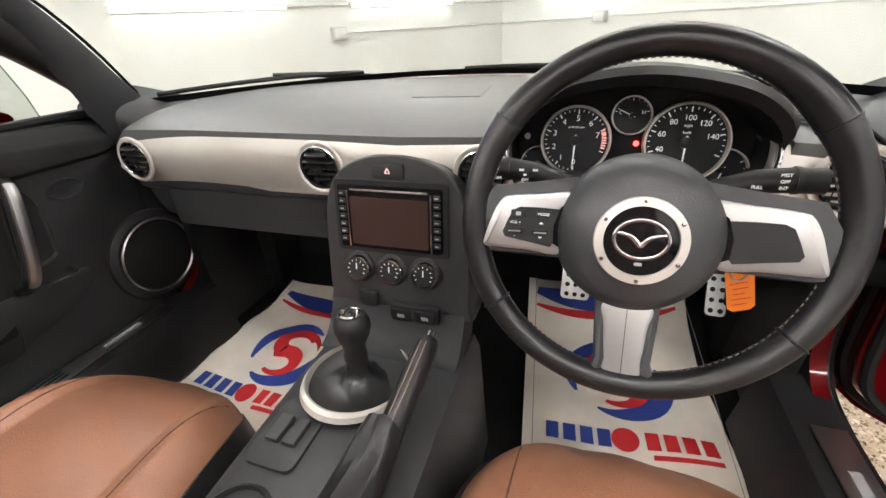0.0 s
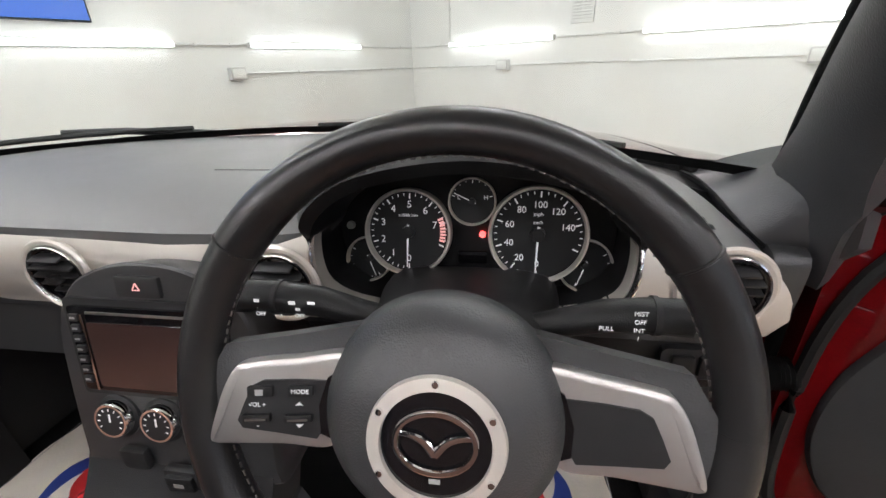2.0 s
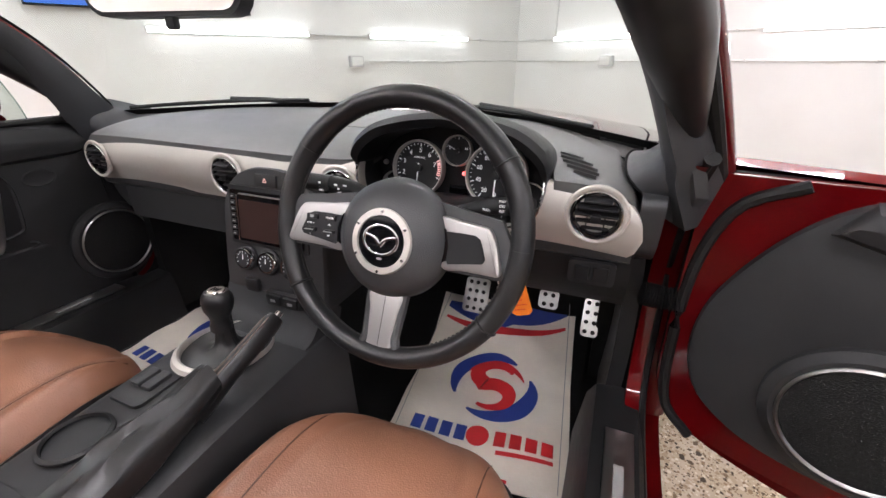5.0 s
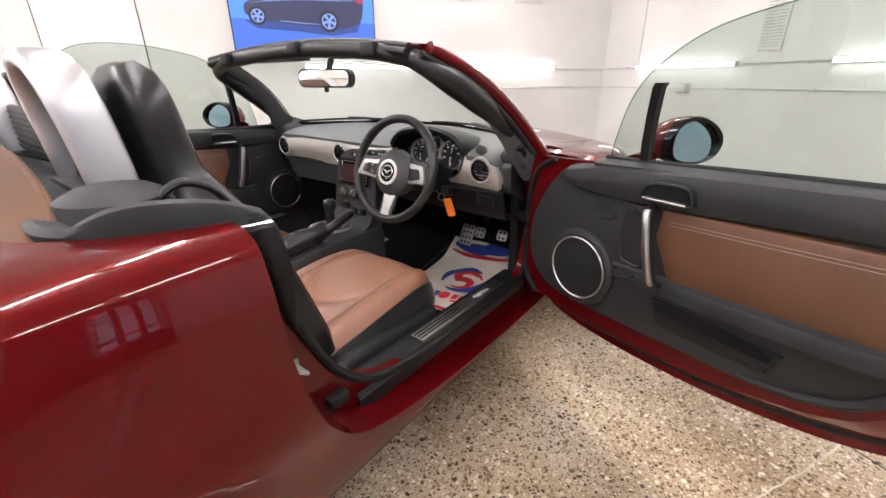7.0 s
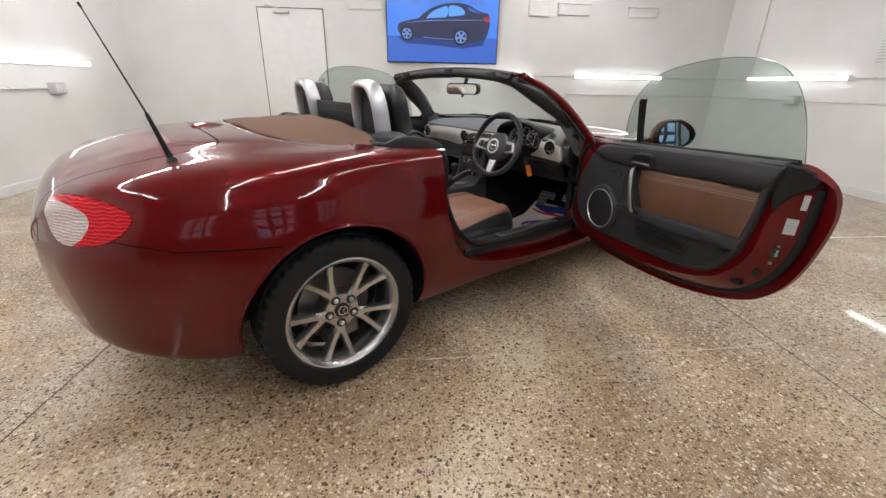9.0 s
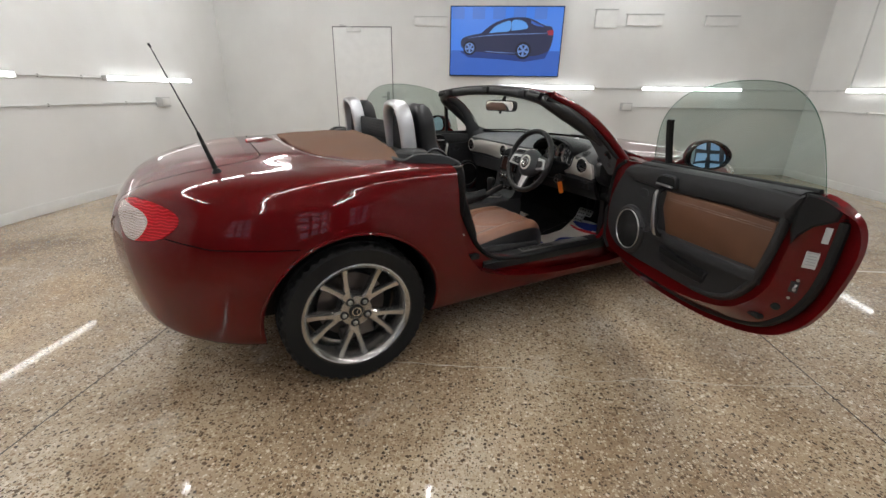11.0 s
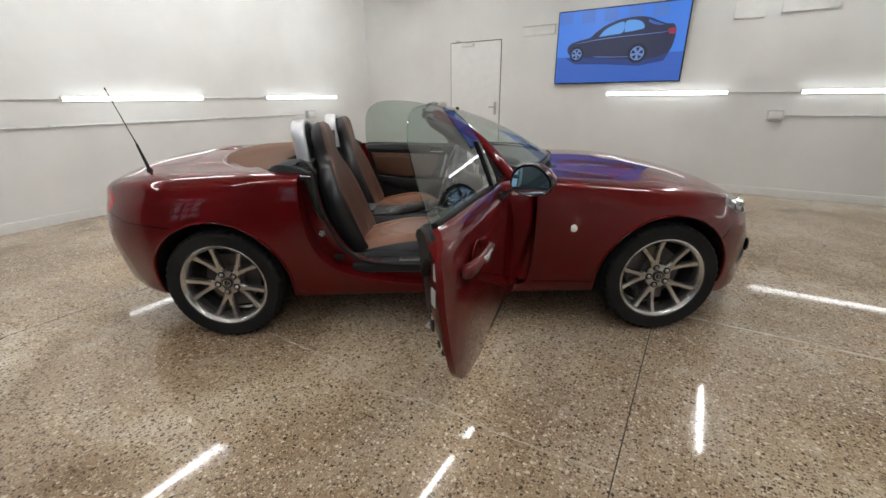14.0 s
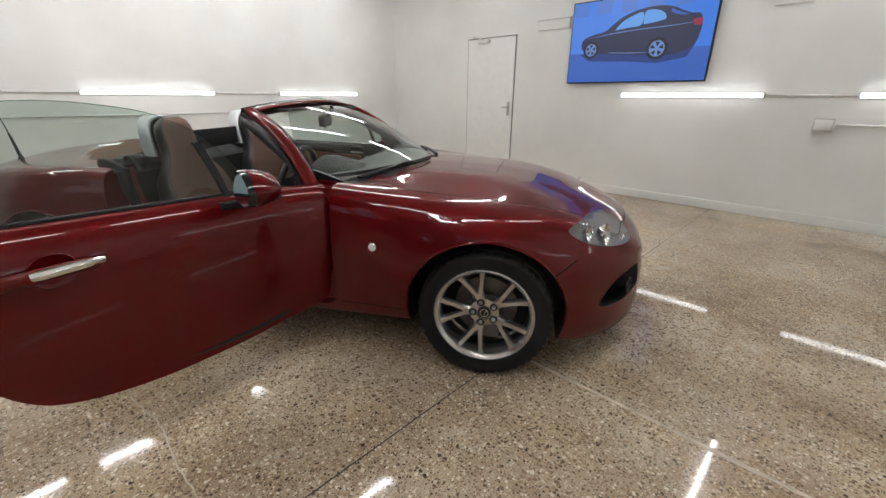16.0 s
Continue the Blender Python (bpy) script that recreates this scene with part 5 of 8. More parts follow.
def build_tunnel():
    def top(y):
        return 0.500 - 0.05 * max(0.0, (1.2 - y)) ** 1.2
    ys = [0.46 + (1.34 - 0.46) * i / 24 for i in range(25)]
    rings = []
    for y in ys:
        z = top(y)
        rings.append([(-0.135, y, 0.216), (-0.125, y, z - 0.03), (-0.115, y, z - 0.006), (-0.100, y, z), (0.115, y, z), (0.132, y, z - 0.006), (0.142, y, z - 0.03), (0.155, y, 0.216)])
    t = part("tunnel", Form().loft(rings), PILLAR, car, "black centre tunnel with gear lever and switches")
    base = pose(-0.015, 1.19, top(1.19) + 0.002, -4, 0, 0)
    crescent = []
    for i in range(57):
        a = 2 * math.pi * i / 56
        wide = 0.0035 + 0.0120 * max(0.0, -math.sin(a)) ** 1.2
        crescent.append([(r * math.cos(a), r * math.sin(a), h) for r, h in ((0.078, -0.004), (0.079, 0.006), (0.079 + wide * 0.3, 0.009), (0.079 + wide * 0.8, 0.007), (0.080 + wide, 0.0))])
    part("gear_ring", Form().loft(crescent, caps=False, closed=True, m=base), SATIN, t, "silver crescent round the gear gaiter")
    gaiter = Form()
    rings = []
    for i in range(15):
        q = i / 14
        r = 0.065 * (1 - q) ** 4.2 + 0.0155
        ring = []
        for j in range(40):
            a = 2 * math.pi * j / 40
            fold = 1 + 0.07 * math.sin(4 * a + 6 * q) * math.sin(math.pi * q) + 0.05 * math.sin(9 * a + 2) * math.sin(math.pi * q)
            ring.append((r * fold * math.cos(a), r * fold * math.sin(a), -0.004 + 0.074 * q ** 1.9))
        rings.append(ring)
    part("gear_gaiter", gaiter.loft(rings, m=base), LEATHER_BLACK, t, "creased black leather gaiter")
    knob = pose(-0.010, 1.185, top(1.19) + 0.060, -6, 0, 0)
    lever = part("gear_knob", Form().lathe([(0.0, 0.066), (0.012, 0.066), (0.020, 0.063), (0.0255, 0.054), (0.027, 0.044), (0.0245, 0.030), (0.018, 0.016), (0.016, 0.006), (0.018, 0.0), (0.018, -0.012)], 40, knob), LEATHER_BLACK, t, "black leather gear knob with a silver cap")
    part("knob_cap", Form().lathe([(0.0, 0.0675), (0.0145, 0.0668), (0.0165, 0.0648)], 32, knob), CHROME, lever)
    f = Form()
    for i in (-1, 0, 1):
        f.box((i * 0.006, 0, 0.0677), (0.0012, 0.013, 0.0008), 0.0, knob)
    f.box((0, 0, 0.0677), (0.0125, 0.0012, 0.0008), 0.0, knob)
    part("gear_pattern", f, BUTTON, lever, smooth=0)
    # handbrake
    p = through_points([(0.080, 1.04, 0.512), (0.088, 1.09, 0.535), (0.095, 1.15, 0.560), (0.101, 1.210, 0.584)], 16)
    hb = part("handbrake", Form().tube(p, [0.021, 0.021, 0.021, 0.020, 0.019, 0.018, 0.0175, 0.017, 0.017, 0.017, 0.017, 0.017, 0.017, 0.0165, 0.016, 0.013], 14, flat=1.1), LEATHER_BLACK, car, "black leather handbrake lever with a silver button")
    part("button", Form().tube([p[-1], p[-1] + Vector((0.001, 0.010, 0.005))], 0.007, 12), CHROME, hb)
    for off in (-0.004, 0.004):
        part("seam", Form().tube([q + Vector((off, -0.006, 0.0172)) for q in p[3:-1]], 0.0010, 6), STITCH, hb)
    boot = []
    for i in range(19):
        q = i / 18
        c = Vector((0.066 + 0.018 * q, 0.78 + 0.30 * q, top(0.9) - 0.002 + 0.062 * q ** 1.4))
        wid, hei = 0.062 - 0.038 * q ** 0.8, 0.024 + 0.016 * math.sin(math.pi * q) + 0.004 * math.sin(14 * q)
        boot.append([c + Vector((math.cos(2 * math.pi * j / 22) * wid * (1 + 0.07 * math.sin(9 * q + 1.3 * j)), 0, math.sin(2 * math.pi * j / 22) * hei * (1 + 0.10 * math.sin(11 * q + 2.1 * j)))) for j in range(22)])
    part("handbrake_gaiter", Form().loft(boot), LEATHER_BLACK, hb, "wrinkled black leather gaiter")
    # window switches, cup holder, armrest lid
    sp = part("switch_plate", Form().prism(rounded(0.075, 0.105, 0.012, 4, -0.062, 1.075), "z", top(1.07) - 0.004, top(1.07) + 0.004), PILLAR, t)
    for x in (-0.076, -0.049):
        part("window_switch", Form().box((x, 1.075, top(1.07) + 0.007), (0.021, 0.042, 0.010), 0.004), HUB, sp)
    # cup coloured near black, so its inner shade is in the base
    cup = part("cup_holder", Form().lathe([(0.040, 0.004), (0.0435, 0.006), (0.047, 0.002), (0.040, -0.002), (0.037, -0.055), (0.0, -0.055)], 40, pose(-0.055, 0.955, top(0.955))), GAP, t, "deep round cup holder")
    part("holder_rim", Form().lathe([(0.046, 0.0), (0.047, 0.006), (0.042, 0.009), (0.040, 0.004)], 40, pose(-0.055, 0.955, top(0.955))), BUTTON, cup)
    part("console_trim", Form().prism(rounded(0.235, 0.26, 0.02, 5, 0.008, 0.745), "z", top(0.8) - 0.01, top(0.8) + 0.012), DARK, t)
    part("lid", Form().prism(rounded(0.20, 0.20, 0.02, 5, 0.008, 0.60), "z", 0.47, 0.515), LEATHER_BLACK, t, "padded black armrest lid")
    return t


build_tunnel()


# ---- steering wheel ----
def build_wheel():
    W = pose(0.344, 1.2065, 0.780, 72, 0, 0)
    w = part("steering_wheel", Form().lathe([(0.0, 0.024), (0.038, 0.023), (0.064, 0.015), (0.079, 0.0), (0.084, -0.022), (0.078, -0.042), (0.060, -0.060), (0.0, -0.060)], 56, pose(0, -0.004, 0)), HUB, car, "black leather steering wheel with silver spokes", W)
    R, UP = 0.1745, Vector((0.003, 0.008, 0))

    def rim(a0, a1, n, mat, name, k=1.0):
        rings = []
        for i in range(n + 1):
            a = a0 + (a1 - a0) * i / n
            c = Vector((math.cos(a), math.sin(a), 0))
            deep = 1.0 + 0.10 * math.exp(-((math.degrees(a) % 360 - 40) / 12) ** 2) + 0.10 * math.exp(-((math.degrees(a) % 360 - 140) / 12) ** 2)
            rings.append([UP + c * (R + 0.0145 * k * deep * math.cos(t)) + Vector((0, 0, 0.0165 * k * deep * math.sin(t))) for t in [2 * math.pi * j / 16 for j in range(16)]])
        return part(name, Form().loft(rings), mat, w)
    rim(0, 2 * math.pi * 0.9999, 96, LEATHER_BLACK, "rim")
    for a in (35, 145, 215, 325):
        rings = []
        for i in range(4):
            t = radians(a + (i - 1.5) * 0.35)
            c = Vector((math.cos(t), math.sin(t), 0))
            k = 1.10 if i in (1, 2) else 0.98
            rings.append([UP + c * (R + 0.0152 * k * math.cos(u)) + Vector((0, 0, 0.0172 * k * math.sin(u))) for u in [2 * math.pi * j / 16 for j in range(16)]])
        part("rim_seam", Form().loft(rings), LEATHER_BLACK, w)
    st = Form()
    for i in range(150):
        a = 2 * math.pi * i / 150
        st.box((R - 0.0150, 0, -0.001), (0.0014, 0.0036, 0.0012), 0.0, Matrix.Translation(UP) @ pose(0, 0, 0, 0, 0, math.degrees(a)))
    part("stitching", st, INK_DARK, w, smooth=0)

    def spoke(points, z0, z1, mat, name, m, parent=w):
        return part(name, Form().prism(points, "z", z0, z1, m), mat, parent)

    def crowned(points, z0, m):
        """A cast spoke cover: rolled edges round a slightly raised face."""
        ol = ring2(points, 72)
        return Form().loft([[(x, y, z) for x, y in inset(ol, d)] for z, d in ((z0, 0.0), (z0 + 0.0095, 0.0), (z0 + 0.0112, 0.0006), (z0 + 0.0120, 0.0020), (z0 + 0.0124, 0.0050))], m=m)
    for s in (-1, 1):
        dish = Matrix(((1, 0, 0, 0), (0, 1, 0, 0), (s * 0.22, 0, 1, -0.0245), (0, 0, 0, 1)))
        outer = [(s * x, y) for x, y in ((0.055, 0.054), (0.105, 0.046), (0.150, 0.040), (0.166, 0.012), (0.168, -0.030), (0.150, -0.033), (0.105, -0.034), (0.062, -0.036))]
        spoke(outer, -0.020, -0.006, HUB, "spoke_backing", dish)
        frame_out = [(s * x, y) for x, y in ((0.064, 0.034), (0.100, 0.033), (0.132, 0.030), (0.140, 0.026), (0.147, 0.014), (0.153, -0.004), (0.1575, -0.022), (0.154, -0.027), (0.145, -0.0275), (0.110, -0.029), (0.076, -0.031), (0.074, 0.0))]
        spk = part("spoke", crowned(frame_out, -0.008, dish), WHEEL_SILVER, w)
        pod = [(s * x, y) for x, y in ((0.072, 0.017), (0.100, 0.0185), (0.120, 0.0185), (0.127, 0.015), (0.132, 0.004), (0.137, -0.009), (0.134, -0.0145), (0.110, -0.019), (0.086, -0.024), (0.078, -0.012))]
        spoke(pod, 0.002, 0.0065, BUTTON, "switch_pod" if s < 0 else "spoke_pad", dish, spk)
        part("spoke_shade", Form().prism([(s * x, y) for x, y in ((0.062, 0.030), (0.078, 0.020), (0.084, 0.0), (0.083, -0.020), (0.064, -0.030))], "z", 0.003, 0.0072, dish), GLOSS_BLACK, spk)
        if s < 0:
            for x, y, wd, hg in ((-0.095, 0.0115, 0.016, 0.0075), (-0.121, 0.0115, 0.016, 0.0075), (-0.097, -0.008, 0.018, 0.0055), (-0.124, -0.007, 0.018, 0.0055)):
                part("wheel_button", Form().box((x, y, 0.0075), (wd, hg, 0.004), 0.001, dish), BLACK, spk)
            for x, y in ((-0.097, -0.0085), (-0.124, -0.0075)):
                part("button_edge", Form().box((x, y, 0.0100), (0.013, 0.0014, 0.0006), 0.0, dish), STEEL, spk, smooth=0)
            lettering("MODE", 0.0042, dish @ pose(-0.095, 0.0115, 0.0099), INK, spk)
            lettering("VOL +", 0.0042, dish @ pose(-0.124, 0.0016, 0.0068), INK, spk)
            lettering("-", 0.006, dish @ pose(-0.124, -0.0130, 0.0068), INK, spk)
            part("button_mark", Form().box((-0.121, 0.0115, 0.0099), (0.005, 0.004, 0.0004), 0.0, dish), INK_DIM, spk, smooth=0)
            for y, k in ((0.0016, 1), (-0.0140, -1)):
                part("arrow", Form().prism([(-0.0995, y - 0.001 * k), (-0.0945, y - 0.001 * k), (-0.097, y + 0.0014 * k)], "z", 0.0066, 0.0070, dish), INK, spk, smooth=0)
    lean = Matrix(((1, 0, 0, 0), (0, 1, 0, 0), (0, -0.16, 1, -0.020), (0, 0, 0, 1)))
    down = [(-0.0235, -0.080), (0.0235, -0.080), (0.0220, -0.105), (0.0190, -0.143), (0.0172, -0.160), (-0.0172, -0.160), (-0.0190, -0.143), (-0.0220, -0.105)]
    lower = part("lower_spoke", crowned(down, -0.010, lean), WHEEL_SILVER, w)
    part("spoke_seam", Form().box((0.0, -0.120, 0.0022), (0.0006, 0.070, 0.001), 0.0, lean), GAP, lower, smooth=0)
    for s in (-1, 1):
        part("spoke_edge", Form().tube([(s * 0.0275, -0.060, -0.006), (s * 0.0255, -0.10, -0.005), (s * 0.0225, -0.140, -0.003), (s * 0.028, -0.160, -0.002)], 0.0065, 8, m=lean), HUB, lower)
    ring = part("emblem_ring", Form().lathe([(0.034, 0.010), (0.0345, 0.0145), (0.0425, 0.0135), (0.044, 0.008)], 56), SATIN, w, "brushed ring with small screws", pose(0, -0.006, 0.012))
    for i in range(6):
        a = radians(90 + 60 * i)
        part("screw", Form().lathe([(0.0, 0.0160), (0.002, 0.0158), (0.0024, 0.0140)], 10, pose(0.0392 * math.cos(a), 0.0392 * math.sin(a), 0)), CHROME, ring)
    disc = part("emblem_disc", Form().lathe([(0.0, 0.0125), (0.034, 0.0115)], 48), GLOSS_BLACK, w, "", pose(0, -0.006, 0.012))
    e = Form()
    oval = [(0.0245 * math.cos(t), 0.002 + 0.0190 * math.sin(t), 0.0138) for t in [2 * math.pi * j / 40 for j in range(41)]]
    e.tube(oval, 0.0022, 8, up=(0, 0, 1), flat=0.7)
    for s in (-1, 1):
        e.tube(through_points([(0, -0.005, 0.0140), (s * 0.007, 0.003, 0.0142), (s * 0.015, 0.0065, 0.0142), (s * 0.0235, 0.007, 0.0138)], 10), [0.0030, 0.0030, 0.0028, 0.0026, 0.0024, 0.0022, 0.0020, 0.0018, 0.0016, 0.0014], 8, flat=0.6)
    part("emblem", e, CHROME, disc, "chrome winged oval emblem")
    part("airbag_mark", Form().box((0, -0.0225, 0.0130), (0.007, 0.003, 0.0004), 0.0), INK_DIM, disc, smooth=0)
    # column shroud and stalks
    shroud = Form()
    rings = []
    for y, wd, top, bot in ((1.215, 0.062, 0.048, -0.055), (1.25, 0.070, 0.056, -0.060), (1.32, 0.082, 0.050, -0.065), (1.40, 0.098, 0.038, -0.075), (1.44, 0.10, 0.034, -0.080)):
        ring = []
        for j in range(28):
            a = 2 * math.pi * j / 28
            sx = abs(math.cos(a)) ** 0.6 * (1 if math.cos(a) > 0 else -1)
            sz = abs(math.sin(a)) ** 0.6 * (1 if math.sin(a) > 0 else -1)
            ring.append((0.345 + wd * sx, y, 0.775 + (y - 1.2) * -0.15 + (top if sz > 0 else -bot) * sz))
        rings.append(ring)
    col = part("column_shroud", Form().loft(rings), BLACK, car, "black plastic steering column shroud")
    for s, name in ((-1, "light_stalk"), (1, "wiper_stalk")):
        p = [(0.345 + s * 0.06, 1.295, 0.790), (0.345 + s * 0.085, 1.292, 0.801), (0.345 + s * 0.115, 1.288, 0.812), (0.345 + s * 0.148, 1.285, 0.816), (0.345 + s * (0.172 if s > 0 else 0.192), 1.282, 0.817)]
        sk = part(name, Form().tube(p, [0.015, 0.013, 0.0145, 0.0155, 0.0155], 16, flat=0.85), BLACK, col, "black control stalk with white symbols")
        part("stalk_collar", Form().tube([(0.345 + s * 0.146, 1.2852, 0.816), (0.345 + s * 0.150, 1.285, 0.816)], 0.0168, 16, flat=0.85), BUTTON, sk)
        face = pose(0, 1.270, 0.806, 90 - 12, 0, 0)
        if s > 0:
            for k, text in enumerate(("MIST", "OFF", "INT", "1")):
                lettering(text, 0.0047, pose(0.345 + 0.134, 1.2705 - 0.0006 * k, 0.8252 - 0.0066 * k, 80 + 4 * k), INK, sk)
            lettering("PULL", 0.0048, pose(0.345 + 0.112, 1.2715, 0.811, 88), INK, sk)
        else:
            lettering("OFF", 0.0050, pose(0.345 - 0.158, 1.2688, 0.809, 90), INK, sk)
            lettering("OFF", 0.0050, pose(0.345 - 0.126, 1.2715, 0.807, 90), INK, sk)
            for x, z, a, h in ((-0.176, 0.815, 0.006, 0.006), (-0.160, 0.821, 0.007, 0.005), (-0.160, 0.815, 0.002, 0.002), (-0.130, 0.820, 0.009, 0.005), (-0.114, 0.820, 0.010, 0.004), (-0.126, 0.814, 0.006, 0.004)):
                part("stalk_mark", Form().box((0.345 + x, 1.2694 + 0.06 * max(0, x + 0.14), z), (a * 0.6, 0.0008, h * 0.55), 0.0, None), INK, sk, smooth=0)
    # ignition with the key and an orange tag
    part("ignition_barrel", Form().lathe([(0.0, 0.0), (0.016, 0.0), (0.019, -0.01), (0.020, -0.05)], 24, pose(0.476, 1.335, 0.705, 75, 0, 20)), BLACK, col)


build_wheel()


def build_key():
    k = thing("ignition_key", "car key in the ignition with an orange card tag", "key", pose(0.470, 1.337, 0.706))
    part("key_bow", Form().prism(rounded(0.020, 0.030, 0.007, 4), "x", -0.004, 0.004, pose(0, -0.02, 0)), CHROME, k)
    ringp = [(0.012 * math.cos(t), 0, 0.012 * math.sin(t)) for t in [2 * math.pi * j / 24 for j in range(25)]]
    part("key_ring", Form().tube(ringp, 0.0012, 6, m=pose(0.012, -0.028, -0.018, 0, 0, 25), up=(0, 1, 0)), STEEL, k)
    tag = Form().prism([(-0.0165, -0.030), (-0.0165, 0.032), (0.0165, 0.032), (0.0165, -0.030), (0.010, -0.036), (-0.010, -0.036)], "y", -0.0006, 0.0006, pose(0.028, -0.002, -0.058, 4, -17, 6))
    t = part("tag", tag, ORANGE, k, "orange card tag")
    for i in range(5):
        part("tag_line", Form().box((-0.002 + 0.002 * (i % 2), -0.0009, 0.012 - 0.009 * i), (0.022 - 0.004 * (i % 3), 0.0004, 0.0010), 0.0, pose(0.028, -0.002, -0.058, 4, -17, 6)), PRINT_RED, t, smooth=0)


build_key()

# ---- doors: trim, glass, mirrors ----
def door_space(s):
    """From the closed driver's door's place in the car to the door's own space, mirrored for the other side."""
    return Matrix.Diagonal((s, 1, 1, 1)) @ Matrix.Translation((-HINGE[0], -HINGE[1], 0))


def build_door(door, s):
    D = door_space(s)

    def piece(name, form, mat, parent=door, label="", smooth=35.0):
        return part(name, form, mat, parent, label, None, smooth)

    def panel(outline, x_in, x_out, bevel=0.010, n=0):
        """A padded panel: the outline swells from the door (x_out) to its face (x_in)."""
        ol = ring2(outline, n) if n else outline
        return Form().loft([[(x_out, y, z) for y, z in ol], [(x_in + bevel, y, z) for y, z in ol], [(x_in + bevel * 0.3, y, z) for y, z in inset(ol, bevel * 0.45)], [(x_in, y, z) for y, z in inset(ol, bevel * 1.3)]], m=D)
    card = [(0.622, 0.62), (0.598, 0.78), (0.582, 0.872), (0.80, 0.872), (1.10, 0.862), (1.37, 0.852), (1.46, 0.832), (1.530, 0.765), (1.586, 0.66), (1.601, 0.575), (1.590, 0.505), (1.556, 0.452), (1.48, 0.412), (1.36, 0.402), (1.10, 0.414), (0.86, 0.428), (0.735, 0.462), (0.658, 0.535)] if s > 0 else [(0.600, 0.60), (0.580, 0.80), (0.572, 0.872), (0.80, 0.872), (1.10, 0.862), (1.37, 0.852), (1.46, 0.832), (1.530, 0.765), (1.586, 0.66), (1.601, 0.575), (1.588, 0.495), (1.545, 0.432), (1.46, 0.375), (1.36, 0.350), (1.10, 0.372), (0.86, 0.40), (0.675, 0.465), (0.612, 0.54)]
    piece("door_card", panel(card, 0.722, 0.737, 0.008, 110), DOOR_TRIM, label="moulded black door lining")
    if s > 0:
        piece("inner_panel", door_pressing(), RED, label="red painted inner pressing of the door")
        rim = [(0.600, 0.875), (0.600, 0.80), (0.612, 0.72), (0.630, 0.635), (0.660, 0.555), (0.715, 0.492), (0.80, 0.455), (0.90, 0.438)]
        piece("card_rim", Form().tube(through_points([(0.722, y, z) for y, z in rim], 40), [0.017 - 0.012 * max(0.0, (i - 24) / 15) for i in range(40)], 10, flat=0.8, m=D), DOOR_TRIM, label="black padded edge of the door lining")
    else:
        piece("card_seal", Form().tube([(0.724, y, z) for y, z in inset(ring2(card, 110), -0.010) if z < 0.86 and y < 1.45], 0.010, 8, m=D), RUBBER)
    up = 0.026 if s > 0 else 0.0
    rb = 0.028 if s > 0 else 0.0
    roll = [(0.555 + rb, 0.806), (0.535 + rb, 0.868 + up), (0.80, 0.874 + up * 0.75), (1.10, 0.865 + up * 0.4), (1.36, 0.854), (1.455, 0.836), (1.486, 0.79), (1.40, 0.770), (1.16, 0.769), (0.80, 0.797)]
    piece("door_top_roll", panel(roll, 0.700, 0.735, 0.022), DOOR_TRIM)
    tan = [(0.585 if s < 0 else 0.614, 0.797), (0.80, 0.795), (1.00, 0.785), (1.145, 0.778), (1.150, 0.70), (1.10, 0.60), (1.07, 0.585), (0.80, 0.603), (0.628, 0.625), (0.608, 0.70)]
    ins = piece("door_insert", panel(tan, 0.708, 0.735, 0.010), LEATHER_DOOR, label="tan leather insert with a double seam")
    for dz in (0.020, 0.028):
        piece("seam", Form().tube([(0.7075, 0.62 + 0.05 * i, 0.796 - dz - 0.0025 * i) for i in range(11)], 0.0012, 6, m=D), STITCH, ins)
    arm = []
    for i in range(19):
        q = i / 18
        y = 1.29 - 0.66 * q
        z = (0.588 + 0.040 * q) if s > 0 else (0.562 + 0.018 * q + 0.028 * q ** 3)
        wid = 0.012 + 0.042 * min(1.0, q * 2.2) * (1 - max(0.0, (q - 0.88) / 0.12) ** 2 * 0.55)
        h = 0.03 + (0.016 if s > 0 else 0.075) * math.sin(math.pi * min(1.0, q * 0.72 + 0.16))
        arm.append([(0.735, y, z), (0.735 - wid * 0.55, y, z + 0.005), (0.735 - wid * 0.9, y, z - 0.001), (0.735 - wid, y, z - 0.014), (0.735 - wid * 0.93, y, z - 0.04), (0.735 - wid * 0.6, y, z - h * 0.9), (0.735, y, z - h - 0.02)])
    piece("armrest", Form().loft(arm, m=D), DOOR_TRIM, label="black padded armrest")
    low = 0.010 if s > 0 else 0.0
    pocket = piece("door_pocket", panel([(0.83, 0.530), (0.97, 0.532), (1.13, 0.538), (1.110, 0.462), (0.97, 0.452 + low), (0.85, 0.462 + low)], 0.714 if s > 0 else 0.704, 0.735, 0.009), BLACK, label="low map pocket")
    # black slab on the pocket's face painted as the shade of its opening
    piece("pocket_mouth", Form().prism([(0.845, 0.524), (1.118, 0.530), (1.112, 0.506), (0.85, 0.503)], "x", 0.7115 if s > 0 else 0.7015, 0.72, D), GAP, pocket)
    cx, k = ((1.372, 0.533), 0.95) if s > 0 else ((1.425, 0.512), 0.90)
    turn = D @ pose(0.728, *cx, 0, -90, 0) @ Matrix.Diagonal((k, k, 1, 1))
    pod = piece("speaker_pod", Form().lathe([(0.130, -0.004), (0.126, 0.014), (0.112, 0.022), (0.100, 0.020)], 56, turn), DOOR_TRIM, label="round door speaker with a silver ring")
    piece("speaker_ring", Form().lathe([(0.1035, 0.018), (0.1045, 0.024), (0.1015, 0.0265), (0.0985, 0.022)], 56, turn), STEEL, pod)
    piece("speaker_grille", Form().lathe([(0.0, 0.028), (0.05, 0.0265), (0.098, 0.020)], 56, turn), CLOTH_MESH, pod)
    pull = Form()
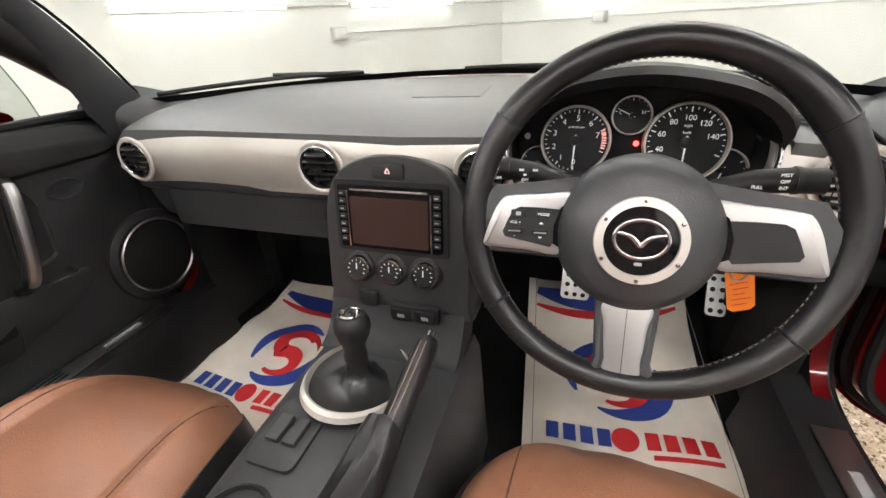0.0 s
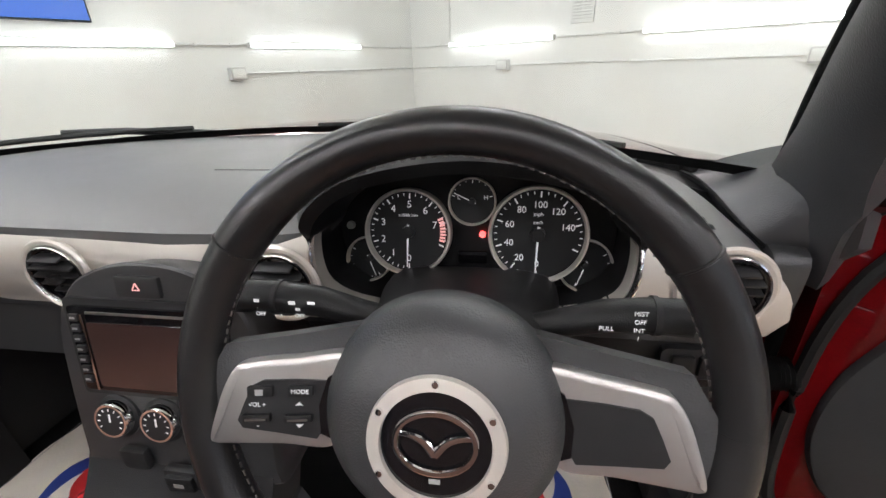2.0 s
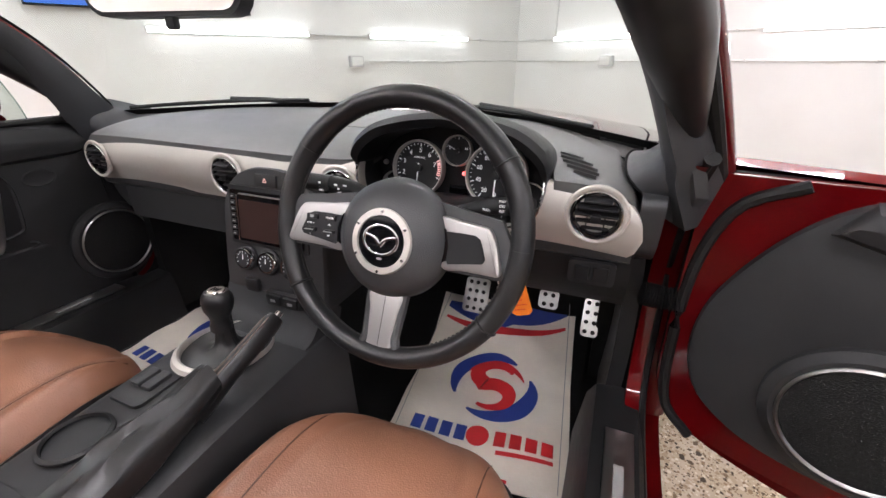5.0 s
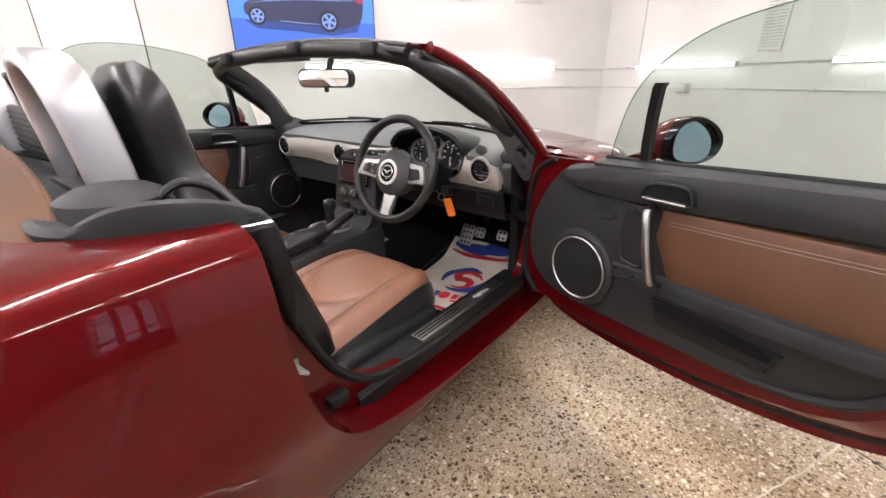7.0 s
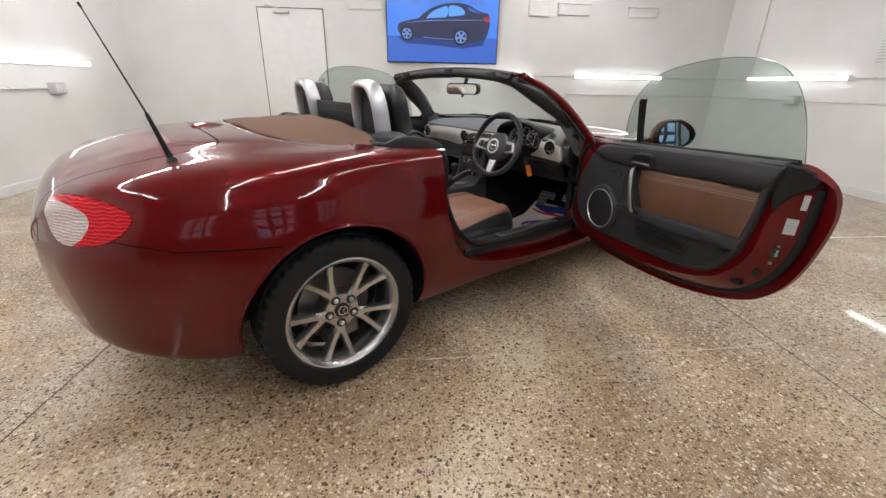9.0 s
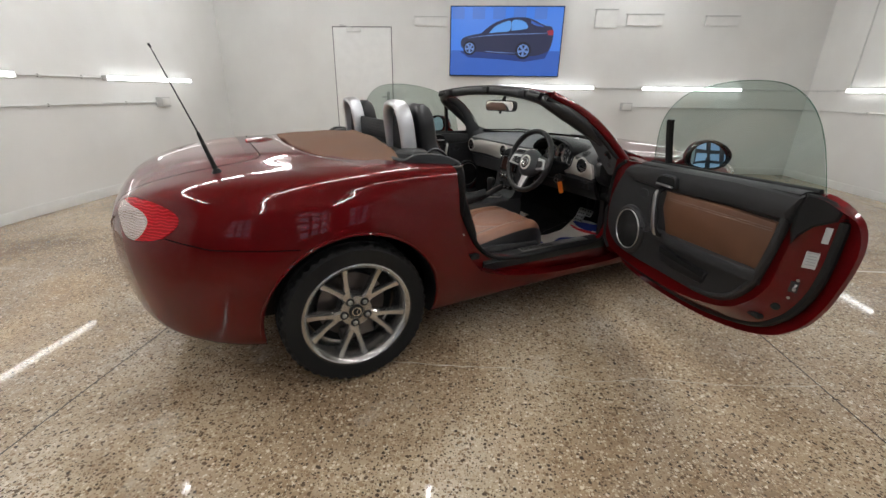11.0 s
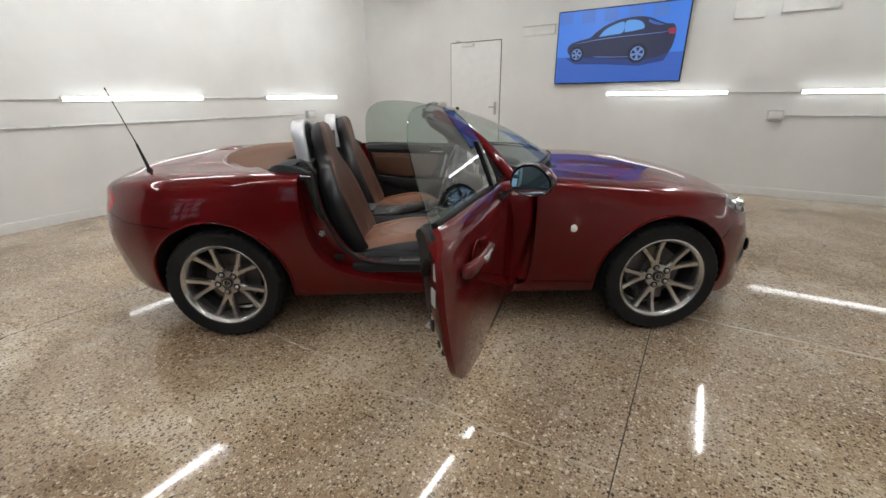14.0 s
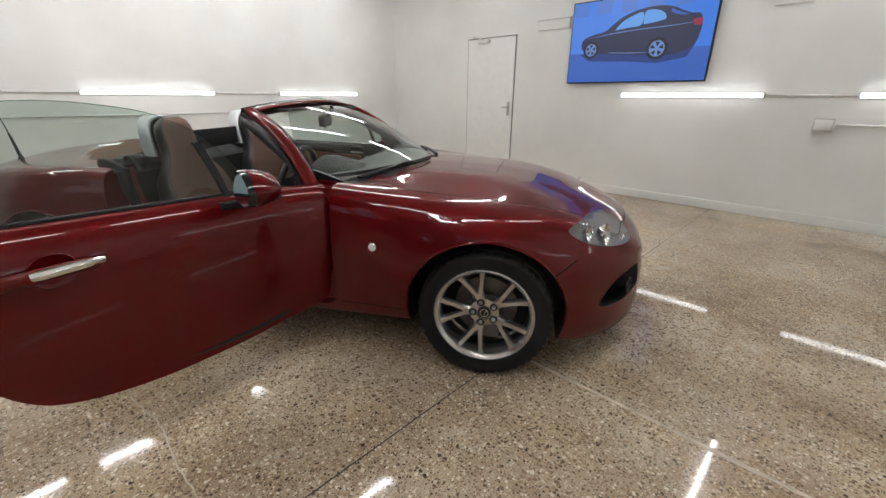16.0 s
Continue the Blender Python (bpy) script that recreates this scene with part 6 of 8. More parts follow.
    pp = through_points([(0.722, 1.168, 0.784), (0.684, 1.162, 0.766), (0.674, 1.147, 0.705), (0.672, 1.131, 0.640), (0.680, 1.118, 0.596), (0.715, 1.113, 0.578)], 20)
    pp = [p + Vector((0, 0.0 if s > 0 else 0.045, 0)) for p in pp]
    h = piece("pull_handle", pull.tube(pp, 0.0135, 12, flat=0.8, m=D, up=(1, 0, 0)), BLACK, label="upright pull handle faced in silver")
    piece("handle_face", Form().tube([p + Vector((-0.007, 0.001, 0)) for p in pp[3:-3]], 0.0105, 10, flat=0.7, m=D, up=(1, 0, 0)), STEEL, h)
    recess = ring2([(1.070, 0.797), (1.064, 0.820), (1.080, 0.846), (1.125, 0.849), (1.172, 0.842), (1.193, 0.820), (1.188, 0.797), (1.130, 0.790)], 44)
    cup = piece("release_cup", Form().loft([[(0.701, y, z) for y, z in recess], [(0.684, y, z) for y, z in inset(recess, 0.002)], [(0.683, y, z) for y, z in inset(recess, 0.006)], [(0.690, y, z) for y, z in inset(recess, 0.009)]], m=D), BUTTON, label="inner release lever in a cup")
    # near-black floor carries the shade inside the cup
    piece("cup_floor", Form().prism(inset(recess, 0.0080), "x", 0.6855, 0.6895, D), GAP, cup)
    piece("release_lever", Form().tube([(0.686, 1.080, 0.804), (0.682, 1.10, 0.805), (0.681, 1.13, 0.805), (0.682, 1.16, 0.804), (0.686, 1.182, 0.803)], 0.008, 10, flat=0.55, m=D), STEEL, cup)
    hollow = ring2([(1.176, 0.608), (1.190, 0.70), (1.205, 0.752), (1.235, 0.755), (1.252, 0.715), (1.248, 0.640), (1.235, 0.606)], 40)
    tweeter = ring2([(1.272, 0.722), (1.285, 0.745), (1.32, 0.748), (1.346, 0.733), (1.335, 0.712), (1.30, 0.706)], 32)
    piece("tweeter_cover", Form().loft([[(0.7225, y, z) for y, z in tweeter], [(0.7190, y, z) for y, z in inset(tweeter, 0.003)], [(0.7205, y, z) for y, z in inset(tweeter, 0.007)]], m=D), BUTTON)
    piece("door_recess", Form().loft([[(0.7200, y, z) for y, z in hollow], [(0.7165, y, z) for y, z in inset(hollow, 0.003)], [(0.7200, y, z) for y, z in inset(hollow, 0.008)], [(0.7212, y, z) for y, z in inset(hollow, 0.03)]], m=D), BUTTON)
    piece("cup_ring", Form().lathe([(0.030, 0.0), (0.033, 0.004), (0.036, 0.0)], 28, D @ pose(0.705, 1.215, 0.578)), BLACK)
    piece("window_switch", Form().box((0.700, 1.04, 0.583), (0.022, 0.060, 0.008), 0.003, D), BUTTON)
    # glass with its weather strip and black sail post
    gl = [(1.36, 0.845), (1.335, 0.92), (1.275, 1.035), (1.20, 1.108), (1.09, 1.166), (0.95, 1.196), (0.82, 1.208), (0.70, 1.202), (0.63, 1.178), (0.582, 1.130), (0.556, 1.06), (0.545, 0.97), (0.540, 0.86)]
    gl = [(p.x, p.y) for p in through_points([(*q, 0) for q in gl], 60)]

    def gx(z):
        return 0.774 - 0.34 * max(0.0, z - 0.86)
    g = piece("door_glass", Form().grid(lambda a, b: glass_point(a, b, gl, gx), 40, 12, D), SIDE_GLASS, label="raised clear door window")
    g.visible_shadow = False
    edge = Form().tube([(gx(z), y, z) for y, z in gl[1:-1]], 0.0014, 6, m=D)
    piece("glass_edge", edge, GLASS_EDGE, g)
    piece("waist_seal", Form().tube([(0.764, 0.560 + 0.080 * i, (belt(0.560 + 0.080 * i) + 0.002) if s > 0 else 0.874 - 0.0024 * i) for i in range(11)], 0.009, 8, m=D), RUBBER)
    if s > 0:
        piece("waist_shelf", Form().loft([[(0.716, y, b - 0.022), (0.716, y, b - 0.006), (0.730, y, b + 0.001), (0.766, y, b + 0.003), (0.766, y, b - 0.022)] for y, b in ((0.575 + 0.079 * i, belt(0.575 + 0.079 * i)) for i in range(11))], m=D), DOOR_TRIM)
        piece("front_seal", Form().tube(through_points([(0.732, 1.560, 0.365), (0.731, 1.612, 0.42), (0.731, 1.626, 0.55), (0.731, 1.622, 0.70), (0.731, 1.590, 0.80), (0.731, 1.520, 0.845)], 24), 0.009, 8, m=D), RUBBER)
        boot = through_points([(0.742, 1.628, 0.622), (0.735, 1.660, 0.618), (0.722, 1.688, 0.622)], 26)
        piece("cable_boot", Form().tube(boot, [0.017 + 0.005 * (i % 2) for i in range(26)], 14, m=D), RUBBER, label="ribbed black cable boot at the hinge")
    piece("sail_post", Form().loft([[(gx(z) + dx, y + dy, z) for dx, dy in ((-0.010, -0.011), (0.010, -0.011), (0.010, 0.011), (-0.010, 0.011))] for y, z in ((1.250, 0.855), (1.238, 0.93), (1.222, 1.0), (1.208, 1.055), (1.200, 1.066))], m=D), BLACK, label="black window post")
    # wing mirror
    mm = D @ (pose(0.932, 1.222, 0.910, 0, 0, -18) @ Matrix.Diagonal((0.86, 1, 0.96, 1)) if s > 0 else pose(0.965, 1.262, 0.902, 0, 0, -18))
    housing = []
    for y, k in ((0.0, 1.0), (0.012, 1.03), (0.045, 0.98), (0.085, 0.80), (0.112, 0.50), (0.122, 0.16)):
        housing.append([(x * k - 0.015 * (1 - k), y, z * k) for x, z in ring2([(-0.100, -0.030), (-0.098, 0.020), (-0.06, 0.062), (0.01, 0.072), (0.075, 0.045), (0.105, 0.005), (0.085, -0.038), (0.02, -0.058), (-0.06, -0.052)], 44)])
    mir = piece("wing_mirror", Form().loft(housing, m=mm), RED, label="red wing mirror with a black rim")
    rim2 = ring2([(-0.100, -0.030), (-0.098, 0.020), (-0.06, 0.062), (0.01, 0.072), (0.075, 0.045), (0.105, 0.005), (0.085, -0.038), (0.02, -0.058), (-0.06, -0.052)], 44)
    piece("mirror_rim", Form().loft([[(x * q, y, z * q) for x, z in rim2] for q, y in ((1.02, 0.012), (1.03, -0.008), (0.98, -0.016), (0.87, -0.012), (0.86, 0.0))], m=mm), GLOSS_BLACK, mir)
    piece("mirror_glass", Form().loft([[(x * q, y, z * q) for x, z in rim2] for q, y in ((0.88, -0.008), (0.88, -0.010), (0.5, -0.0106), (0.01, -0.0108))], m=mm @ pose(0, 0, 0, -7, 0, 6)), MIRROR, mir)
    piece("mirror_foot", Form().tube([(0.80, 1.29, 0.865), (0.86, 1.30, 0.872), (0.90, 1.30, 0.885)], [0.034, 0.028, 0.03], 12, flat=0.55, m=D), RED, mir)
    if s > 0:
        run = [p for p in door_ring(0.806, 0.052, 0.036, 0.022) if p[2] < 0.842]
        piece("rubber_seal", Form().tube(run, 0.0175, 10, m=D), RUBBER, label="black rubber seal round the door")
        corner = [(-0.050, 0.745), (-0.036, 0.775), (-0.010, 0.808), (0.020, 0.824), (0.036, 0.832), (0.040, 0.862), (0.020, 0.884), (-0.010, 0.896), (-0.050, 0.900), (-0.060, 0.86), (-0.060, 0.79)]
        piece("waist_block", Form().loft([[(u, d, z) for u, z in (corner if d > -0.02 else inset(corner, 0.007))] for d in (0.012, -0.016, -0.022)], m=D @ pose(0.7665, 0.537, 0, 0, 0, -50)), RUBBER, label="black rubber block at the window's rear corner")
        piece("lower_plug", Form().box((0.768, 0.640, 0.458), (0.028, 0.045, 0.02), 0.008, D), RUBBER)
    else:
        piece("rubber_seal", Form().tube([(0.728, y + max(0.0, min(1.0, (y - 1.35) / 0.2)) * 0.038, z - max(0.0, min(1.0, (y - 1.2) / 0.3)) * max(0.0, min(1.0, (0.45 - z) / 0.1)) * 0.02) for y, z in inset(DOOR_LINE, 0.046) if z < 0.86], 0.011, 8, m=D), RUBBER)
    # latch and plates on the slanted shut face
    def plate(name, x, y, z, w, h, mat, thick=0.003, parent=door, label=""):
        return piece(name, Form().box((0, 0, 0), (w, thick, h), min(0.0005, thick * 0.2), D @ pose(x, y, z, 0, 0, -50)), mat, parent, label)
    if s > 0:
        plate("label_plate", 0.7775, 0.514, 0.786, 0.016, 0.048, STICKER, label="pale printed label")
        plate("label_plate", 0.7685, 0.527, 0.704, 0.032, 0.052, STICKER, label="pale printed label")
        for k in range(5):
            plate("label_line", 0.7670, 0.5256, 0.690 + 0.009 * k, 0.026 - 0.004 * (k % 2), 0.0018, INK_DIM, 0.0012)
        lt = plate("latch", 0.758, 0.540, 0.610, 0.022, 0.036, BUTTON, 0.006, label="worn latch with a pale catch")
        piece("catch", Form().tube([(0.752, 0.532, 0.603), (0.744, 0.526, 0.612), (0.752, 0.530, 0.621)], 0.0045, 8, m=D), STICKER, lt)
        for dz, dx in ((-0.028, -0.002), (0.034, 0.004)):
            piece("plug", Form().lathe([(0.0, 0.003), (0.004, 0.002), (0.005, 0.0)], 12, D @ pose(0.756 + dx, 0.540 - dx, 0.600 + dz, 90, 0, -50)), STEEL, lt)
        piece("hole_plug", Form().lathe([(0.0, 0.003), (0.010, 0.003), (0.013, 0.0)], 16, D @ pose(0.764, 0.580, 0.520, 90, 0, -50)), RUBBER)
    # outside handle in its dish
    dish = piece("handle_dish", Form().lathe([(0.0, -0.004), (0.035, -0.002), (0.048, 0.003), (0.050, 0.0005)], 40, D @ pose(0.846, 0.69, 0.780, 0, 90, 0) @ Matrix.Diagonal((0.95, 1.15, 1, 1))), RED)
    hh = piece("outer_handle", Form().tube(through_points([(0.838, 0.555, 0.778), (0.858, 0.572, 0.781), (0.872, 0.62, 0.785), (0.878, 0.69, 0.787), (0.874, 0.765, 0.785), (0.856, 0.795, 0.781)], 16), [0.012, 0.017, 0.019, 0.019, 0.018, 0.0175, 0.017, 0.0165, 0.016, 0.016, 0.0155, 0.015, 0.0145, 0.014, 0.012, 0.009], 12, flat=1.15, m=D), RED, label="door handle topped with a chrome strip")
    piece("handle_strip", Form().tube([(0.884, 0.635, 0.788), (0.8895, 0.66, 0.789), (0.8900, 0.71, 0.790), (0.886, 0.755, 0.789), (0.872, 0.798, 0.785)], [0.012, 0.0135, 0.013, 0.012, 0.009], 10, flat=0.6, m=D, up=(1, 0, 0)), CHROME, hh)


def glass_point(a, b, outline, gx):
    """A point of the door window: a along its length, b from the waist up to the top edge."""
    y = 1.358 - 0.817 * (a - 0.04 * math.sin(2 * math.pi * a))
    tops = [z for (y0, z0), (y1, z1) in zip(outline, outline[1:]) for z in ([z0 + (z1 - z0) * (y - y0) / (y1 - y0)] if min(y0, y1) <= y <= max(y0, y1) and abs(y1 - y0) > 1e-6 else [])]
    top = max(tops) if tops else 0.86
    z = 0.85 + (max(top, 0.852) - 0.85) * b
    return (gx(z), y, z)


GLASS_EDGE = glassy("green_glass_edge", (0.48, 0.66, 0.58))
build_door(door_open, 1)
build_door(door_shut, -1)

# ---- seats, hoops, folded roof ----
def build_seat(cx, buckle, back):
    rings = []
    n = 72
    for i in range(n + 1):
        q = i / n
        y = 0.60 + 0.625 * q + back
        round_off = max(0.0, (q - 0.74) / 0.26)
        w = (0.205 + 0.030 * math.sin(math.pi * min(1.0, q / 0.9))) * (0.42 + 0.58 * math.sqrt(max(0.0, 1 - round_off ** 2.4)))
        top = 0.392 + 0.088 * math.sin(math.pi / 2 * min(1.0, q / 0.72)) - 0.078 * round_off ** 2.2
        ring = []
        for j in range(61):
            t = -1 + 2 * j / 60
            bolster = 0.016 * max(0.0, 1 - ((abs(t) - 0.76) / 0.22) ** 2) * (1 - 0.7 * round_off)
            drop = 0.085 * max(0.0, (abs(t) - 0.66) / 0.34) ** 2.4
            crown = 0.010 * math.cos(min(1.0, abs(t) / 0.62) * math.pi / 2)
            smile = 0.34 + 0.20 * (t / 0.58) ** 2
            fold = 0.011 * math.exp(-((q - smile) / 0.030) ** 2) * max(0.0, 1 - (abs(t) / 0.60) ** 6) if abs(t) < 0.60 else 0.0
            swell = 0.009 * math.exp(-((q - smile + 0.09) / 0.07) ** 2) * max(0.0, 1 - (abs(t) / 0.62) ** 2) if abs(t) < 0.62 else 0.0
            ring.append((cx + w * t, y, top + bolster - drop + crown - fold + swell))
        ring += [(cx + w * 0.985, y, 0.335), (cx - w * 0.985, y, 0.335)]
        rings.append(ring)
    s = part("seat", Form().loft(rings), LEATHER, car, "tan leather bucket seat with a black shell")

    def on_cushion(x, q):
        """A point on the cushion's top: x from its middle, q from back to front."""
        k = min(n - 0.001, max(0.0, q * n))
        i, f = int(k), k - int(k)
        out = []
        for row in (rings[i], rings[i + 1]):
            half = row[60][0] - cx
            t = (x / half + 1) / 2 * 60
            j = min(59, max(0, int(t)))
            a, b = Vector(row[j]), Vector(row[j + 1])
            out.append(a + (b - a) * (t - j))
        return out[0] + (out[1] - out[0]) * f
    for sx, row in ((1, (57, 58, 59, 60, 61)), (-1, (3, 2, 1, 0, 62))):
        cover = [[Vector(r[k]) + Vector((sx * 0.004, 0, 0.003)) for k in row] + [Vector(r[k]) + Vector((-sx * 0.006, 0, -0.003)) for k in row[::-1]] for r in rings[:-1]]
        part("cushion_side", Form().loft(cover), LEATHER_BLACK, s, "black side of the seat cushion")
    for sx in (-1, 1):
        part("seam", Form().tube([on_cushion(sx * (0.132 + 0.010 * math.sin(math.pi * q / 24)), q / 25.5) for q in range(0, 25)], 0.0014, 6), STITCH_DARK, s)
    part("seat_base", Form().box((cx, 0.89 + back, 0.295), (0.43, 0.52, 0.11), 0.03), BLACK, s, "black plastic seat base")
    part("side_shield", Form().tube([(cx + 0.228, 0.66, 0.36), (cx + 0.236, 0.80, 0.365), (cx + 0.236, 0.95, 0.36), (cx + 0.226, 1.10, 0.355)], [0.028, 0.032, 0.030, 0.022], 10, flat=1.3), BLACK, s)
    part("adjuster_lever", Form().tube([(cx + 0.252, 0.76, 0.345), (cx + 0.256, 0.90, 0.350)], 0.012, 8, flat=1.4), BUTTON, s)
    # backrest: rings up the lean
    prof = curve([(0, 0.205), (0.12, 0.232), (0.42, 0.238), (0.56, 0.212), (0.65, 0.158), (0.72, 0.124), (0.78, 0.115), (0.88, 0.117), (0.95, 0.104), (1.0, 0.060)])
    deep = curve([(0, 0.070), (0.3, 0.075), (0.6, 0.062), (0.75, 0.052), (0.9, 0.050), (0.97, 0.042), (1.0, 0.020)])
    front, rear = [], []
    rings = []
    for i in range(31):
        q = i / 30
        c = Vector((cx, 0.640 - 0.175 * q - 0.018 * math.sin(math.pi * q) + back * 0.5, 0.38 + 0.722 * q))
        w, d = prof(q), deep(q)
        ring = []
        for j in range(36):
            a = 2 * math.pi * j / 36
            ca, sa = math.cos(a), math.sin(a)
            x = w * abs(ca) ** 0.62 * (1 if ca > 0 else -1)
            y = d * abs(sa) ** 0.7 * (1 if sa > 0 else -1)
            t = abs(x) / w
            if sa > 0:
                y += 0.062 * max(0, t - 0.50) / 0.50 * max(0.0, 1 - q / 0.72) ** 0.7 + 0.010 * max(0, t - 0.5) - 0.010 * (1 - t)
            ring.append(c + Vector((x, y * 0.94, y * 0.33)))
        rings.append(ring)
    back = Form()
    fore = Form()
    for i in range(30):
        for j in range(36):
            j2 = (j + 1) % 36
            target = fore if 3 <= j <= 14 else back
            target.add([rings[i][j], rings[i][j2], rings[i + 1][j2], rings[i + 1][j]], [(0, 1, 2, 3)])
    back.add(rings[30], [tuple(range(36))])
    br = part("backrest", back, LEATHER_BLACK, s, "black leather seat back and head restraint")
    part("backrest_face", fore, LEATHER_BACK_SHADED, br, "brown leather facing, its shade put into the tone")
    for sx in (-1, 1):
        line = []
        for i in range(2, 24):
            row = rings[i]
            j = 3 if sx > 0 else 15
            line.append(row[j] + Vector((0, 0.001, 0.0005)))
        part("seam", Form().tube(line, 0.0022, 6), STITCH_DARK, br)
    part("belt_buckle", Form().box((cx + buckle * 0.262, 0.745, 0.425), (0.022, 0.03, 0.07), 0.005), BLACK, s)
    part("release_button", Form().box((cx + buckle * 0.262, 0.750, 0.464), (0.018, 0.022, 0.010), 0.003), WARN_RED_PLASTIC, s, "red release button")
    return s


# brown seat leather with the backrest's shade put into a darker base
LEATHER_BACK_SHADED = grained("shaded_seat_leather", (0.118, 0.060, 0.042), 0.42, 420.0, 0.0005, 0.5)
STITCH_DARK = grained("dark_brown_seam", (0.07, 0.025, 0.014), 0.6, 900.0, 0.0002, 0.2)
WARN_RED_PLASTIC = grained("red_button_plastic", (0.55, 0.012, 0.02), 0.35, 900.0, 0.0001, 0.2)
build_seat(0.375, -1, 0.0)
build_seat(-0.375, 1, -0.06)


def build_rear():
    shelf = Form().shell(lambda a, b: (-0.70 + 1.40 * a, 0.46 - 0.26 * b + 0.10 * abs(2 * a - 1) ** 3 * (1 - b) * 0.0, 0.858 + 0.045 * math.sin(math.pi * min(1, b * 1.1)) * (1 - abs(2 * a - 1) ** 4) - 0.02 * (1 - b)), 30, 12, (0, 0, -0.05))
    sh = part("rear_shelf", shelf, DARK, car, "black padded trim behind the seats")
    part("bulkhead", Form().shell(lambda a, b: (-0.69 + 1.38 * a, 0.46 + 0.12 * (1 - b), 0.24 + 0.60 * b), 10, 8, (0, -0.03, 0)), CARPET, sh)
    for s in (-1, 1):
        # side trim sweeping from the shut pillar behind the seat
        side = through_points([(s * 0.745, 0.50, 0.868), (s * 0.738, 0.43, 0.872), (s * 0.715, 0.34, 0.878), (s * 0.69, 0.29, 0.880), (s * 0.655, 0.262, 0.882), (s * 0.60, 0.255, 0.884)], 22)
        wall = []
        for i, p in enumerate(side):
            d = (side[min(i + 1, 21)] - side[max(i - 1, 0)]).normalized()
            n = Vector((d.y, -d.x, 0)) * s
            h = 0.012 + 0.030 * math.sin(math.pi * min(1.0, i / 14))
            wall.append([p + n * a + Vector((0, 0, b)) for a, b in ((-0.012, -0.03), (-0.014, h * 0.7), (-0.010, h), (0.0, h + 0.004), (0.010, h), (0.030, h * 0.4), (0.045, -0.03))])
        part("side_trim", Form().loft(wall), DARK, sh)
        part("belt_guide", Form().tube(through_points([(s * 0.660, 0.50, 0.86), (s * 0.657, 0.475, 0.905), (s * 0.650, 0.435, 0.925), (s * 0.642, 0.405, 0.91), (s * 0.640, 0.41, 0.885)], 14), 0.014, 10, flat=0.5), BLACK, sh)
        part("speaker_cap", Form().lathe([(0.0, 0.045), (0.05, 0.042), (0.075, 0.028), (0.085, 0.0)], 32, pose(s * 0.57, 0.36, 0.878)), DARK, sh)
        # hoop: a broad silver inverted U with a black panel inside
        cx = s * 0.372
        line = through_points([(cx - 0.100, 0.392, 0.875), (cx - 0.098, 0.380, 0.98), (cx - 0.090, 0.371, 1.045), (cx - 0.066, 0.365, 1.088), (cx - 0.030, 0.362, 1.104), (cx, 0.361, 1.107), (cx + 0.030, 0.362, 1.104), (cx + 0.066, 0.365, 1.088), (cx + 0.090, 0.371, 1.045), (cx + 0.098, 0.380, 0.98), (cx + 0.100, 0.392, 0.875)], 44)
        rings = []
        for i, p in enumerate(line):
            d = (line[min(i + 1, 43)] - line[max(i - 1, 0)]).normalized()
            n = Vector((0, 1, 0)).cross(d).normalized()
            rings.append([p + n * (0.017 * abs(math.cos(t)) ** 0.7 * (1 if math.cos(t) > 0 else -1)) + Vector((0, 0.038 * abs(math.sin(t)) ** 0.8 * (1 if math.sin(t) > 0 else -1), 0)) for t in [2 * math.pi * (k + 0.5) / 20 for k in range(20)]])
        hoop = part("roll_hoop", Form().loft(rings), HOOP, car, "satin silver roll hoop behind the seat")
        inner = [(cx + (p.x - cx) * 0.90, p.z - 0.010) for p in line]
        part("hoop_panel", Form().prism(inner, "y", 0.378, 0.394), BLACK, hoop)
        part("hoop_foot", Form().box((cx, 0.39, 0.884), (0.25, 0.10, 0.03), 0.010), DARK, hoop)
    screen = part("wind_blocker", Form().box((0, 0.392, 0.960), (0.53, 0.018, 0.115), 0.008), BLACK, car, "black ribbed wind blocker between the hoops")
    for i in range(7):
        part("rib", Form().box((0, 0.382, 0.917 + 0.014 * i), (0.50, 0.006, 0.005), 0.001), DARK, screen)
    # folded roof
    rear_y = curve([(0.0, -0.115), (0.30, -0.095), (0.45, -0.045), (0.56, 0.03), (0.64, 0.13), (0.67, 0.23)])
    front_y = curve([(0.0, 0.315), (0.3, 0.305), (0.5, 0.29), (0.62, 0.27), (0.67, 0.235)])

    def roof(a, b):
        x = 0.668 * (2 * a - 1)
        q = abs(x) / 0.67
        y = rear_y(abs(x)) + (front_y(abs(x)) - rear_y(abs(x))) * b
        z = 0.932 + 0.035 * b - 0.028 * b * b - 0.062 * q ** 2.4 + 0.004 * math.sin(7 * x + 3 * b) * (1 - q) + 0.003 * math.sin(19 * x + 11 * b)
        return (x, y, z)
    top = part("folded_roof", Form().shell(roof, 44, 18, (0, 0, -0.03)), CANVAS, car, "folded brown canvas roof lying flat behind the seats")
    for b, name in ((0.0, "rear_hem"), (1.0, "front_hem")):
        part(name, Form().tube([Vector(roof(i / 40, b)) + Vector((0, 0, -0.004)) for i in range(41)], 0.008, 8, flat=0.8), CANVAS, top)
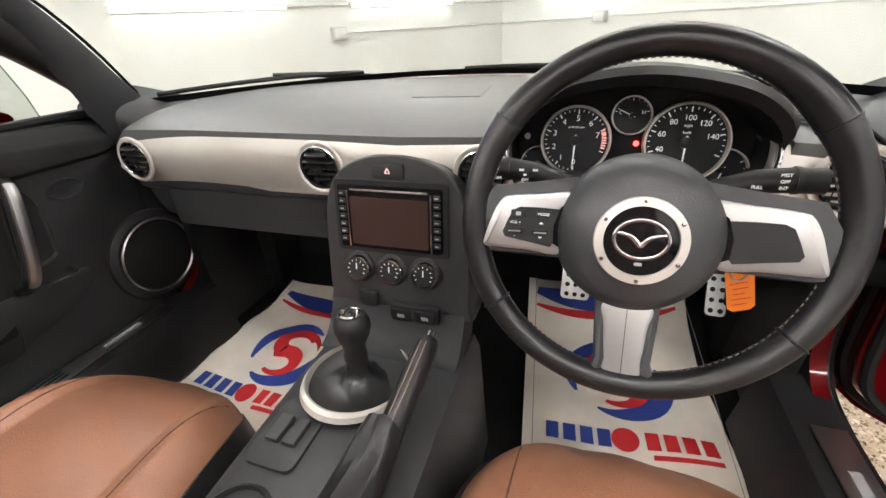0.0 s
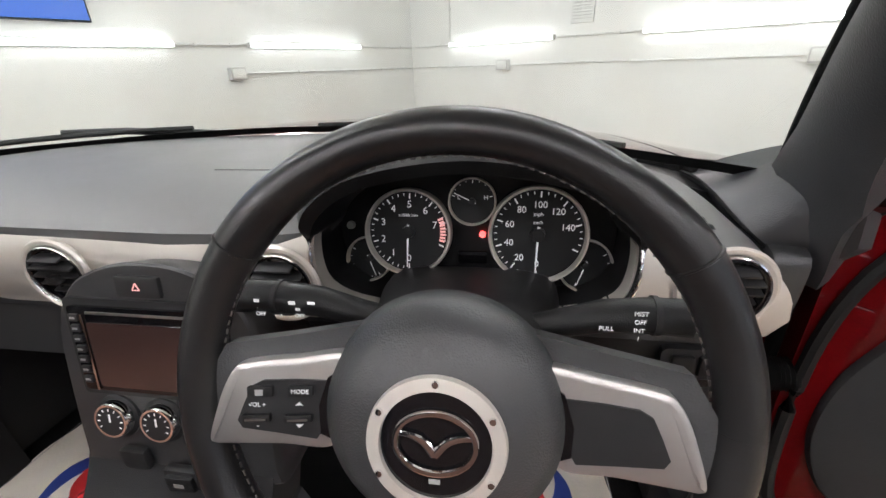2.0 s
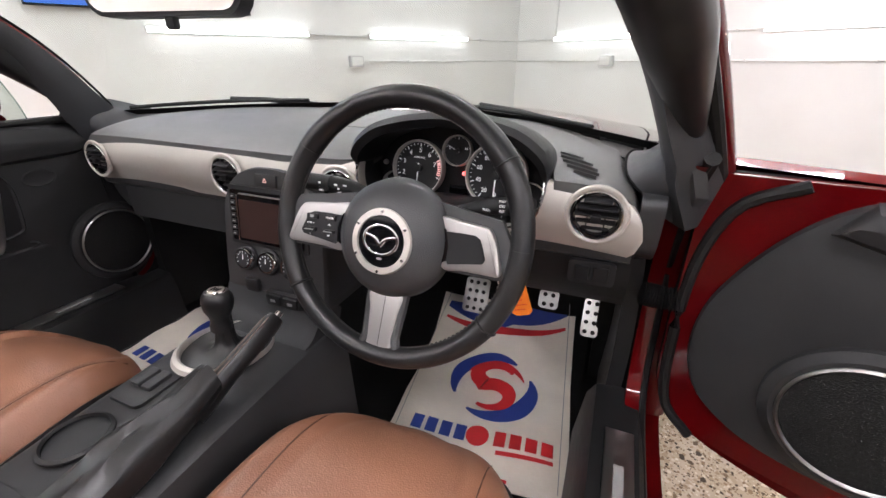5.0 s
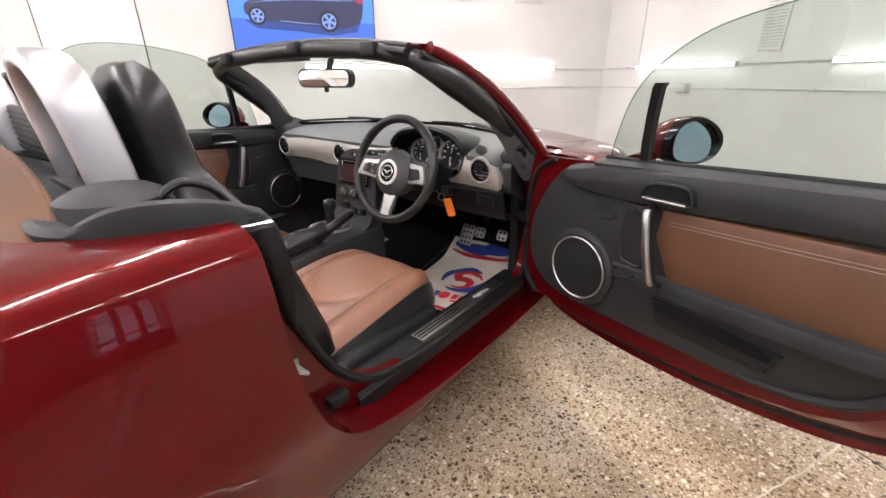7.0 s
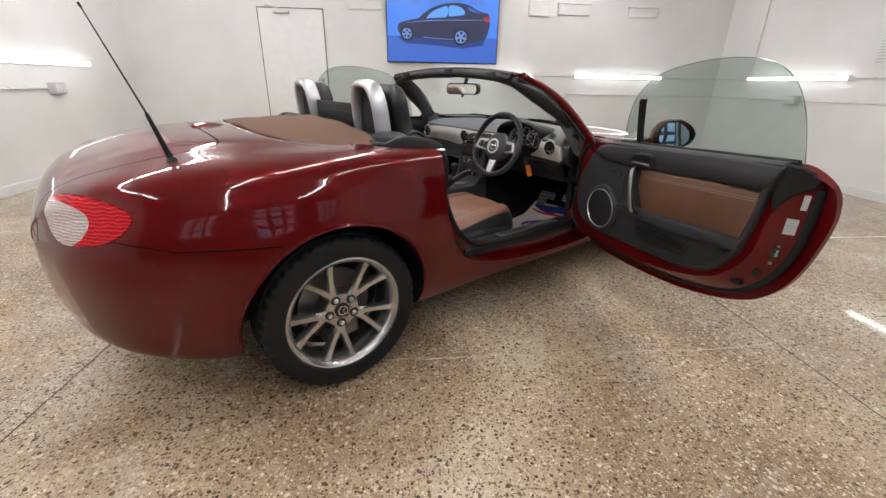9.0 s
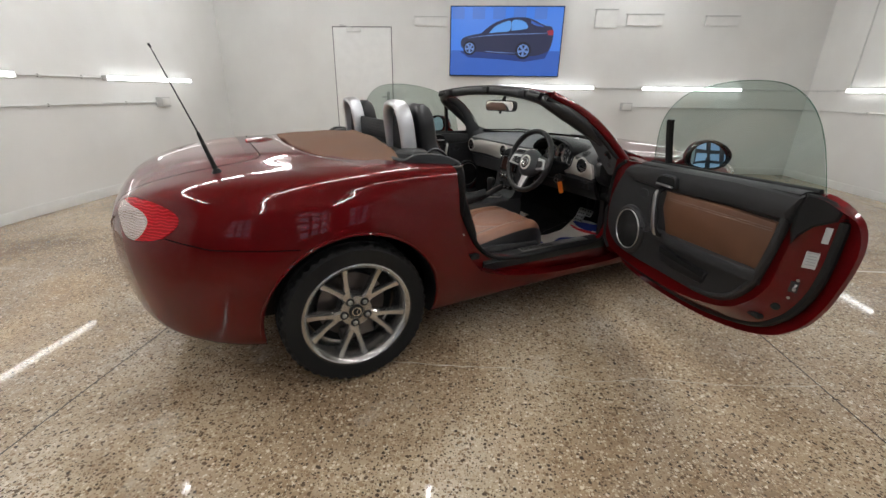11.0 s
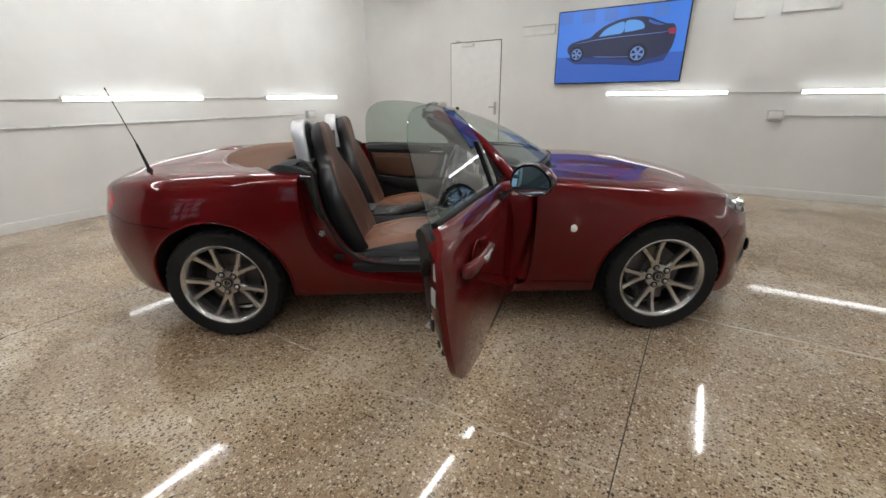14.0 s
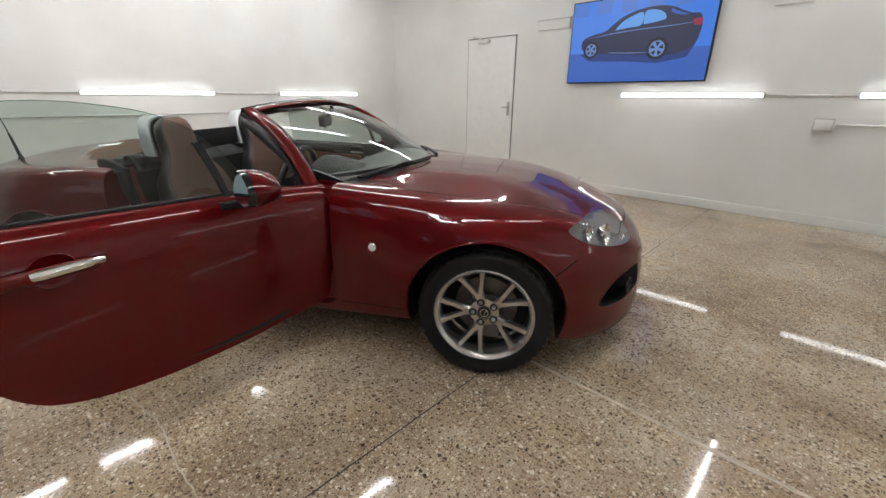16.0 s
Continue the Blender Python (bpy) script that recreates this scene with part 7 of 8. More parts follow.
    half = [(0.0, -0.134, 0.924), (0.16, -0.127, 0.922), (0.31, -0.112, 0.914), (0.40, -0.088, 0.906), (0.465, -0.058, 0.900), (0.53, -0.008, 0.893), (0.585, 0.046, 0.888), (0.63, 0.105, 0.884), (0.668, 0.172, 0.880), (0.697, 0.24, 0.877), (0.722, 0.31, 0.873), (0.742, 0.38, 0.870), (0.756, 0.44, 0.867), (0.762, 0.50, 0.864)]
    path = through_points([(-x, y, z) for x, y, z in half[::-1]] + half[1:], 110)
    mould = part("roof_surround", Form().tube([p + Vector((0, 0, -0.006)) for p in path], 0.013, 8, flat=0.7), BLACK, car, "black moulding with a bright line round the folded roof")
    part("bright_line", Form().tube([p + Vector((0, 0, 0.002)) + (Vector((p.x, p.y - 0.35, 0)).normalized() * 0.007) for p in path], 0.0055, 8, flat=0.7), CHROME_DARK, mould)
    # high brake light on its red fin
    fin = part("brake_light_fin", Form().loft([[(x * k, -0.225 + dy, 0.905 + z * k) for x, z in ((-0.085, 0.0), (-0.07, 0.022), (-0.03, 0.034), (0.03, 0.034), (0.07, 0.022), (0.085, 0.0))] for k, dy in ((0.55, 0.085), (0.9, 0.045), (1.0, 0.0), (0.92, -0.045), (0.85, -0.055))]), RED, car, "small red fin holding the high brake light")
    part("brake_lens", Form().box((0, -0.281, 0.921), (0.115, 0.008, 0.018), 0.004), RED_LENS, fin)
    ant = part("aerial", Form().lathe([(0.0, 0.026), (0.010, 0.024), (0.017, 0.012), (0.021, 0.0), (0.022, -0.01)], 20, pose(0.565, -0.42, 0.862)), BLACK, car, "thin black aerial on the rear wing")
    part("aerial_base", Form().tube([(0.565, -0.42, 0.872), (0.562, -0.458, 1.015)], [0.0095, 0.0055], 10), RUBBER, ant)
    part("aerial_rod", Form().tube([(0.562, -0.456, 1.01), (0.56, -0.545, 1.285)], [0.0030, 0.0016], 8), BLACK, ant)
    part("aerial_tip", Form().tube([(0.56, -0.543, 1.280), (0.56, -0.548, 1.292)], 0.0034, 8), BLACK, ant)


CHROME_DARK, _n, _l, _b = material("dark_chrome", (0.35, 0.35, 0.36), 0.18, 1.0)
build_rear()

# ---- footwells, sills, exterior fittings ----
def build_footwell():
    for s in (-1, 1):
        part("sill_cover", Form().loft([[(s * x, y, z) for x, z in ((0.615, 0.23), (0.630, 0.350), (0.646, 0.379), (0.69, 0.386), (0.724, 0.384), (0.736, 0.368), (0.736, 0.33), (0.68, 0.30))] for y in (0.665, 0.80, 1.0, 1.25, 1.46, 1.50)]), BLACK, car, "black plastic door sill cover")
        pl = part("sill_plate", Form().box((s * 0.692, 1.150, 0.3870), (0.048, 0.46, 0.004), 0.0015), STEEL, car, "brushed steel sill plate")
        for i in range(3):
            part("plate_rib", Form().box((s * (0.680 + 0.012 * i), 1.03, 0.3900), (0.004, 0.21, 0.002), 0.0008), BLACK, pl)
        part("plate_mark", Form().box((s * 0.692, 1.26, 0.3895), (0.016, 0.085, 0.0012), 0.0), INK_DIM, pl, smooth=0)
        kick = Form().shell(lambda a, b: (s * (0.655 + 0.03 * math.sin(math.pi * b) * 0.3), 1.50 + 0.225 * a, 0.24 + 0.44 * b), 6, 8, (s * 0.03, 0, 0))
        part("kick_panel", kick, BLACK, car)
        seal = [(s * 0.728, y, z) for y, z in inset(APERTURE, -0.010) if z < 0.88]
        part("aperture_seal", Form().tube(seal, 0.011, 8), RUBBER, car, "black rubber seal round the door opening")
    for s in (1,):
        st = part("striker", Form().tube([(0.728, 0.512, 0.562), (0.762, 0.513, 0.562), (0.762, 0.527, 0.550), (0.728, 0.527, 0.550)], 0.0045, 8), STICKER, car, "pale door striker on the shut pillar")
        part("striker_plate", Form().box((0.727, 0.519, 0.556), (0.004, 0.026, 0.026), 0.002), STEEL, st)
        part("door_stop", Form().lathe([(0.0, 0.016), (0.012, 0.015), (0.016, 0.0)], 16, pose(0.728, 0.50, 0.69, 0, 90, 0)), RUBBER, car)
        part("lower_stop", Form().box((0.742, 0.60, 0.425), (0.03, 0.05, 0.025), 0.006), RUBBER, car)
        part("vehicle_label", Form().box((0.7275, 1.590, 0.545), (0.004, 0.022, 0.055), 0.0006), STICKER, car, "pale label on the red pillar")
        part("hinge_pillar", Form().prism(rounded(0.092, 0.11, 0.025, 5, 0.748, 1.595), "z", 0.30, 0.842), RED, car, "red painted hinge pillar behind the open door")
        part("pillar_rubber", Form().tube(through_points([(0.742, 0.486, 0.872), (0.752, 0.494, 0.835), (0.758, 0.502, 0.78), (0.752, 0.512, 0.71), (0.742, 0.528, 0.64)], 14), [0.020, 0.024, 0.026, 0.027, 0.027, 0.027, 0.026, 0.025, 0.023, 0.020, 0.017, 0.014, 0.010, 0.006], 12), RUBBER, car)
        # added black strip standing in for the shade in the door gap
        part("gap_shade_strip", Form().box((0.780, 1.622, 0.575), (0.012, 0.030, 0.50), 0.004), RUBBER, car)
        for z in (0.42, 0.70):
            h = part("door_hinge", Form().box((0.765, 1.585, z), (0.075, 0.05, 0.05), 0.006), RED, car)
            part("hinge_pin", Form().tube([(0.80, 1.565, z - 0.03), (0.80, 1.565, z + 0.03)], 0.007, 8), STEEL, h)
        part("check_strap", Form().box((0.765, 1.512, 0.616), (0.016, 0.095, 0.018), 0.004, pose(0, 0, 0)), STEEL, car, "steel strap that holds the door open")
        for x, z in ((0.777, 0.493), (0.783, 0.406), (0.765, 0.70)):
            part("hinge_bolt", Form().lathe([(0.0, 0.007), (0.007, 0.007), (0.009, 0.003), (0.012, 0.002), (0.012, -0.004)], 12, pose(x, 1.541, z, 90, 0, 0)), STEEL, car)
    for i, (x, z, w, h, y) in enumerate(((0.30, 0.375, 0.07, 0.10, 1.75), (0.388, 0.41, 0.05, 0.048, 1.73), (0.505, 0.42, 0.05, 0.048, 1.73), (0.615, 0.385, 0.042, 0.10, 1.74))):
        m = pose(x, y, z, 62, 0, 0)
        pd = part("pedal", Form().prism(rounded(w, h, 0.010, 4), "z", 0.0, 0.007, m), STEEL, car, "drilled alloy pedal" if i else "drilled alloy foot rest")
        for a in range(2 if w < 0.07 else 3):
            for b in range(max(2, round(h / 0.028))):
                part("grip", Form().lathe([(0.0, 0.0085), (0.0045, 0.0085), (0.006, 0.0068)], 12, m @ pose((a - (0.5 if w < 0.07 else 1)) * 0.020, (b - (max(2, round(h / 0.028)) - 1) / 2) * 0.025, 0)), RUBBER, pd)
        part("pedal_arm", Form().tube([m @ Vector((0, 0, 0)), m @ Vector((0, 0.05, -0.03)), (x, y + 0.05, z + 0.22)], 0.009, 8), BLACK, pd)
    part("firewall", Form().shell(lambda a, b: (-0.62 + 1.24 * a, 1.60 + 0.30 * b, 0.222 + 0.16 * b * b + 0.26 * max(0, b - 0.75) / 0.25), 10, 12, (0, 0.01, -0.004)), CARPET, car, "black carpeted footwell floor")


build_footwell()


def paper_mat(x0, y0, w, length, spin, label):
    """A paper mat lying on the footwell floor and up its front, with printed shapes."""
    t = thing("paper_mat", label, "floor mat", group="paper mats")
    M = pose(x0, y0, 0, 0, 0, spin)

    def lie(a, b):
        p = M @ Vector((w * (a - 0.5), length * (b - 0.5), 0))
        q = min(1.0, max(0.0, (p.y - 1.60) / 0.30))
        z = 0.226 + 0.16 * q * q + 0.004 + 0.004 * math.sin(9 * a + 4 * b) + 0.003 * math.sin(23 * b + 5 * a)
        return Vector((p.x, p.y, z))
    part("sheet", Form().shell(lie, 20, 30, (0, 0, -0.002)), MAT_PAPER, t, "creased cream paper")

    def printed(name, pts, mat, lift=0.0026):
        """A flat printed shape, from 2D points on the mat, as a fan."""
        n = len(pts)
        c = (sum(p[0] for p in pts) / n, sum(p[1] for p in pts) / n)
        f = Form()
        rings = [[lie(c[0] + (x - c[0]) * k, c[1] + (y - c[1]) * k) + Vector((0, 0, lift)) for x, y in pts] for k in (1.0, 0.66, 0.33, 0.02)]
        f.loft(rings, caps=False)
        part(name, f, mat, t)

    def stripe(name, line, width, mat, lift=0.0022):
        f = Form()
        k = len(line)
        left, right = [], []
        for i, (x, y) in enumerate(line):
            wd = width[i] if isinstance(width, (list, tuple)) else width
            x2, y2 = line[min(i + 1, k - 1)]
            x1, y1 = line[max(i - 1, 0)]
            dx, dy = (x2 - x1) * w, (y2 - y1) * length
            d = math.hypot(dx, dy) or 1
            nx, ny = -dy / d / w, dx / d / length
            left.append(lie(x + nx * wd, y + ny * wd) + Vector((0, 0, lift)))
            right.append(lie(x - nx * wd, y - ny * wd) + Vector((0, 0, lift)))
        f.loft([left, right], caps=False, closed=False)
        part(name, f, mat, t)

    def arc(cx, cy, r, a0, a1, n=24, squash=1.0):
        return [(cx + r * math.cos(radians(a0 + (a1 - a0) * i / n)) / w, cy + r * squash * math.sin(radians(a0 + (a1 - a0) * i / n)) / length) for i in range(n + 1)]
    stripe("blue_band", [(0.06 + 0.88 * i / 16, 0.905 - 0.05 * math.sin(math.pi * i / 16) * (1 if i < 9 else 0.6)) for i in range(17)], [0.004 + 0.026 * math.sin(math.pi * (i + 1) / 18) for i in range(17)], PRINT_BLUE)
    stripe("red_band", [(0.06 + 0.88 * i / 16, 0.842 - 0.055 * math.sin(math.pi * i / 16)) for i in range(17)], [0.002 + 0.009 * math.sin(math.pi * (i + 1) / 18) for i in range(17)], PRINT_RED)
    cx, cy, r = 0.52, 0.475, 0.100
    stripe("blue_swirl", arc(cx, cy, r, 60, 205), [0.002 + 0.020 * math.sin(math.pi * (i + 0.5) / 25) for i in range(25)], PRINT_BLUE)
    stripe("blue_swirl", arc(cx, cy, r, 240, 385), [0.002 + 0.020 * math.sin(math.pi * (i + 0.5) / 25) for i in range(25)], PRINT_BLUE)
    stripe("red_swirl", arc(cx, cy + 0.036 / length, 0.046, 20, 230, 20, 0.8) + arc(cx, cy - 0.036 / length, 0.046, 120, -130, 20, 0.8), [0.004 + 0.017 * math.sin(math.pi * (i + 0.5) / 42) for i in range(42)], PRINT_RED, 0.0032)
    stripe("red_swirl", arc(cx, cy, 0.080, 20, 150), [0.001 + 0.010 * math.sin(math.pi * (i + 0.5) / 25) for i in range(25)], PRINT_RED, 0.0028)
    # plain bars in place of the maker's name
    for i in range(4):
        x = 0.12 + 0.085 * i
        stripe("blue_bar", [(x + 0.0124 * j, 0.195) for j in range(6)], 0.019, PRINT_BLUE)
    printed("red_disc", [(0.505 + 0.026 * math.cos(2 * math.pi * i / 20) / w, 0.195 + 0.026 * math.sin(2 * math.pi * i / 20) / length) for i in range(20)], PRINT_RED)
    for i in range(4):
        x = 0.60 + 0.085 * i
        stripe("red_bar", [(x + 0.0124 * j, 0.195) for j in range(6)], 0.019, PRINT_RED)
    stripe("red_bar", [(0.62 + 0.03 * j, 0.138) for j in range(11)], 0.005, PRINT_RED)
    stripe("red_band", [(0.30 + 0.40 * i / 10, 0.022 + 0.012 * math.sin(math.pi * i / 10)) for i in range(11)], 0.010, PRINT_RED)
    for x in (0.05, 0.95):
        stripe("thin_line", [(x, 0.03), (x, 0.97)], 0.0008, INK_DIM)


paper_mat(0.40, 1.58, 0.40, 0.58, 6, "cream paper floor mat printed blue and red under the wheel")
paper_mat(-0.42, 1.46, 0.40, 0.52, -4, "cream paper floor mat printed blue and red on passenger side")


def build_fittings():
    b = part("wing_badge", Form().lathe([(0.0, 0.006), (0.018, 0.006), (0.021, 0.003), (0.022, -0.008)], 32, pose(0.838, 1.827, 0.597, 0, 90, 0)), CHROME, car, "round indicator with a chrome rim on the wing")
    part("badge_lens", Form().lathe([(0.0, 0.009), (0.012, 0.008), (0.0165, 0.006)], 28, pose(0.838, 1.827, 0.597, 0, 90, 0)), WHITE, b)
    for s in (-1, 1):
        lamp = part("headlamp_bowl", Form().lathe([(0.0, -0.03), (0.03, -0.024), (0.045, 0.0), (0.048, 0.012)], 32, pose(s * 0.60, 2.83, 0.652, -78, 0, -s * 24)), CHROME, car, "bright reflector bowl behind the headlamp lens")
        part("bulb_shield", Form().lathe([(0.0, 0.012), (0.014, 0.008), (0.016, -0.02)], 20, pose(s * 0.60, 2.83, 0.652, -78, 0, -s * 24)), STEEL, lamp)
        part("side_bowl", Form().lathe([(0.0, -0.02), (0.02, -0.016), (0.032, 0.0), (0.034, 0.01)], 28, pose(s * 0.66, 2.75, 0.665, -78, 0, -s * 30)), CHROME, lamp)
        part("fog_lamp", Form().lathe([(0.0, 0.0), (0.030, 0.002), (0.036, 0.008), (0.040, 0.0)], 28, pose(s * 0.52, 2.985, 0.385, -90, 0, -s * 25)), GLOSS_BLACK, car)
    part("grille_bar", Form().box((0, 3.045, 0.36), (0.56, 0.015, 0.012), 0.004), BLACK, car)
    part("exhaust_pipe", Form().lathe([(0.030, 0.0), (0.033, 0.004), (0.035, 0.0), (0.034, -0.12), (0.030, -0.12)], 28, pose(0.42, -0.70, 0.245, 90, 0, 0), closed=True), IRON, car)


build_fittings()

# ---- things on the walls ----
def wall_door():
    m = wall_place("west", -0.925, 0.0, 0.0)
    t = thing("wall_door", "closed plain white door in the white wall", "door", m)
    part("door_leaf", Form().box((0, 0.006, 1.035), (0.90, 0.022, 2.05), 0.002), WHITE_DOOR, t)
    for s in (-1, 1):
        part("frame_gap", Form().box((s * 0.459, 0.003, 1.035), (0.010, 0.008, 2.06), 0.0), GAP_GREY, t, smooth=0)
    part("frame_gap", Form().box((0, 0.003, 2.070), (0.93, 0.008, 0.012), 0.0), GAP_GREY, t, smooth=0)
    part("door_closer", Form().box((0.12, 0.045, 2.02), (0.22, 0.05, 0.045), 0.008), WHITE, t)
    part("closer_arm", Form().tube([(0.12, 0.06, 2.05), (0.30, 0.10, 2.085), (0.34, 0.01, 2.085)], 0.008, 8), GREY_BOX, t)
    h = part("door_plate", Form().box((-0.385, 0.022, 1.05), (0.045, 0.010, 0.20), 0.003), STEEL, t)
    part("lever", Form().tube([(-0.385, 0.03, 1.07), (-0.385, 0.065, 1.07), (-0.29, 0.068, 1.07)], 0.009, 8), STEEL, h)


WHITE_DOOR = grained("white_door_paint", (0.78, 0.78, 0.765), 0.4, 200.0, 0.0003, 0.3, 0.03)
GAP_GREY, _n, _l, _b = material("grey_gap", (0.12, 0.12, 0.12), 0.8)
wall_door()


def wall_bracket(v0, v1, z0, z1):
    m = wall_place("west", (v0 + v1) / 2, (z0 + z1) / 2)
    t = thing("wall_cover", "shallow white cover box fixed high on the wall", "cover box", m, "wall covers")
    w, h = v1 - v0, z1 - z0
    part("cover", Form().box((0, 0.015, 0), (w, 0.03, h), 0.004), WHITE, t)
    part("cover_lip", Form().box((0, 0.02, h / 2 + 0.006), (w + 0.02, 0.04, 0.012), 0.002), GREY_BOX, t)


wall_bracket(-0.10, 0.38, 2.08, 2.20)
wall_bracket(2.55, 2.85, 2.07, 2.30)
wall_bracket(3.00, 3.50, 2.10, 2.24)
wall_bracket(4.10, 4.55, 2.10, 2.22)


def wall_vent():
    t = thing("wall_vent", "white slatted air vent on the wall", "vent", wall_place("north", -2.29, 1.62))
    part("vent_frame", Form().box((0, 0.010, 0), (0.25, 0.02, 0.50), 0.004), WHITE, t)
    for i in range(15):
        for x in (-0.058, 0.058):
            part("slat", Form().box((x, 0.022, -0.21 + 0.03 * i), (0.095, 0.014, 0.010), 0.002, pose(0, 0, 0)), GREY_BOX, t)


wall_vent()


def screen_picture(t):
    """The picture on the screen: a blue floor and a dark saloon as plain flat shapes."""
    def shape(name, pts, mat, lift):
        part(name, Form().prism(pts, "y", 0.076, 0.0765 + lift), mat, t)
    shape("screen_floor", [(-0.812, -0.457), (0.812, -0.457), (0.812, -0.12), (-0.812, -0.12)], SCREEN_FLOOR, 0.0)
    def smooth(pts, n):
        return [(p.x, p.y) for p in through_points([(*q, 0) for q in pts], n)]
    body = smooth([(0.655, -0.07), (0.665, 0.0), (0.62, 0.055), (0.50, 0.09), (0.37, 0.115), (0.27, 0.19), (0.14, 0.265), (-0.04, 0.315), (-0.24, 0.325), (-0.38, 0.30), (-0.50, 0.245), (-0.585, 0.215), (-0.665, 0.20), (-0.695, 0.12), (-0.69, 0.02), (-0.66, -0.09), (-0.58, -0.15), (-0.40, -0.19), (-0.10, -0.175), (0.30, -0.145), (0.58, -0.12)], 70)
    shape("screen_car", body, SCREEN_CAR, 0.001)
    shape("screen_car_window", smooth([(0.25, 0.115), (0.17, 0.20), (0.05, 0.255), (-0.06, 0.275), (-0.055, 0.150), (0.10, 0.130)], 20), SCREEN_SKY, 0.002)
    shape("screen_car_window", smooth([(-0.08, 0.150), (-0.085, 0.280), (-0.20, 0.288), (-0.29, 0.250), (-0.315, 0.185), (-0.20, 0.160)], 20), SCREEN_SKY, 0.002)
    shape("screen_car_window", smooth([(-0.36, 0.285), (-0.46, 0.240), (-0.55, 0.205), (-0.44, 0.215), (-0.36, 0.25)], 16), SCREEN_FLOOR, 0.002)
    shape("screen_car_line", smooth([(0.60, 0.045), (0.30, 0.085), (0.0, 0.105), (-0.40, 0.115), (-0.66, 0.125), (-0.40, 0.107), (0.0, 0.096), (0.30, 0.076)], 40), SCREEN_RIM, 0.002)
    shape("screen_car_line", smooth([(0.30, -0.125), (0.0, -0.142), (-0.24, -0.15), (0.0, -0.150), (0.28, -0.134)], 24), SCREEN_RIM, 0.002)
    shape("screen_lamp", smooth([(-0.60, 0.150), (-0.685, 0.160), (-0.688, 0.095), (-0.62, 0.095)], 14), SCREEN_RED, 0.003)
    for k in range(5):
        shape("screen_panel", [(0.80 - 0.30 * k, 0.30), (0.62 - 0.30 * k, 0.30), (0.62 - 0.30 * k, 0.452), (0.80 - 0.30 * k, 0.452)], SCREEN_PANEL, 0.0004)
    for x, z, r in ((0.53, -0.085, 0.098), (-0.27, -0.115, 0.118)):
        ring = [(x + r * math.cos(2 * math.pi * i / 28), z + r * math.sin(2 * math.pi * i / 28)) for i in range(28)]
        shape("screen_car_tyre", ring, SCREEN_DARK, 0.002)
        shape("screen_car_wheel", [(x + (a - x) * 0.72, z + (b - z) * 0.72) for a, b in ring], SCREEN_RIM, 0.003)
        for k in range(5):
            a = radians(72 * k + 20)
            shape("screen_car_gap", [(x + r * 0.66 * math.cos(a + d) * e, z + r * 0.66 * math.sin(a + d) * e) for d, e in ((-0.35, 0.95), (0.35, 0.95), (0.12, 0.3), (-0.12, 0.3))], SCREEN_DARK, 0.004)
    shape("screen_car_shadow", [(-0.66, -0.10), (-0.60, -0.22), (-0.30, -0.27), (0.10, -0.235), (0.55, -0.215), (0.68, -0.13), (0.0, -0.14)], SCREEN_SHADOW, 0.0006)


SCREEN_FLOOR = glow("screen_floor_blue", (0.035, 0.12, 0.50), 0.85)
SCREEN_CAR = glow("screen_car_blue", (0.020, 0.024, 0.070), 0.8)
SCREEN_SKY = glow("screen_pale_blue", (0.12, 0.36, 0.85), 0.8)
SCREEN_RED = glow("screen_red", (0.35, 0.02, 0.05), 0.8)
SCREEN_PANEL = glow("screen_panel_blue", (0.07, 0.19, 0.62), 0.85)
SCREEN_DARK = glow("screen_dark", (0.006, 0.008, 0.02), 0.6)
SCREEN_RIM = glow("screen_rim_blue", (0.16, 0.28, 0.62), 0.8)
SCREEN_SHADOW = glow("screen_shadow_blue", (0.015, 0.045, 0.22), 0.8)
for glowing in (SCREEN_RED, SCREEN_PANEL, SCREEN_FLOOR, SCREEN_CAR, SCREEN_SKY, SCREEN_DARK, SCREEN_RIM, SCREEN_SHADOW, SCREEN_BLUE):
    glowing.node_tree.nodes["Principled BSDF"].inputs["Base Color"].default_value = (0.01, 0.01, 0.012, 1)
screen_picture(tv)


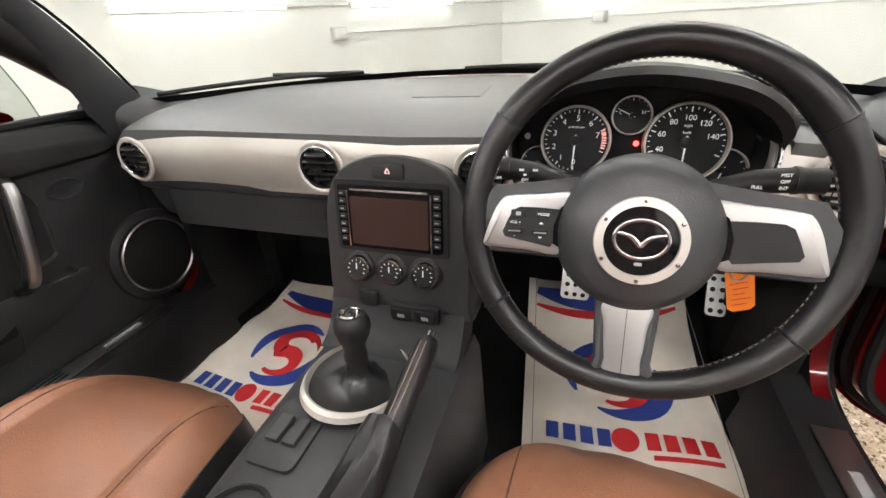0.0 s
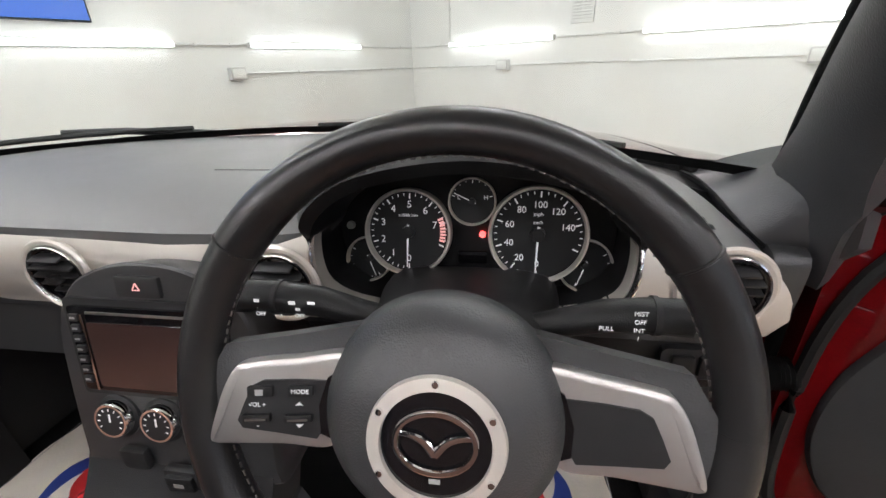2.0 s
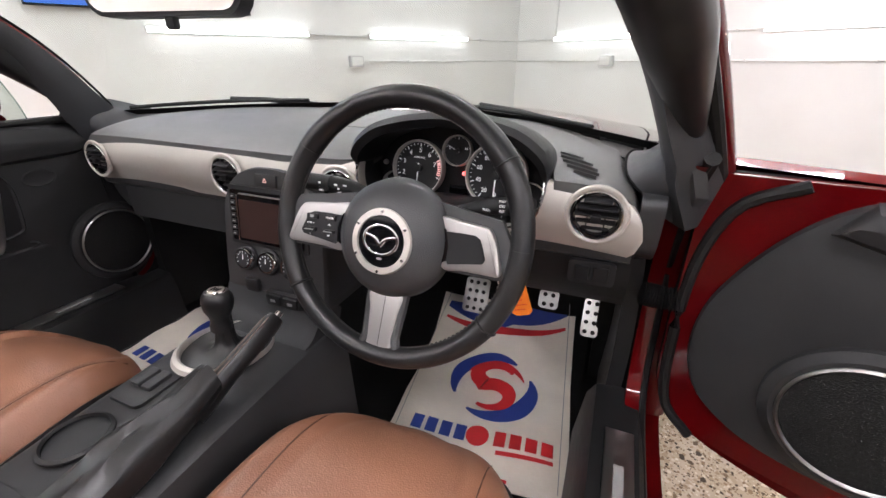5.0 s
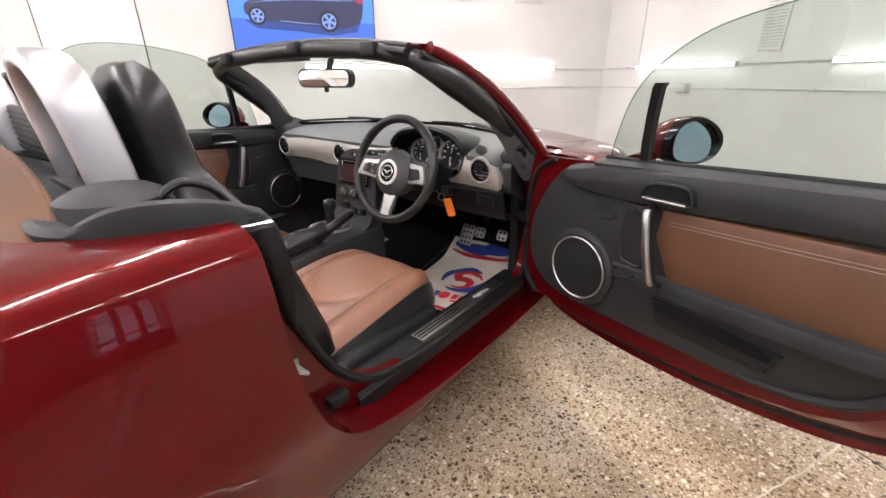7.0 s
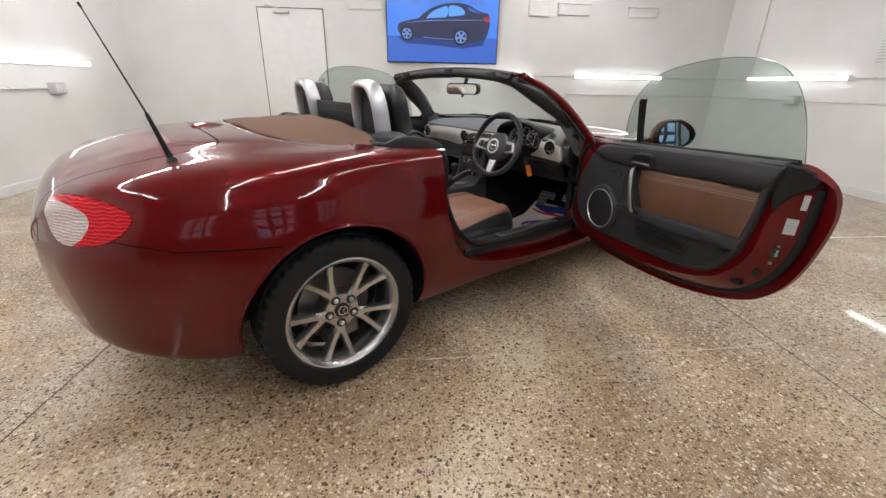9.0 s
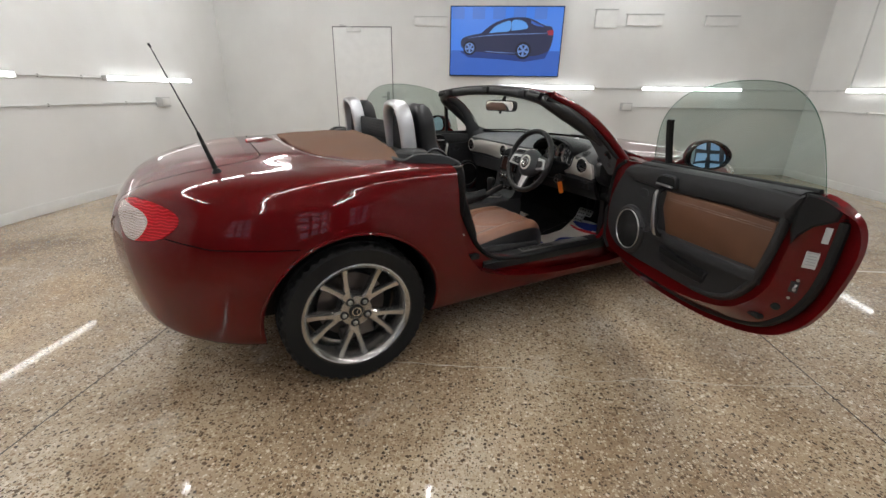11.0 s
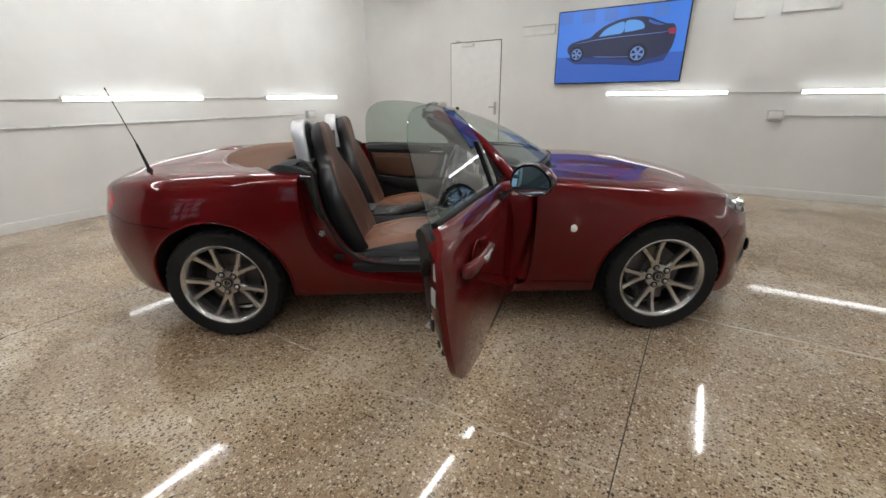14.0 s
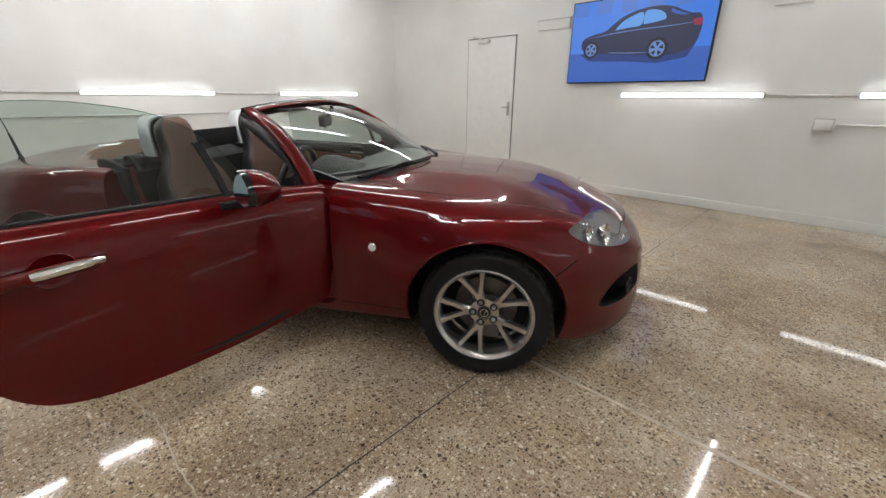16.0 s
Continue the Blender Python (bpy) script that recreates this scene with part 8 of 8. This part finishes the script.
def bay_window(v0, v1, z0, z1):
    """Tall glazing behind the camera's side, with a pale sky beyond each pane."""
    w, h = v1 - v0, z1 - z0
    t = thing("window_1", "tall dark framed window with pale blue daylight", "window", ROOM @ pose(U1, (v0 + v1) / 2, (z0 + z1) / 2, 0, 0, 90), kind="structure")
    cols, rows = 3, 4
    part("window_frame", Form().box((0, 0.02, h / 2 + 0.03), (w + 0.12, 0.06, 0.06), 0.004).box((0, 0.02, -h / 2 - 0.03), (w + 0.12, 0.06, 0.06), 0.004).box((-w / 2 - 0.03, 0.02, 0), (0.06, 0.06, h), 0.004).box((w / 2 + 0.03, 0.02, 0), (0.06, 0.06, h), 0.004), WHITE, t)
    for i in range(1, cols):
        part("mullion", Form().box((-w / 2 + w * i / cols, 0.018, 0), (0.11, 0.04, h), 0.003), DARK_WALL, t)
    for j in range(1, rows):
        part("transom", Form().box((0, 0.016, -h / 2 + h * j / rows), (w, 0.03, 0.11), 0.003), DARK_WALL, t)
    for i in range(cols):
        for j in range(rows):
            part("pane", Form().box((-w / 2 + w * (i + 0.5) / cols, 0.006, -h / 2 + h * (j + 0.5) / rows), (w / cols - 0.11, 0.006, h / rows - 0.11), 0.001), DAYLIGHT, t)


DAYLIGHT = glow("daylight_pane", (0.45, 0.64, 1.0), 0.55)
for v0 in (-1.1, 2.0, 4.4):
    bay_window(v0, v0 + 1.2, 0.9, 2.5)


def floor_crack(points, width, label):
    """A pale filled crack: a thin wandering strip lying on the floor."""
    line = through_points([(*p, 0) for p in points], 60)
    rng = random.Random(4)
    left, right = [], []
    for i, p in enumerate(line):
        d = (line[min(i + 1, 59)] - line[max(i - 1, 0)]).normalized()
        n = Vector((-d.y, d.x, 0))
        o = n * rng.uniform(-0.004, 0.004)
        w = width * rng.uniform(0.4, 1.0)
        left.append(p + o + n * w + Vector((0, 0, 0.0012)))
        right.append(p + o - n * w + Vector((0, 0, 0.0012)))
    solid("floor_crack", Form().loft([left, right], caps=False, closed=False), PALE_FILL, label, "floor crack", kind="structure", smooth=0)


PALE_FILL = grained("pale_floor_filler", (0.50, 0.44, 0.35), 0.25, 90.0, 0.0006, 0.4, 0.25)
floor_crack([(0.78, 0.14), (0.96, 0.41), (1.11, 0.66), (1.30, 0.86), (1.41, 1.11), (1.60, 1.40), (1.78, 1.75)], 0.0042, "pale filled crack wandering over the concrete floor")
floor_crack([(0.62, 2.52), (0.75, 2.72), (0.92, 2.98), (1.10, 3.20), (1.22, 3.40), (1.55, 3.90), (1.9, 4.45)], 0.004, "pale filled joint running over the concrete floor")
